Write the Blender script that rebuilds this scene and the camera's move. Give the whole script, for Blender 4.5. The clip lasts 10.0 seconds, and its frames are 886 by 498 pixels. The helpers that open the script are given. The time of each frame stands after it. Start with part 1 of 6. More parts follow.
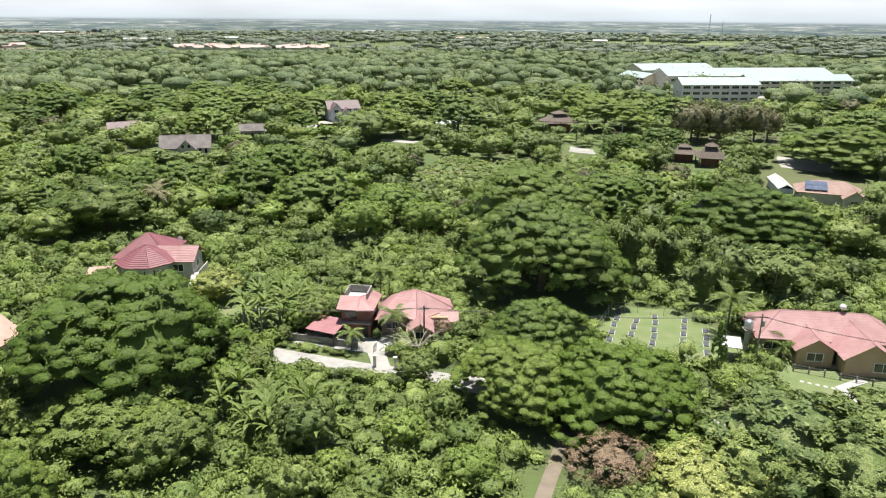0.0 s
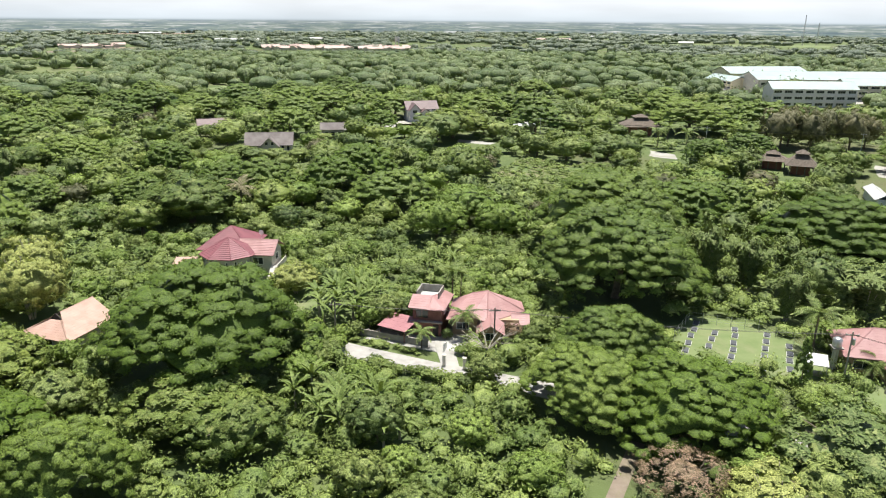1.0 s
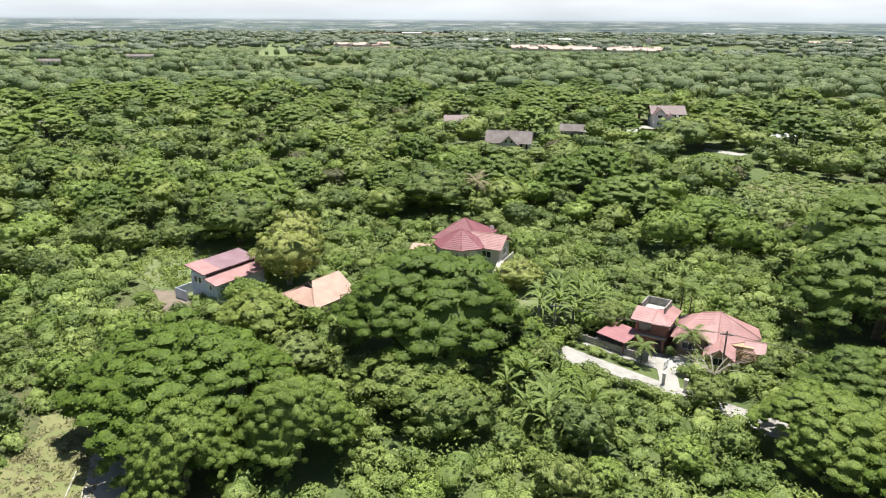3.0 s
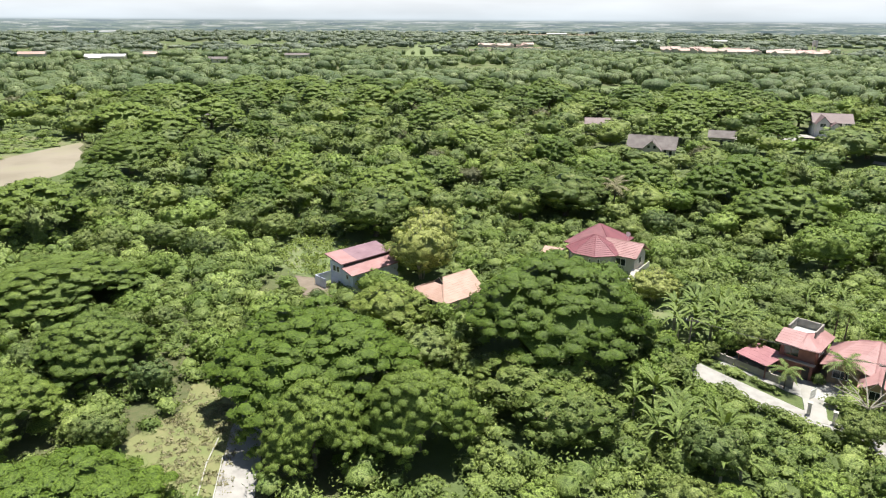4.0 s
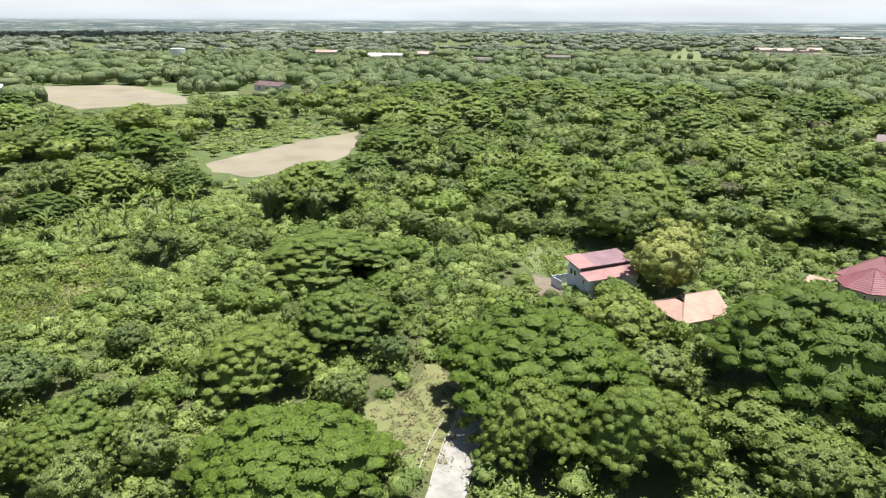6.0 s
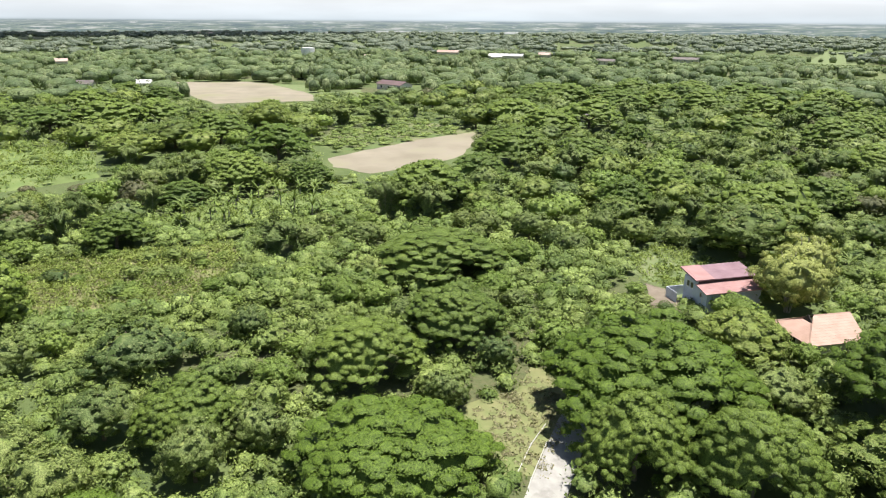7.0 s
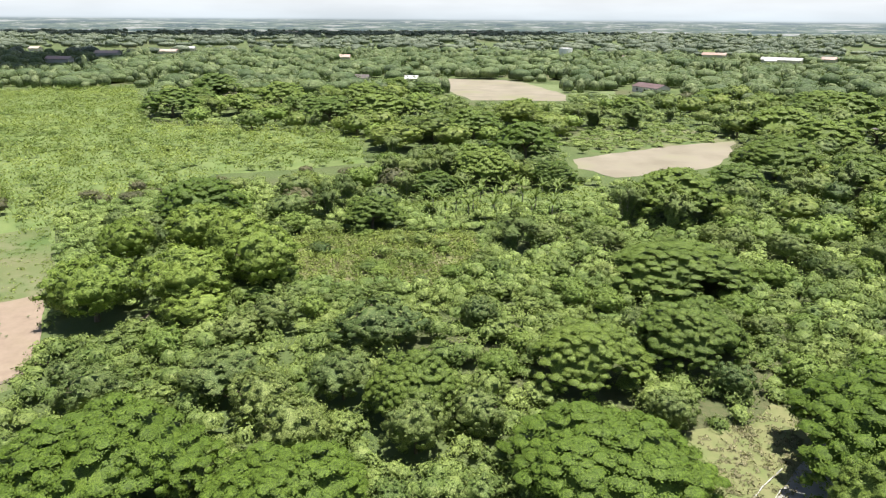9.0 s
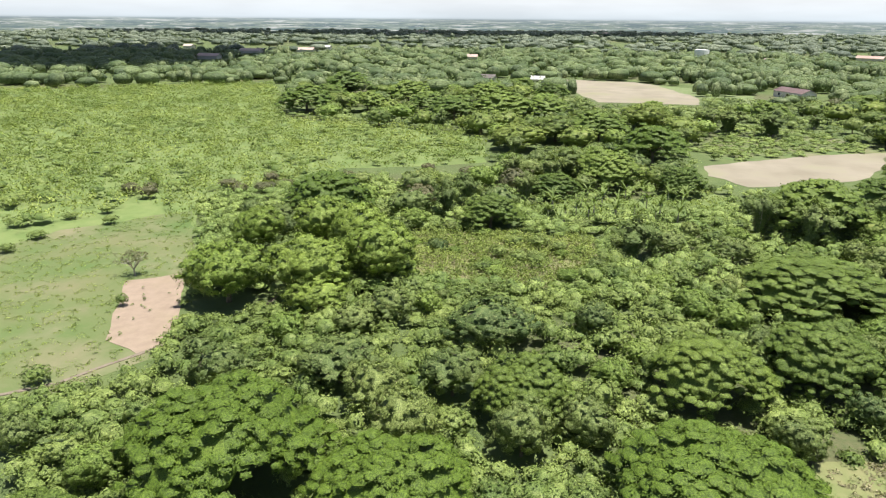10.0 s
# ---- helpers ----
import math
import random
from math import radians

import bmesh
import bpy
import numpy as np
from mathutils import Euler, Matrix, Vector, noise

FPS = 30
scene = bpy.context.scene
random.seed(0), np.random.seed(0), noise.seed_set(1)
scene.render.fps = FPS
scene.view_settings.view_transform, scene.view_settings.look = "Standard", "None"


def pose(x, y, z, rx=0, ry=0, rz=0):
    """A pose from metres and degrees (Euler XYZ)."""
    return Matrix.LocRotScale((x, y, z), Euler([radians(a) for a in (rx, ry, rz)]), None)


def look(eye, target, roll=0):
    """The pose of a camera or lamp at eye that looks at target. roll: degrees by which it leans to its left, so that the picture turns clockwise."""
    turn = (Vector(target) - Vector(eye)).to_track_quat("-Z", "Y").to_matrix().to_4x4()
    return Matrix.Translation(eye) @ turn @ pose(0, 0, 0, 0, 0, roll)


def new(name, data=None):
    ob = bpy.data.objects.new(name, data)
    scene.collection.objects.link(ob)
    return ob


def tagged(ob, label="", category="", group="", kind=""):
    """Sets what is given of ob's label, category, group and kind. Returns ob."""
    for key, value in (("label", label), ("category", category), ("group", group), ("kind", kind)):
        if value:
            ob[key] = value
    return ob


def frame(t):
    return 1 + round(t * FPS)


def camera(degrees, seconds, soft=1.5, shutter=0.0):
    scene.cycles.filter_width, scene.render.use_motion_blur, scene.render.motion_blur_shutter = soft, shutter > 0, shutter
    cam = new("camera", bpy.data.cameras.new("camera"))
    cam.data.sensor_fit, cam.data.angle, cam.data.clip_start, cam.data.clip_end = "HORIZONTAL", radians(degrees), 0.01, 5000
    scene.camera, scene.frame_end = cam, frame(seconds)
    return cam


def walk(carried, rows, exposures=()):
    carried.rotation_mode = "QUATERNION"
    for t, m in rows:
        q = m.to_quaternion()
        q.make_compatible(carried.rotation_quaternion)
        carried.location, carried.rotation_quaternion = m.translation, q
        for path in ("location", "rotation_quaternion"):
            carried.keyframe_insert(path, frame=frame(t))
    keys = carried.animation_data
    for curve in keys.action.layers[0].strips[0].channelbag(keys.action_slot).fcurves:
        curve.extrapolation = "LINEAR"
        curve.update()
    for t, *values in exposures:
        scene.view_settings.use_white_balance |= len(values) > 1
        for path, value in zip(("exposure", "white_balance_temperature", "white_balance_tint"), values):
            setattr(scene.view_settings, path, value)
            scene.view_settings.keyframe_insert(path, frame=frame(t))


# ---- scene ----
cam = camera(64.68, 10.0, soft=1.1)
# seconds, turn to the left, pitch and roll in degrees: a hovering drone that pans round
TURNS = [
    (0, -1.99, -18.24, 0.44),
    (0.5, 0.71, -18.22, 0.44),
    (1, 4.30, -18.19, 0.44),
    (1.5, 7.99, -18.18, 0.46),
    (2, 12.71, -18.21, 0.50),
    (2.5, 18.08, -18.23, 0.45),
    (4, 34.97, -18.25, 0.33),
    (4.5, 40.59, -18.24, 0.33),
    (5, 46.21, -18.23, 0.32),
    (6.5, 59.89, -18.18, 0.37),
    (7, 64.89, -18.19, 0.38),
    (7.5, 69.92, -18.22, 0.32),
    (8, 74.98, -18.23, 0.31),
    (8.5, 79.98, -18.26, 0.34),
    (9, 85.00, -18.29, 0.39),
    (9.5, 90.03, -18.31, 0.35),
    (10, 95.03, -18.35, 0.43),
]
HOVER = (-8.0, -3.5, 48.2)
walk(cam, [(t, pose(*HOVER, 0, 0, yaw) @ pose(0, 0, 0, 90 + pitch) @ pose(0, 0, 0, 0, 0, roll)) for t, yaw, pitch, roll in TURNS])

# ---- light ----
SUN_FROM = Vector((0.05, 0.17, 1.0)).normalized()
scene.view_settings.exposure = 0.73
world = bpy.data.worlds.new("sky")
scene.world = world
world.use_nodes = True
wn = world.node_tree.nodes
sky = wn.new("ShaderNodeTexSky")
sky.sky_type, sky.sun_disc = "NISHITA", False
sky.sun_elevation = math.asin(SUN_FROM.z)
sky.sun_rotation = math.atan2(SUN_FROM.x, SUN_FROM.y)
sky.altitude, sky.air_density, sky.dust_density, sky.ozone_density = 50, 1.0, 1.2, 1.0
wn["Background"].inputs["Strength"].default_value = 0.055
world.node_tree.links.new(sky.outputs[0], wn["Background"].inputs["Color"])
sun = new("sun", bpy.data.lights.new("sun", "SUN"))
sun.data.energy, sun.data.angle, sun.data.color = 4.8, radians(0.55), (1.0, 0.965, 0.90)
sun.matrix_world = look(SUN_FROM * 900, (0, 0, 0))


def far_backdrop():
    """The flat hazy land beyond and the bright sky low over the horizon, all round, far behind everything."""
    m = bpy.data.materials.new("horizon_haze")
    m.use_nodes = True
    n, l = m.node_tree.nodes, m.node_tree.links
    n.remove(n["Principled BSDF"])
    geo = n.new("ShaderNodeNewGeometry")
    part_z = n.new("ShaderNodeSeparateXYZ")
    l.new(geo.outputs["Position"], part_z.inputs[0])

    def ramp_of(sock, lo, hi, stops):
        k = n.new("ShaderNodeMapRange")
        k.inputs[1].default_value, k.inputs[2].default_value = lo, hi
        ramp = n.new("ShaderNodeValToRGB")
        l.new(sock, k.inputs[0]), l.new(k.outputs[0], ramp.inputs[0])
        e = ramp.color_ramp.elements
        e[0].position, e[0].color = stops[0][0], (*stops[0][1], 1)
        e[1].position, e[1].color = stops[-1][0], (*stops[-1][1], 1)
        for at, c in stops[1:-1]:
            e.new(at).color = (*c, 1)
        return ramp.outputs[0]

    def banded(scale, detail, rough):
        t = n.new("ShaderNodeTexNoise")
        t.inputs["Scale"].default_value, t.inputs["Detail"].default_value, t.inputs["Roughness"].default_value = 1.0, detail, rough
        flat = n.new("ShaderNodeMapping")
        flat.inputs["Scale"].default_value = scale
        l.new(geo.outputs["Position"], flat.inputs[0]), l.new(flat.outputs[0], t.inputs["Vector"])
        return t.outputs["Fac"]

    def blend(fac, a, b):
        x = n.new("ShaderNodeMix")
        x.data_type = "RGBA"
        for sock, v in ((x.inputs[0], fac), (x.inputs[6], a), (x.inputs[7], b)):
            if isinstance(v, tuple):
                sock.default_value = (*v, 1)
            else:
                l.new(v, sock)
        return x.outputs[2]
    # belts of woods, fields, roofs and painted cloud shade, lower and paler towards the horizon
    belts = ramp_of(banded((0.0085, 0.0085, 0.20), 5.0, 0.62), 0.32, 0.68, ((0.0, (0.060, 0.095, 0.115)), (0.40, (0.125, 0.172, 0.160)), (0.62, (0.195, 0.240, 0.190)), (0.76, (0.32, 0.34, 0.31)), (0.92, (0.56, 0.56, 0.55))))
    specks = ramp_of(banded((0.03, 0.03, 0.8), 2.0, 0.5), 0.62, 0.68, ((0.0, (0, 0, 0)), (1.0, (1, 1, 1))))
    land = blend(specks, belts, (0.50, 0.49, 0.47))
    # distance haze painted over the land, thicker and bluer with height
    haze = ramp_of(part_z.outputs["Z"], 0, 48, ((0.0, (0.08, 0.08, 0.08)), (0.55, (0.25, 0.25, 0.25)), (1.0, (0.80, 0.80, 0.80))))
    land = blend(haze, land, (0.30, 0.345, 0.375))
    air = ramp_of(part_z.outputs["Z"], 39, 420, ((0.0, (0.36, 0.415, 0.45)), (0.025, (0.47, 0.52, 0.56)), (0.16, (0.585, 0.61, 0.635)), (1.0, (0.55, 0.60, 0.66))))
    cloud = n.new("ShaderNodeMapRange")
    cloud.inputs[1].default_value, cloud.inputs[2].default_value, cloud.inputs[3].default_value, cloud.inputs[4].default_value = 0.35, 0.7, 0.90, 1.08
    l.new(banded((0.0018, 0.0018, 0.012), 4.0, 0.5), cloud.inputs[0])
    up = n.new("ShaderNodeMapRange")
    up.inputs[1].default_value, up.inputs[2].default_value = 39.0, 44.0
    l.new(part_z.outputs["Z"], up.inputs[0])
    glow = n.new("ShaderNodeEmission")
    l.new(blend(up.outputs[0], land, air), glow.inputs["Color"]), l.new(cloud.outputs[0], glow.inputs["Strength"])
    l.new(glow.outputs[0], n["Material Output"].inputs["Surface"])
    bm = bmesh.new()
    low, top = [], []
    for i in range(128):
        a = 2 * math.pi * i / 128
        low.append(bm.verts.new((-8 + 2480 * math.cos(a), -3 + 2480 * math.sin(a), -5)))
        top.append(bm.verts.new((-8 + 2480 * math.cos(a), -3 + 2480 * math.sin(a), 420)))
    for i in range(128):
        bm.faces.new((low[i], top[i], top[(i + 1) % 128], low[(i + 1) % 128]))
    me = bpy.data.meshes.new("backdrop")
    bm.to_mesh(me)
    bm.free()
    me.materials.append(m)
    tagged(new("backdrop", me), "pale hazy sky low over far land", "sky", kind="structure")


far_backdrop()

# ---- materials ----
def nodes_of(name):
    m = bpy.data.materials.new(name)
    m.use_nodes = True
    return m, m.node_tree.nodes, m.node_tree.links, m.node_tree.nodes["Principled BSDF"]


def mixed(n, l, fac, a, b):
    """A colour mix; a and b are sockets or colours."""
    x = n.new("ShaderNodeMix")
    x.data_type = "RGBA"
    for sock, v in ((x.inputs[0], fac), (x.inputs[6], a), (x.inputs[7], b)):
        if isinstance(v, bpy.types.NodeSocket):
            l.new(v, sock)
        elif isinstance(v, tuple):
            sock.default_value = (*v, 1)
        else:
            sock.default_value = v
    return x.outputs[2]


def spread(n, l, sock, lo, hi, a=0.0, b=1.0):
    x = n.new("ShaderNodeMapRange")
    l.new(sock, x.inputs[0])
    for i, v in enumerate((lo, hi, a, b)):
        x.inputs[i + 1].default_value = v
    return x.outputs[0]


def grain(n, l, scale, detail=4.0, world_space=True, rough=0.55):
    t = n.new("ShaderNodeTexNoise")
    t.inputs["Scale"].default_value, t.inputs["Detail"].default_value, t.inputs["Roughness"].default_value = scale, detail, rough
    if world_space:
        l.new(n.new("ShaderNodeNewGeometry").outputs["Position"], t.inputs["Vector"])
    else:
        l.new(n.new("ShaderNodeTexCoord").outputs["Object"], t.inputs["Vector"])
    return t.outputs["Fac"]


def leaf_material(name, dark, light, tip=None, through_light=0.14, patch=0.12, fleck=6.5, blend=0.3):
    """Leaves: one tone to a tree, another to a leaf, sun shining through."""
    m, n, l, bsdf = nodes_of(name)
    tree = n.new("ShaderNodeObjectInfo").outputs["Random"]
    leaf = n.new("ShaderNodeNewGeometry").outputs["Random Per Island"]
    base = mixed(n, l, tree, dark, light)
    base = mixed(n, l, blend, base, mixed(n, l, spread(n, l, grain(n, l, patch, 3.0), 0.36, 0.64), dark, light))
    shade = mixed(n, l, leaf, (0.87, 0.88, 0.90), (1.40, 1.35, 1.42))
    x = n.new("ShaderNodeMix")
    x.data_type, x.blend_type = "RGBA", "MULTIPLY"
    x.inputs[0].default_value = 1.0
    l.new(base, x.inputs[6]), l.new(shade, x.inputs[7])
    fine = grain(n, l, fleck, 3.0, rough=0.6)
    # shade between small leaves is painted into the hollows of the grain
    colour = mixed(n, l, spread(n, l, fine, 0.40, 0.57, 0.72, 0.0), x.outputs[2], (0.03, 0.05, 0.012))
    if tip:
        colour = mixed(n, l, spread(n, l, leaf, 0.82, 1.0, 0.0, 0.35), colour, tip)
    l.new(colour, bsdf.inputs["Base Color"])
    bsdf.inputs["Roughness"].default_value = 0.5
    bsdf.inputs["Specular IOR Level"].default_value = 0.22
    k = n.new("ShaderNodeBump")
    k.inputs["Strength"].default_value, k.inputs["Distance"].default_value = 1.0, 0.16 * 3.6 / fleck
    l.new(fine, k.inputs["Height"]), l.new(k.outputs[0], bsdf.inputs["Normal"])
    tr = n.new("ShaderNodeBsdfTranslucent")
    l.new(mixed(n, l, 0.5, colour, (0.26, 0.34, 0.03)), tr.inputs["Color"])
    both = n.new("ShaderNodeMixShader")
    both.inputs[0].default_value = through_light
    l.new(bsdf.outputs[0], both.inputs[1]), l.new(tr.outputs[0], both.inputs[2])
    l.new(both.outputs[0], n["Material Output"].inputs["Surface"])
    return m


def plain_material(name, a, b, scale=0.6, rough=0.7, bump=0.0, bump_scale=8.0, metal=0.0, stain=None, stain_scale=0.25, vary=0.0):
    """A surface with grain between two colours, larger stains and a fine relief."""
    m, n, l, bsdf = nodes_of(name)
    colour = mixed(n, l, spread(n, l, grain(n, l, scale, 6.0), 0.32, 0.68), a, b)
    if stain:
        colour = mixed(n, l, spread(n, l, grain(n, l, stain_scale, 5.0, rough=0.65), 0.5, 0.72, 0.0, 0.75), colour, stain)
    if vary:
        tone = n.new("ShaderNodeObjectInfo").outputs["Random"]
        colour = mixed(n, l, spread(n, l, tone, 0, 1, 0, vary), colour, b)
    l.new(colour, bsdf.inputs["Base Color"])
    bsdf.inputs["Roughness"].default_value, bsdf.inputs["Metallic"].default_value = rough, metal
    if bump:
        k = n.new("ShaderNodeBump")
        k.inputs["Strength"].default_value, k.inputs["Distance"].default_value = bump, 0.05
        l.new(grain(n, l, bump_scale, 4.0), k.inputs["Height"])
        l.new(k.outputs[0], bsdf.inputs["Normal"])
    return m


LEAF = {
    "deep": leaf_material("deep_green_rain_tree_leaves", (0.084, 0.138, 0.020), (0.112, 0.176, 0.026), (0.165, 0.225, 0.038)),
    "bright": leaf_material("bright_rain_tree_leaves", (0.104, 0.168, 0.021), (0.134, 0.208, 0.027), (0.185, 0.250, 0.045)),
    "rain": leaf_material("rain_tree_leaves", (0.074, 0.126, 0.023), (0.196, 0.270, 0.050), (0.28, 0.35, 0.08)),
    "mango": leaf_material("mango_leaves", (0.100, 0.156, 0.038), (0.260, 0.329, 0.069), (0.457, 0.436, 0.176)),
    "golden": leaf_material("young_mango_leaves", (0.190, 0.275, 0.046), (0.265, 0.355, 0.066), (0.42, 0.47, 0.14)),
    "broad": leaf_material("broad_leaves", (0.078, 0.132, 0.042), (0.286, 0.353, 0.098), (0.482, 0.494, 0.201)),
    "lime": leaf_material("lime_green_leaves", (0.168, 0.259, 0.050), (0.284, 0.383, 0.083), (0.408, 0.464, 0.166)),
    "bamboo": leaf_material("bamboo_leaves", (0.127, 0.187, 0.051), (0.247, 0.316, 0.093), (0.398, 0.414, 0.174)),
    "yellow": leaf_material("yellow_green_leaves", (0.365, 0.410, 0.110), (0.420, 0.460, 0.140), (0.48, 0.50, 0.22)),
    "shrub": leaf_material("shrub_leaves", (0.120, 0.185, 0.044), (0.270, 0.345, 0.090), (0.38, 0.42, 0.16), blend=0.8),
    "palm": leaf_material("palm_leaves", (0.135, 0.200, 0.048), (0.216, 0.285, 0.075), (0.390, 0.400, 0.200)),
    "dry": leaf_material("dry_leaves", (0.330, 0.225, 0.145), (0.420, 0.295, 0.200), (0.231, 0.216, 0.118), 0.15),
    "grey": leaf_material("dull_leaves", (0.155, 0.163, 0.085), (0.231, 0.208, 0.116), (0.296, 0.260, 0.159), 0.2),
    # next four: distance haze put into the leaf colour, paler and bluer
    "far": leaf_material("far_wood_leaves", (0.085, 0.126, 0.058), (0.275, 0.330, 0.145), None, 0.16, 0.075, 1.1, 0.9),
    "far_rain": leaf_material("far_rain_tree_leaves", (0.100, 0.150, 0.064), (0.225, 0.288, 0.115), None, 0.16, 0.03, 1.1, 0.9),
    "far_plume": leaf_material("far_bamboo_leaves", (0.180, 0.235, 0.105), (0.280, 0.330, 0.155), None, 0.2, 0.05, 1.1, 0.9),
    "faraway": leaf_material("hazed_distant_leaves", (0.120, 0.155, 0.115), (0.285, 0.325, 0.220), None, 0.16, 0.022, 0.5, 0.9),
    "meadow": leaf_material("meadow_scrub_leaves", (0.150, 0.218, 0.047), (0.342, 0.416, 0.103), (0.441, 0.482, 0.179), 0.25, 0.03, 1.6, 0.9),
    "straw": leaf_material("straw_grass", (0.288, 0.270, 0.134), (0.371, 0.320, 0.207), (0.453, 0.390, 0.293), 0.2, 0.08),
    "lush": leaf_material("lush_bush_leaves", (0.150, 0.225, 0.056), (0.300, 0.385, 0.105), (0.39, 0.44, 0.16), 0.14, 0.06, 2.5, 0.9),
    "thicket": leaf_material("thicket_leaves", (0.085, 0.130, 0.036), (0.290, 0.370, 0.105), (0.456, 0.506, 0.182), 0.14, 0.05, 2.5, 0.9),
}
BARK = plain_material("bark", (0.11, 0.085, 0.06), (0.20, 0.165, 0.125), 2.0, 0.9, 0.6, 6.0)
PALE_BARK = plain_material("pale_bark", (0.33, 0.29, 0.24), (0.45, 0.41, 0.36), 2.0, 0.9, 0.4, 6.0)


def ground_material():
    m, n, l, bsdf = nodes_of("ground_cover")
    big, mid, fine = grain(n, l, 0.011, 5.0), grain(n, l, 0.06, 6.0), grain(n, l, 1.3, 5.0, rough=0.7)
    green = mixed(n, l, spread(n, l, mid, 0.35, 0.65), (0.075, 0.112, 0.032), (0.125, 0.160, 0.052))
    straw = mixed(n, l, spread(n, l, fine, 0.35, 0.65), (0.13, 0.125, 0.06), (0.09, 0.11, 0.04))
    colour = mixed(n, l, spread(n, l, big, 0.50, 0.62), green, straw)
    colour = mixed(n, l, spread(n, l, fine, 0.55, 0.8, 0, 0.5), colour, (0.035, 0.05, 0.018))
    l.new(colour, bsdf.inputs["Base Color"])
    bsdf.inputs["Roughness"].default_value = 0.95
    k = n.new("ShaderNodeBump")
    k.inputs["Strength"].default_value, k.inputs["Distance"].default_value = 0.7, 0.3
    l.new(fine, k.inputs["Height"]), l.new(k.outputs[0], bsdf.inputs["Normal"])
    return m


GROUND = ground_material()
GRASS = plain_material("mown_grass", (0.130, 0.180, 0.062), (0.175, 0.215, 0.090), 0.35, 0.95, 0.4, 5.0, stain=(0.22, 0.215, 0.12), stain_scale=0.16)
ROUGH_GRASS = plain_material("rough_grass", (0.090, 0.148, 0.036), (0.160, 0.168, 0.072), 0.07, 0.95, 0.5, 3.0, stain=(0.255, 0.215, 0.140), stain_scale=0.055)
DRY_SCRUB = plain_material("dry_scrub_ground", (0.200, 0.220, 0.080), (0.290, 0.270, 0.135), 0.25, 0.95, 0.5, 3.0, stain=(0.150, 0.205, 0.060), stain_scale=0.09)
LUSH_GRASS = plain_material("lush_short_grass", (0.130, 0.190, 0.052), (0.190, 0.235, 0.080), 0.2, 0.95, 0.5, 3.0, stain=(0.130, 0.200, 0.050), stain_scale=0.08)
SOIL = plain_material("dry_brown_soil", (0.265, 0.200, 0.148), (0.320, 0.245, 0.185), 0.5, 0.95, 0.5, 3.0, stain=(0.270, 0.215, 0.140), stain_scale=0.08)
FIELD = plain_material("fallow_field", (0.225, 0.195, 0.142), (0.315, 0.275, 0.212), 0.06, 0.95, 0.3, 1.0, stain=(0.210, 0.215, 0.100), stain_scale=0.03)
DIRT = plain_material("bare_earth", (0.180, 0.144, 0.108), (0.238, 0.194, 0.151), 0.7, 0.95, 0.5, 4.0, stain=(0.144, 0.144, 0.065), stain_scale=0.3)
CONCRETE = plain_material("road_concrete", (0.315, 0.302, 0.280), (0.395, 0.380, 0.352), 0.8, 0.9, 0.2, 9.0, stain=(0.190, 0.180, 0.160), stain_scale=0.35)
PALE_GROUND = plain_material("pale_concrete_yard", (0.320, 0.310, 0.285), (0.400, 0.385, 0.350), 0.5, 0.95, 0.3, 4.0, stain=(0.220, 0.210, 0.150), stain_scale=0.12)
STRAW_GRASS = plain_material("straw_grass_ground", (0.165, 0.190, 0.070), (0.225, 0.220, 0.100), 0.5, 0.95, 0.5, 4.0, stain=(0.15, 0.20, 0.06), stain_scale=0.2)
KERB = plain_material("kerb_concrete", (0.400, 0.390, 0.360), (0.480, 0.470, 0.440), 1.2, 0.9)

# ---- building tools ----
def link_mesh(name, verts, faces, mat, parent=None, label="", smooth=False):
    me = bpy.data.meshes.new(name)
    me.from_pydata([tuple(v) for v in verts], [], [tuple(f) for f in faces])
    me.materials.append(mat)
    if smooth:
        me.shade_smooth()
    return held(name, me, parent, label)


def held(name, me, parent=None, label=""):
    ob = new(name, me)
    if parent:
        ob.parent = parent
    return tagged(ob, label)


def part(name, bm, mat, parent=None, label="", smooth=False):
    """Links a bmesh as one mesh object under a thing or a part."""
    me = bpy.data.meshes.new(name)
    bm.normal_update()
    bm.to_mesh(me)
    bm.free()
    me.materials.append(mat)
    if smooth:
        me.shade_smooth()
    return held(name, me, parent, label)


def roofing(name, bm, mat, parent, label=""):
    """A roof whose slopes and ridge caps are pieces of their own under its largest slope."""
    bm.normal_update()
    left, groups = set(bm.faces), []
    while left:
        stack, group = [left.pop()], []
        while stack:
            f = stack.pop()
            group.append(f)
            for e in f.edges:
                for g in e.link_faces:
                    if g in left:
                        left.remove(g)
                        stack.append(g)
        groups.append(group)
    groups.sort(key=lambda g: -sum(f.calc_area() for f in g))
    biggest = sum(f.calc_area() for f in groups[0])
    top = None
    for g in groups:
        verts = list({v: None for f in g for v in f.verts})
        at = {v: i for i, v in enumerate(verts)}
        kind = name if top is None else ("roof_slope" if sum(f.calc_area() for f in g) > 0.12 * biggest else "ridge_cap")
        ob = link_mesh(kind, [v.co for v in verts], [[at[v] for v in f.verts] for f in g], mat, top or parent, label if top is None else "")
        top = top or ob
    bm.free()
    return top


def thing(name, label, category, x, y, z=0.0, turn=0.0, group="", kind=""):
    ob = new(name)
    ob.empty_display_size = 0.5
    ob.matrix_world = pose(x, y, z, 0, 0, turn)
    return tagged(ob, label, category, group, kind)


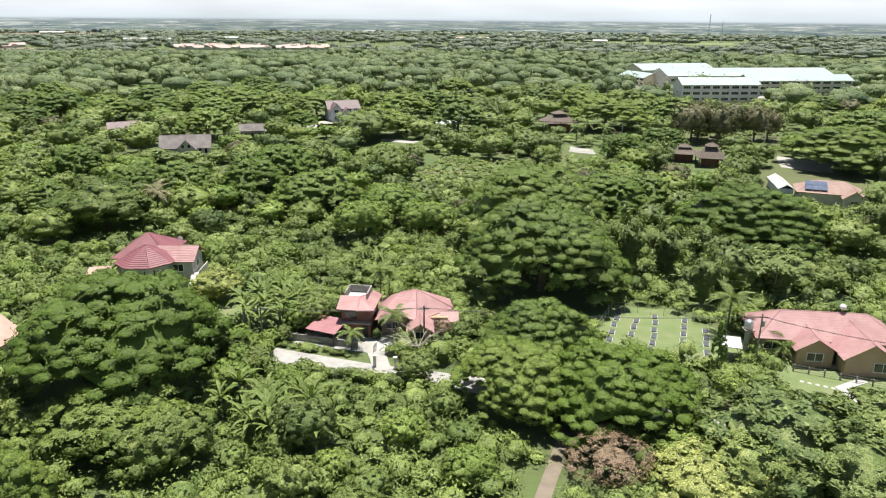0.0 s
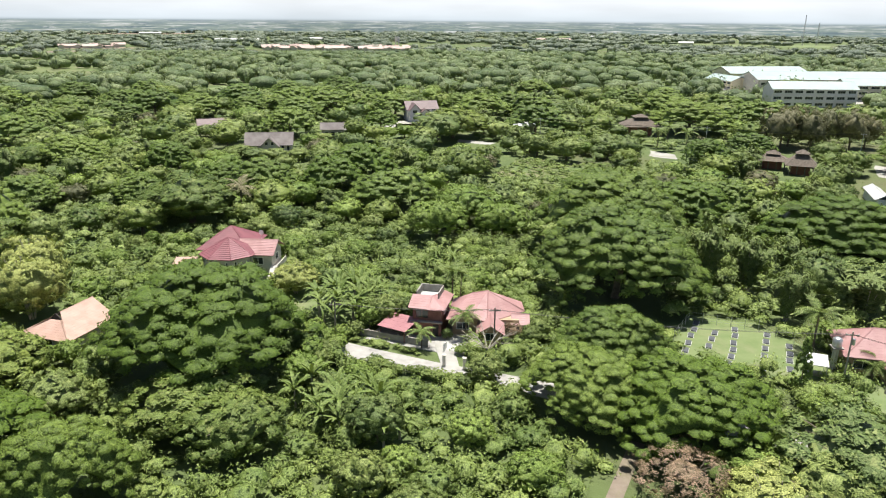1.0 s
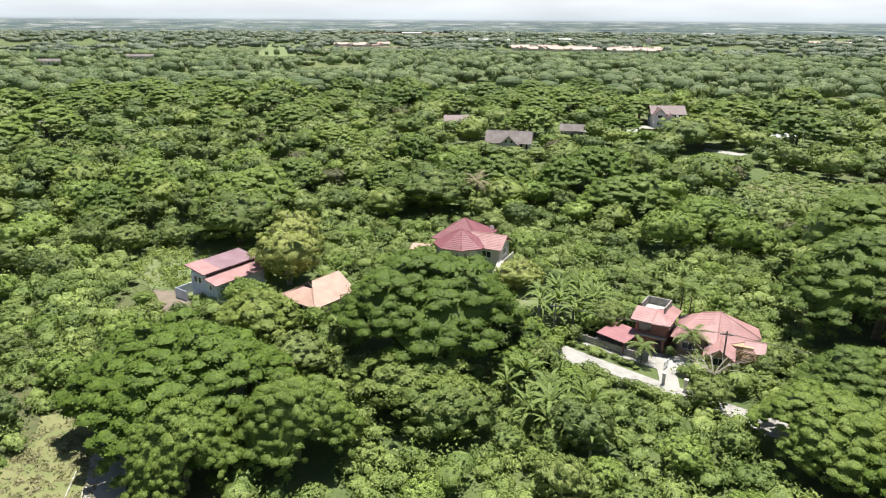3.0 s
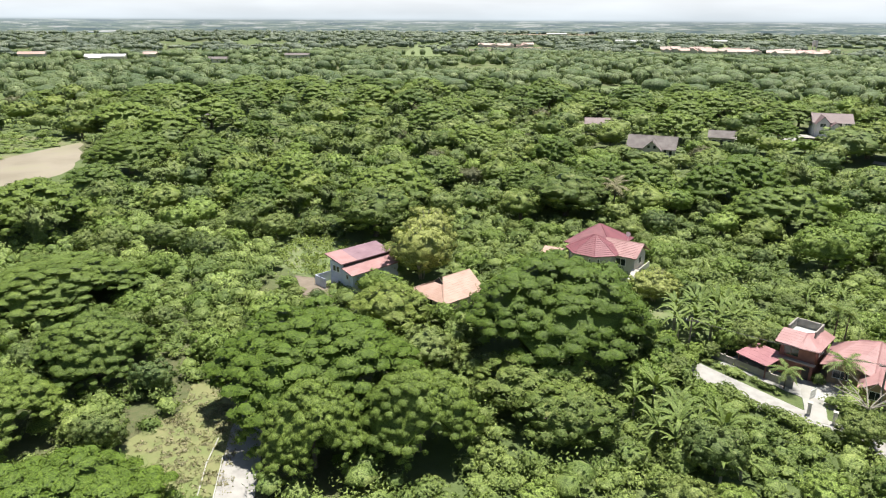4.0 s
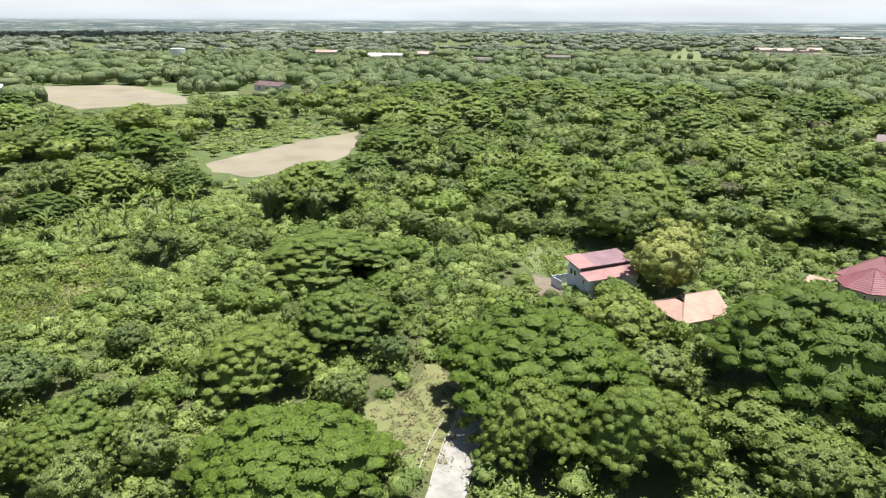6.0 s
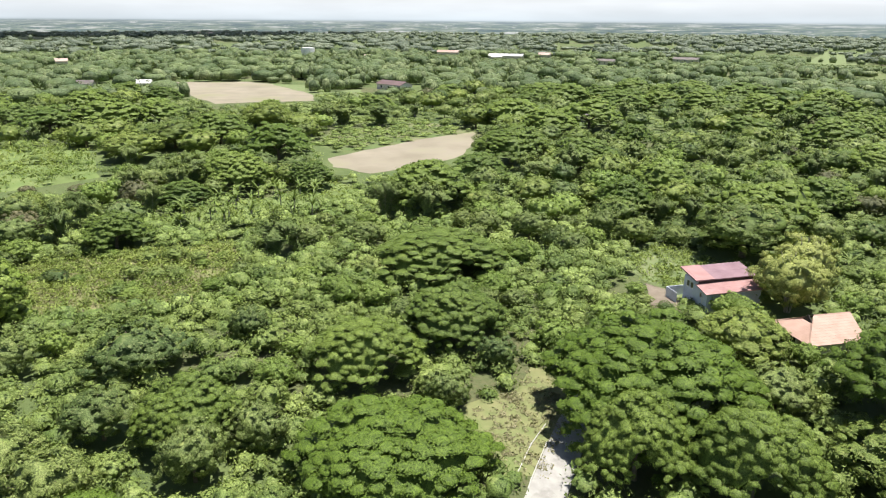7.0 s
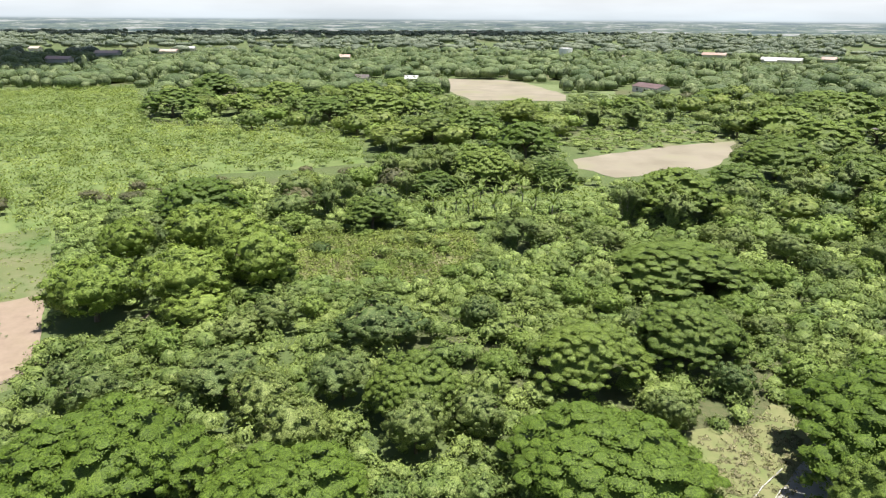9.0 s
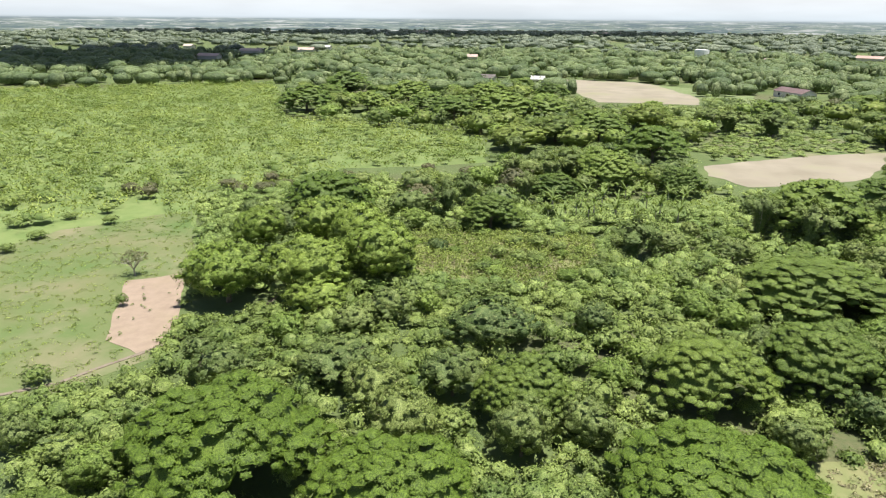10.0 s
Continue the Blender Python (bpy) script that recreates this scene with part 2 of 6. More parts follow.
def solid(bm, lower, upper):
    """A closed body between two rings of as many points."""
    a, b = [bm.verts.new(p) for p in lower], [bm.verts.new(p) for p in upper]
    k = len(a)
    bm.faces.new(a[::-1]), bm.faces.new(b)
    for i in range(k):
        bm.faces.new((a[i], a[(i + 1) % k], b[(i + 1) % k], b[i]))
    return bm


def box(x0, x1, y0, y1, z0, z1, bm=None):
    bm = bm or bmesh.new()
    ring = ((x0, y0), (x1, y0), (x1, y1), (x0, y1))
    return solid(bm, [(x, y, z0) for x, y in ring], [(x, y, z1) for x, y in ring])


def post(x, y, z0, z1, r0, r1, sides=6, bm=None):
    bm = bm or bmesh.new()
    w = [(math.cos(2 * math.pi * i / sides), math.sin(2 * math.pi * i / sides)) for i in range(sides)]
    return solid(bm, [(x + r0 * c, y + r0 * s, z0) for c, s in w], [(x + r1 * c, y + r1 * s, z1) for c, s in w])


def limb(bm, points, radii, sides=5):
    """A bent round branch through points."""
    rings = []
    for i, (p, r) in enumerate(zip(points, radii)):
        p = Vector(p)
        d = (Vector(points[min(i + 1, len(points) - 1)]) - Vector(points[max(i - 1, 0)])).normalized()
        q = d.to_track_quat("Z", "Y").to_matrix()
        rings.append([bm.verts.new(p + q @ Vector((r * math.cos(a), r * math.sin(a), 0))) for a in (2 * math.pi * k / sides for k in range(sides))])
    for a, b in zip(rings, rings[1:]):
        for k in range(sides):
            bm.faces.new((a[k], a[(k + 1) % sides], b[(k + 1) % sides], b[k]))
    bm.faces.new(rings[0][::-1]), bm.faces.new(rings[-1])


def roof_plane(bm, eave_a, eave_b, top_b, top_a, courses=8, thick=0.09, lap=0.014):
    """One slope of a roof as a single slab, stepped in lapping courses from the eave to the top."""
    ea, eb, tb, ta = (Vector(p) for p in (eave_a, eave_b, top_b, top_a))
    up, low = Vector((0, 0, lap)), Vector((0, 0, thick))
    left, right = [ea - low], [eb - low]
    for i in range(courses):
        u, v = i / courses, (i + 1) / courses
        left += [ea.lerp(ta, u) + up, ea.lerp(ta, v)]
        right += [eb.lerp(tb, u) + up, eb.lerp(tb, v)]
    left.append(ta - low), right.append(tb - low)
    one = (ta - tb).length < 0.02
    a = [bm.verts.new(q) for q in left]
    b = [bm.verts.new(q) for q in right[:-2]] + (a[-2:] if one else [bm.verts.new(q) for q in right[-2:]])
    for i in range(len(a) - 1):
        ring = [a[i], b[i], b[i + 1], a[i + 1]]
        ring = list(dict.fromkeys(ring))
        if len(ring) > 2:
            bm.faces.new(ring)
    ring = list(dict.fromkeys([a[-1], b[-1], b[0], a[0]]))
    bm.faces.new(ring)
    bm.faces.new(a), bm.faces.new(b[::-1])
    return bm


def cap(bm, a, b, w=0.14, h=0.09):
    """A ridge or hip cap from a to b."""
    a, b = Vector(a), Vector(b)
    s = (b - a).cross(Vector((0, 0, 1))).normalized() * w
    up, dn = Vector((0, 0, h)), Vector((0, 0, -0.06))
    solid(bm, [a - s + dn, a + s + dn, a + up], [b - s + dn, b + s + dn, b + up])


def frame_ring(outer, inner, lift):
    """A closed rectangular frame: two rectangles in the wall's plane, made solid by lift."""
    bm = bmesh.new()
    rows = [[bm.verts.new(lift(q, d)) for q in ring] for ring, d in ((outer, 0), (outer, 1), (inner, 1), (inner, 0))]
    for a, b in zip(rows, rows[1:] + rows[:1]):
        for i in range(4):
            bm.faces.new((a[i], a[(i + 1) % 4], b[(i + 1) % 4], b[i]))
    bmesh.ops.recalc_face_normals(bm, faces=bm.faces)
    return bm


def wall_window(parent, at, across, z0, z1, w, side, panes, mat, name, along):
    """A framed window in a wall: along is the axis that the wall runs on."""
    t, hw = 0.08, w / 2
    near, far = (at - 0.07, at + 0.02) if side < 0 else (at + 0.07, at - 0.02)

    def spot_of(q, d):
        depth = near if d else far
        return (q[0], depth, q[1]) if along == "x" else (depth, q[0], q[1])

    def slab_of(a, b, d0, d1, c, e):
        return box(a, b, d0, d1, c, e) if along == "x" else box(d0, d1, a, b, c, e)
    outer = [(across - hw - t, z0 - t), (across + hw + t, z0 - t), (across + hw + t, z1 + t), (across - hw - t, z1 + t)]
    inner = [(across - hw, z0), (across + hw, z0), (across + hw, z1), (across - hw, z1)]
    win = part(name, frame_ring(outer, inner, spot_of), mat, parent)
    d = at - 0.015 if side < 0 else at + 0.015
    for i in range(panes):
        a, b = across - hw + w * i / panes + 0.035, across - hw + w * (i + 1) / panes - 0.035
        part("pane", slab_of(a, b, d - 0.01, d + 0.01, z0 + 0.005, z1 - 0.005), GLASS, win)
        if i:
            x = across - hw + w * i / panes
            part("mullion", slab_of(x - 0.03, x + 0.03, min(near, far) + 0.004, max(near, far) - 0.004, z0, z1), mat, win)
    return win


def window(parent, cx, y, z0, z1, w, side=-1, panes=2, frame_mat=None, name="window"):
    """A framed window on a wall that faces -y (side -1) or +y."""
    return wall_window(parent, y, cx, z0, z1, w, side, panes, frame_mat or WHITE, name, "x")


def side_window(parent, x, cy, z0, z1, w, side=-1, panes=2):
    """The same on a wall that faces -x or +x."""
    return wall_window(parent, x, cy, z0, z1, w, side, panes, WHITE, "window", "y")


def sheet(name, ring, mat, z=0.03, label="", category="", steps=0):
    """A flat patch of ground with a thin edge, its outline made uneven."""
    pts = [Vector((*p, 0)) for p in ring]
    out = []
    for i, p in enumerate(pts):
        q = pts[(i + 1) % len(pts)]
        k = max(1, int((q - p).length / steps)) if steps else 1
        for j in range(k):
            s = p.lerp(q, j / k)
            if steps:
                s += Vector((noise.noise(s * 0.13), noise.noise(s * 0.13 + Vector((40, 9, 3))), 0)) * steps * 0.4
            out.append((s.x, s.y))
    bm = solid(bmesh.new(), [(x, y, -0.2) for x, y in out], [(x, y, z) for x, y in out])
    bmesh.ops.triangulate(bm, faces=[f for f in bm.faces if len(f.verts) > 4])
    return tagged(part(name, bm, mat), label, category, kind="structure")


def strip(name, line, width, mat, z, label, category):
    """A road or path along a line."""
    pts = [Vector((*p, 0)) for p in line]
    left, right = [], []
    for i, p in enumerate(pts):
        d = (pts[min(i + 1, len(pts) - 1)] - pts[max(i - 1, 0)]).normalized()
        s = Vector((-d.y, d.x, 0)) * width / 2
        left.append(p + s), right.append(p - s)
    bm = bmesh.new()
    for i in range(len(pts) - 1):
        ring = (right[i], right[i + 1], left[i + 1], left[i])
        solid(bm, [(q.x, q.y, -0.2) for q in ring], [(q.x, q.y, z) for q in ring])
    return tagged(part(name, bm, mat), label, category, kind="structure")


def inside(x, y, ring):
    c = False
    for (ax, ay), (bx, by) in zip(ring, ring[1:] + ring[:1]):
        if (ay > y) != (by > y) and x < (bx - ax) * (y - ay) / (by - ay) + ax:
            c = not c
    return c


def near_line(x, y, line, d):
    p = Vector((x, y))
    for a, b in zip(line, line[1:]):
        a, b = Vector(a), Vector(b)
        k = max(0, min(1, (p - a).dot(b - a) / (b - a).length_squared))
        if (a.lerp(b, k) - p).length < d:
            return True
    return False

# ---- ground, roads, fields ----
def disc():
    bm = bmesh.new()
    rings = [0, 30, 60, 100, 160, 250, 400, 700, 1200, 1800, 2520]
    last = [bm.verts.new((-8, -3, 0))]
    for r in rings[1:]:
        ring = [bm.verts.new((-8 + r * math.cos(a), -3 + r * math.sin(a), 0)) for a in (2 * math.pi * k / 48 for k in range(48))]
        for k in range(48):
            if len(last) == 1:
                bm.faces.new((last[0], ring[k], ring[(k + 1) % 48]))
            else:
                bm.faces.new((last[k], ring[k], ring[(k + 1) % 48], last[(k + 1) % 48]))
        last = ring
    return bm


tagged(part("ground", disc(), GROUND), "green undergrowth and grass on flat ground", "ground", kind="structure")

MAIN_ROAD = [(-62, 101.5), (-47, 97.4), (-35, 94), (-28.3, 91.3), (-16.5, 87), (-2, 83), (13, 77.8), (26, 73.6), (46, 67.5), (70, 60)]
SIDE_ROAD = [(-38.7, 11.5), (-59.4, 32.6), (-70.1, 43.8), (-78.7, 54.7), (-85.2, 66)]
LAWN = [(20.5, 93.7), (34.1, 87.8), (41.2, 90.5), (41.8, 98.9), (36.4, 108.1), (25.8, 109.5), (21.1, 101.6)]
HOUSE_YARD = [(41.9, 75.9), (69.5, 67), (74.1, 93.8), (62.4, 99.4), (43.3, 94.7)]
GATE_YARD = [(-27.7, 96.1), (-11.9, 91.1), (-11.1, 102), (-19.9, 103.9), (-26.1, 100.9)]
NEAR_FIELD = [(-252.4, 64.2), (-236.3, 62.8), (-221.9, 70.2), (-225.9, 87.3), (-237.6, 109.8), (-253.3, 123.2), (-288.2, 143), (-278.6, 112), (-265.1, 87)]
FAR_FIELD = [(-607.3, 36.9), (-516.2, 41.4), (-444.2, 51.4), (-437.1, 110.1), (-484.7, 121.8), (-527.7, 130), (-588.8, 96.1)]
PLOT = [(-131.4, -65.5), (-126.4, -74.5), (-114.1, -69.2), (-102.3, -64.4), (-97.6, -56.8), (-104.3, -54), (-117.6, -59.2)]
MEADOW = [(-451.9, -340.1), (-528.4, -177.1), (-348, -111.8), (-310.1, -13.1), (-248.7, -10.4), (-232.8, -57.5), (-178.8, -83.2), (-157.3, -72.7), (-119.7, -59.2), (-97.7, -54.4), (-83.3, -66.7), (-94.4, -90.2), (-144.1, -149.1), (-232.1, -312.4)]
MEADOW_SCRUB = [(-451.9, -340.1), (-528.4, -177.1), (-348, -111.8), (-310.1, -13.1), (-248.7, -10.4), (-232.8, -57.5), (-178.8, -83.2), (-157.3, -72.7), (-181, -96), (-164, -110), (-146, -120), (-122, -112), (-100, -95), (-118, -130), (-144.1, -149.1), (-232.1, -312.4)]
OPEN_GRASS = [(-159.2, -74.6), (-130.5, -64), (-97.7, -54.4), (-85.4, -63), (-83.1, -72.4), (-102.1, -93), (-136.5, -115.2), (-156.9, -106.3), (-176.7, -84.1)]
SCRUB = [(-165, -21.9), (-163.5, 17.9), (-138.1, 15.5), (-128.8, -2), (-134.1, -18.1), (-148, -28)]
BANANA_GROVE = [(-192.2, 2.6), (-205.9, 40.3), (-218.1, 55.5), (-196.6, 61.6), (-182, 37.9), (-175.5, 6.6)]
BEHIND_FIELD = [(-281.2, 67.4), (-326.8, 90.5), (-362.9, 102.6), (-331.7, 136.3), (-288.1, 141.9), (-278.6, 112), (-262.2, 80.3)]
CLEARING = [(-65, 31.5), (-62.5, 34.8), (-70, 42), (-77.5, 50.5), (-86.5, 48), (-80.5, 42), (-80, 33), (-73.5, 29.5)]
TRACK = [(10.1, 70.8), (8.3, 66.5), (4.9, 58.2), (1.4, 48.7)]
HOUSE_GRASS = [(-46, 105.7), (-37.6, 104.4), (-34.5, 111.9), (-41.9, 117.5), (-48.1, 113.4)]
SOLAR_GRASS = [(-96.4, 89.8), (-98.4, 83.4), (-117.8, 90.3), (-124.7, 105.7), (-109.7, 107.5)]
MID_GREEN = [(-12.4, 210.6), (15.1, 209.2), (32.4, 242.3), (0.7, 251.2)]
FAR_YARD = [(-86, 319), (-72, 317), (-60, 326), (-55, 334), (-36, 337), (-37, 343), (-58, 343), (-57, 330), (-51, 300), (-56, 296), (-64, 306), (-84, 306)]
NIPA_YARD = [(49, 262), (58, 256), (60, 266), (52, 274)]
POND_YARD = [(-25.5, 286), (-10, 279), (-8, 284), (-24, 291)]
CAR_YARD = [(116.8, 232.5), (130.5, 222.8), (139.1, 237.8), (125.6, 252.2)]
SCHOOL_YARD = [(213.8, 455.2), (321.7, 487.8), (347.1, 547.3), (222, 520)]
SCHOOL_YARD_WEST = [(148.7, 475.6), (177.7, 482.2), (171.2, 566.3), (140.1, 552.1)]
SOLAR_DRIVE = [(-89.7, 75.7), (-96.1, 79), (-105.9, 85.7), (-100.6, 87.7), (-93, 83.2)]

strip("road", MAIN_ROAD, 4.3, CONCRETE, 0.10, "pale concrete village road", "road")
strip("road", SIDE_ROAD, 4.2, CONCRETE, 0.10, "worn concrete road ending under trees", "road")
sheet("lawn", LAWN, GRASS, 0.06, "mown lawn of a memorial garden", "lawn", 3)
sheet("lawn", HOUSE_YARD, GRASS, 0.05, "green lawn in front of a bungalow", "lawn", 4)
sheet("driveway", GATE_YARD, CONCRETE, 0.07, "bare concrete yard inside a gate", "driveway")
sheet("field", NEAR_FIELD, FIELD, 0.05, "bare brown fallow field between trees", "field", 5)
sheet("field", FAR_FIELD, FIELD, 0.05, "far brown fallow field", "field", 9)
sheet("grassland", OPEN_GRASS, ROUGH_GRASS, 0.03, "rough green grass with dry patches", "grass", 6)
sheet("grassland", MEADOW, LUSH_GRASS, 0.015, "bright green meadow under low scrub", "grass", 9)
sheet("plot", PLOT, SOIL, 0.09, "cleared plot of bare reddish soil", "field", 2.5)
sheet("grassland", SCRUB, DRY_SCRUB, 0.03, "dry grassy scrubland", "grass", 5)
sheet("grassland", BANANA_GROVE, LUSH_GRASS, 0.03, "short green grass of a banana grove", "grass", 5)
sheet("grassland", BEHIND_FIELD, ROUGH_GRASS, 0.02, "grass verge behind a fallow field", "grass", 6)
sheet("verge", CLEARING, STRAW_GRASS, 0.04, "dry grass clearing beside a road", "grass", 2.5)
strip("track", TRACK, 1.7, DIRT, 0.05, "bare earth track through undergrowth", "path")
sheet("grassland", HOUSE_GRASS, GRASS, 0.03, "bright grass patch beside a house", "grass", 3)
sheet("grassland", SOLAR_GRASS, GRASS, 0.03, "green grass behind a blue house", "grass", 3)
sheet("grassland", MID_GREEN, ROUGH_GRASS, 0.03, "sunlit grass between trees", "grass", 6)
sheet("driveway", SOLAR_DRIVE, DIRT, 0.04, "bare earth drive beside a blue house", "driveway", 2)
for ring in (FAR_YARD, NIPA_YARD, POND_YARD, CAR_YARD):
    sheet("yard", ring, PALE_GROUND, 0.04, "pale bare yard between trees", "yard", 5)
for ring in (SCHOOL_YARD, SCHOOL_YARD_WEST):
    sheet("yard", ring, PALE_GROUND, 0.05, "pale dusty school yard", "yard", 8)
strip("path", [(-83.1, -71.5), (-88.3, -63.6), (-93.5, -60.2), (-99.2, -55.9), (-104.4, -52.7)], 0.7, DIRT, 0.12, "narrow worn footpath in grass", "path")
strip("path", [(-108.3, -42.3), (-112.3, -43.3), (-117.4, -44.3), (-122.5, -43.8)], 0.8, DIRT, 0.06, "footpath between two mango trees", "path")
strip("driveway", [(-13.4, 86.6), (-14.2, 90.5), (-15.2, 94.5), (-15.6, 98.6)], 2.6, PALE_GROUND, 0.13, "pale concrete drive through a gate", "driveway")
strip("kerb", [(-63.9, 31.7), (-68.7, 36.7), (-71.7, 40.7)], 0.12, KERB, 0.16, "low white kerb in the grass", "kerb")
strip("kerb", [(-57.7, 33.6), (-61.7, 32), (-63.1, 33.3), (-68.3, 38.7)][1:], 0.1, KERB, 0.17, "concrete road edge", "kerb")

BARE = [LAWN, HOUSE_YARD, GATE_YARD, NEAR_FIELD, FAR_FIELD, PLOT, CLEARING, HOUSE_GRASS, SCHOOL_YARD, SCHOOL_YARD_WEST, FAR_YARD, NIPA_YARD, POND_YARD, CAR_YARD, SOLAR_DRIVE]
BANANA_PATCH = [(-39, 99), (-33, 96.8), (-28, 98.5), (-25.5, 106), (-26, 113), (-39, 115)]
LOW = [BANANA_PATCH, MEADOW, OPEN_GRASS, SCRUB, BANANA_GROVE, BEHIND_FIELD, SOLAR_GRASS, MID_GREEN]
HOUSES = []


def zone(x, y, near=1.0):
    """bare: nothing grows; low: grass and scrub; wood: trees."""
    j = 3 * noise.noise(Vector((x * 0.07, y * 0.07, 0)))
    if any(inside(x + j, y + j, r) for r in BARE) or near_line(x, y, MAIN_ROAD[1:9], 3.4) or near_line(x, y, SIDE_ROAD[:4], 3.2) or near_line(x, y, TRACK, 2.0):
        return "bare"
    if any((x - a) ** 2 + (y - b) ** 2 < (near * r) ** 2 for a, b, r in HOUSES):
        return "bare"
    if any(inside(x + j, y + j, r) for r in LOW):
        return "low"
    return "wood"

# ---- plants ----
RNG = np.random.default_rng(7)


def unit(v):
    return v / np.maximum(np.linalg.norm(v, axis=1, keepdims=True), 1e-6)


def leaf_faces(c, n, length, width, rng, droop=0.0, form=None):
    """Pointed leaf sprays at c facing n, as points, triangles and the normals of the foliage's form."""
    k = len(c)
    a = rng.normal(size=(k, 3))
    a[:, 2] -= droop
    u = unit(a - (a * n).sum(1, keepdims=True) * n)
    w = np.cross(n, u)
    size = rng.uniform(0.7, 1.3, (k, 1))
    bend = n * 0.1 * length
    s = w * width / 2 * size
    v = np.stack([c + u * length * 0.58 * size - bend, c - u * length * 0.42 * size + s, c - u * length * 0.42 * size - s], 1).reshape(-1, 3)
    form = n if form is None else unit(form + 0.4 * n)
    return v, np.arange(3 * k).reshape(-1, 3), np.repeat(form, 3, 0)


def puff_leaves(p, rad, k, length, width, rng, up=0.5, full=0.8, droop=0.0, axis=None, loose=0.35, deep=0.45):
    """k leaves on each clump at p with half-axes rad; axis is the way the crown faces there."""
    m = len(p)
    d = unit(rng.normal(size=(m * k, 3)))
    flip = rng.random(m * k) < full
    d[flip, 2] = np.abs(d[flip, 2])
    if axis is not None:
        facing = np.repeat(axis, k, 0)
        back = (d * facing).sum(1) < -0.15
        d[back] -= 2 * (d[back] * facing[back]).sum(1, keepdims=True) * facing[back]
    c = np.repeat(p, k, 0) + d * np.repeat(rad, k, 0) * rng.uniform(deep, 1.15, (m * k, 1))
    form = 0.6 * d + np.array([0, 0, up])
    if axis is not None:
        form = form + facing
    form = unit(form)
    return leaf_faces(c, unit(form + loose * rng.normal(size=(m * k, 3))), length, width, rng, droop, form)


def puff_mass(p, rad, rng, axis=None, size=0.9, sides=7, under=False):
    """The closed leafy body of each clump: a lumpy cap, open below unless under is set."""
    m = len(p)
    a = np.linspace(0, 2 * np.pi, sides, endpoint=False)[None, :] + rng.uniform(0, 6, (m, 1))
    rows = [np.broadcast_to(np.array([0.0, 0.0, 1.0]), (m, 1, 3))]
    for tilt in (0.75, 1.35, 2.0) if under else (0.75, 1.5):
        w = rng.uniform(0.82, 1.12, (m, sides))
        rows.append(np.stack([w * math.sin(tilt) * np.cos(a), w * math.sin(tilt) * np.sin(a), np.full((m, sides), math.cos(tilt))], 2))
    d = np.concatenate(rows, 1)
    v = p[:, None, :] + d * rad[:, None, :] * size
    form = d / rad[:, None, :] * rad.mean()
    if axis is not None:
        form = unit(form.reshape(-1, 3)).reshape(d.shape) + 0.7 * axis[:, None, :]
    f = [(0, 1 + i, 1 + (i + 1) % sides) for i in range(sides)]
    for r in range(len(rows) - 2):
        for i in range(sides):
            q, u = 1 + r * sides + i, 1 + r * sides + (i + 1) % sides
            f += [(q, q + sides, u + sides), (q, u + sides, u)]
    k = d.shape[1]
    f = (np.array(f)[None] + (np.arange(m) * k)[:, None, None]).reshape(-1, 3)
    return v.reshape(-1, 3), f, unit(form.reshape(-1, 3))


def core_grid(points):
    """The closed leafy mass inside a crown: rows of points from its top down, all round."""
    rows, cols = points.shape[:2]
    v = points.reshape(-1, 3)
    f = []
    for a in range(rows - 1):
        for b in range(cols):
            p, q = a * cols + b, a * cols + (b + 1) % cols
            f += [(p, p + cols, q + cols), (p, q + cols, q)]
    f = np.array(f)
    n = np.zeros_like(v)
    fn = np.cross(v[f[:, 1]] - v[f[:, 0]], v[f[:, 2]] - v[f[:, 0]])
    for c in range(3):
        np.add.at(n, f[:, c], fn)
    n[:cols] = (0, 0, 1)
    return v, f, unit(n)


def leafy_mesh(name, mat, leaf_sets):
    v, f, n, at = [], [], [], 0
    for lv, lf, ln in leaf_sets:
        v.append(lv), f.append(lf + at), n.append(ln)
        at += len(lv)
    me = bpy.data.meshes.new(name)
    me.from_pydata(np.concatenate(v).tolist(), [], np.concatenate(f).tolist())
    me.normals_split_custom_set_from_vertices(np.concatenate(n).tolist())
    me.materials.append(mat)
    return me


def sunflower(k, rng, spread_r=1.0):
    i = np.arange(k) + 0.5
    r, a = np.sqrt(i / k) * spread_r, i * 2.39996 + rng.uniform(0, 6)
    return r * np.cos(a), r * np.sin(a), r


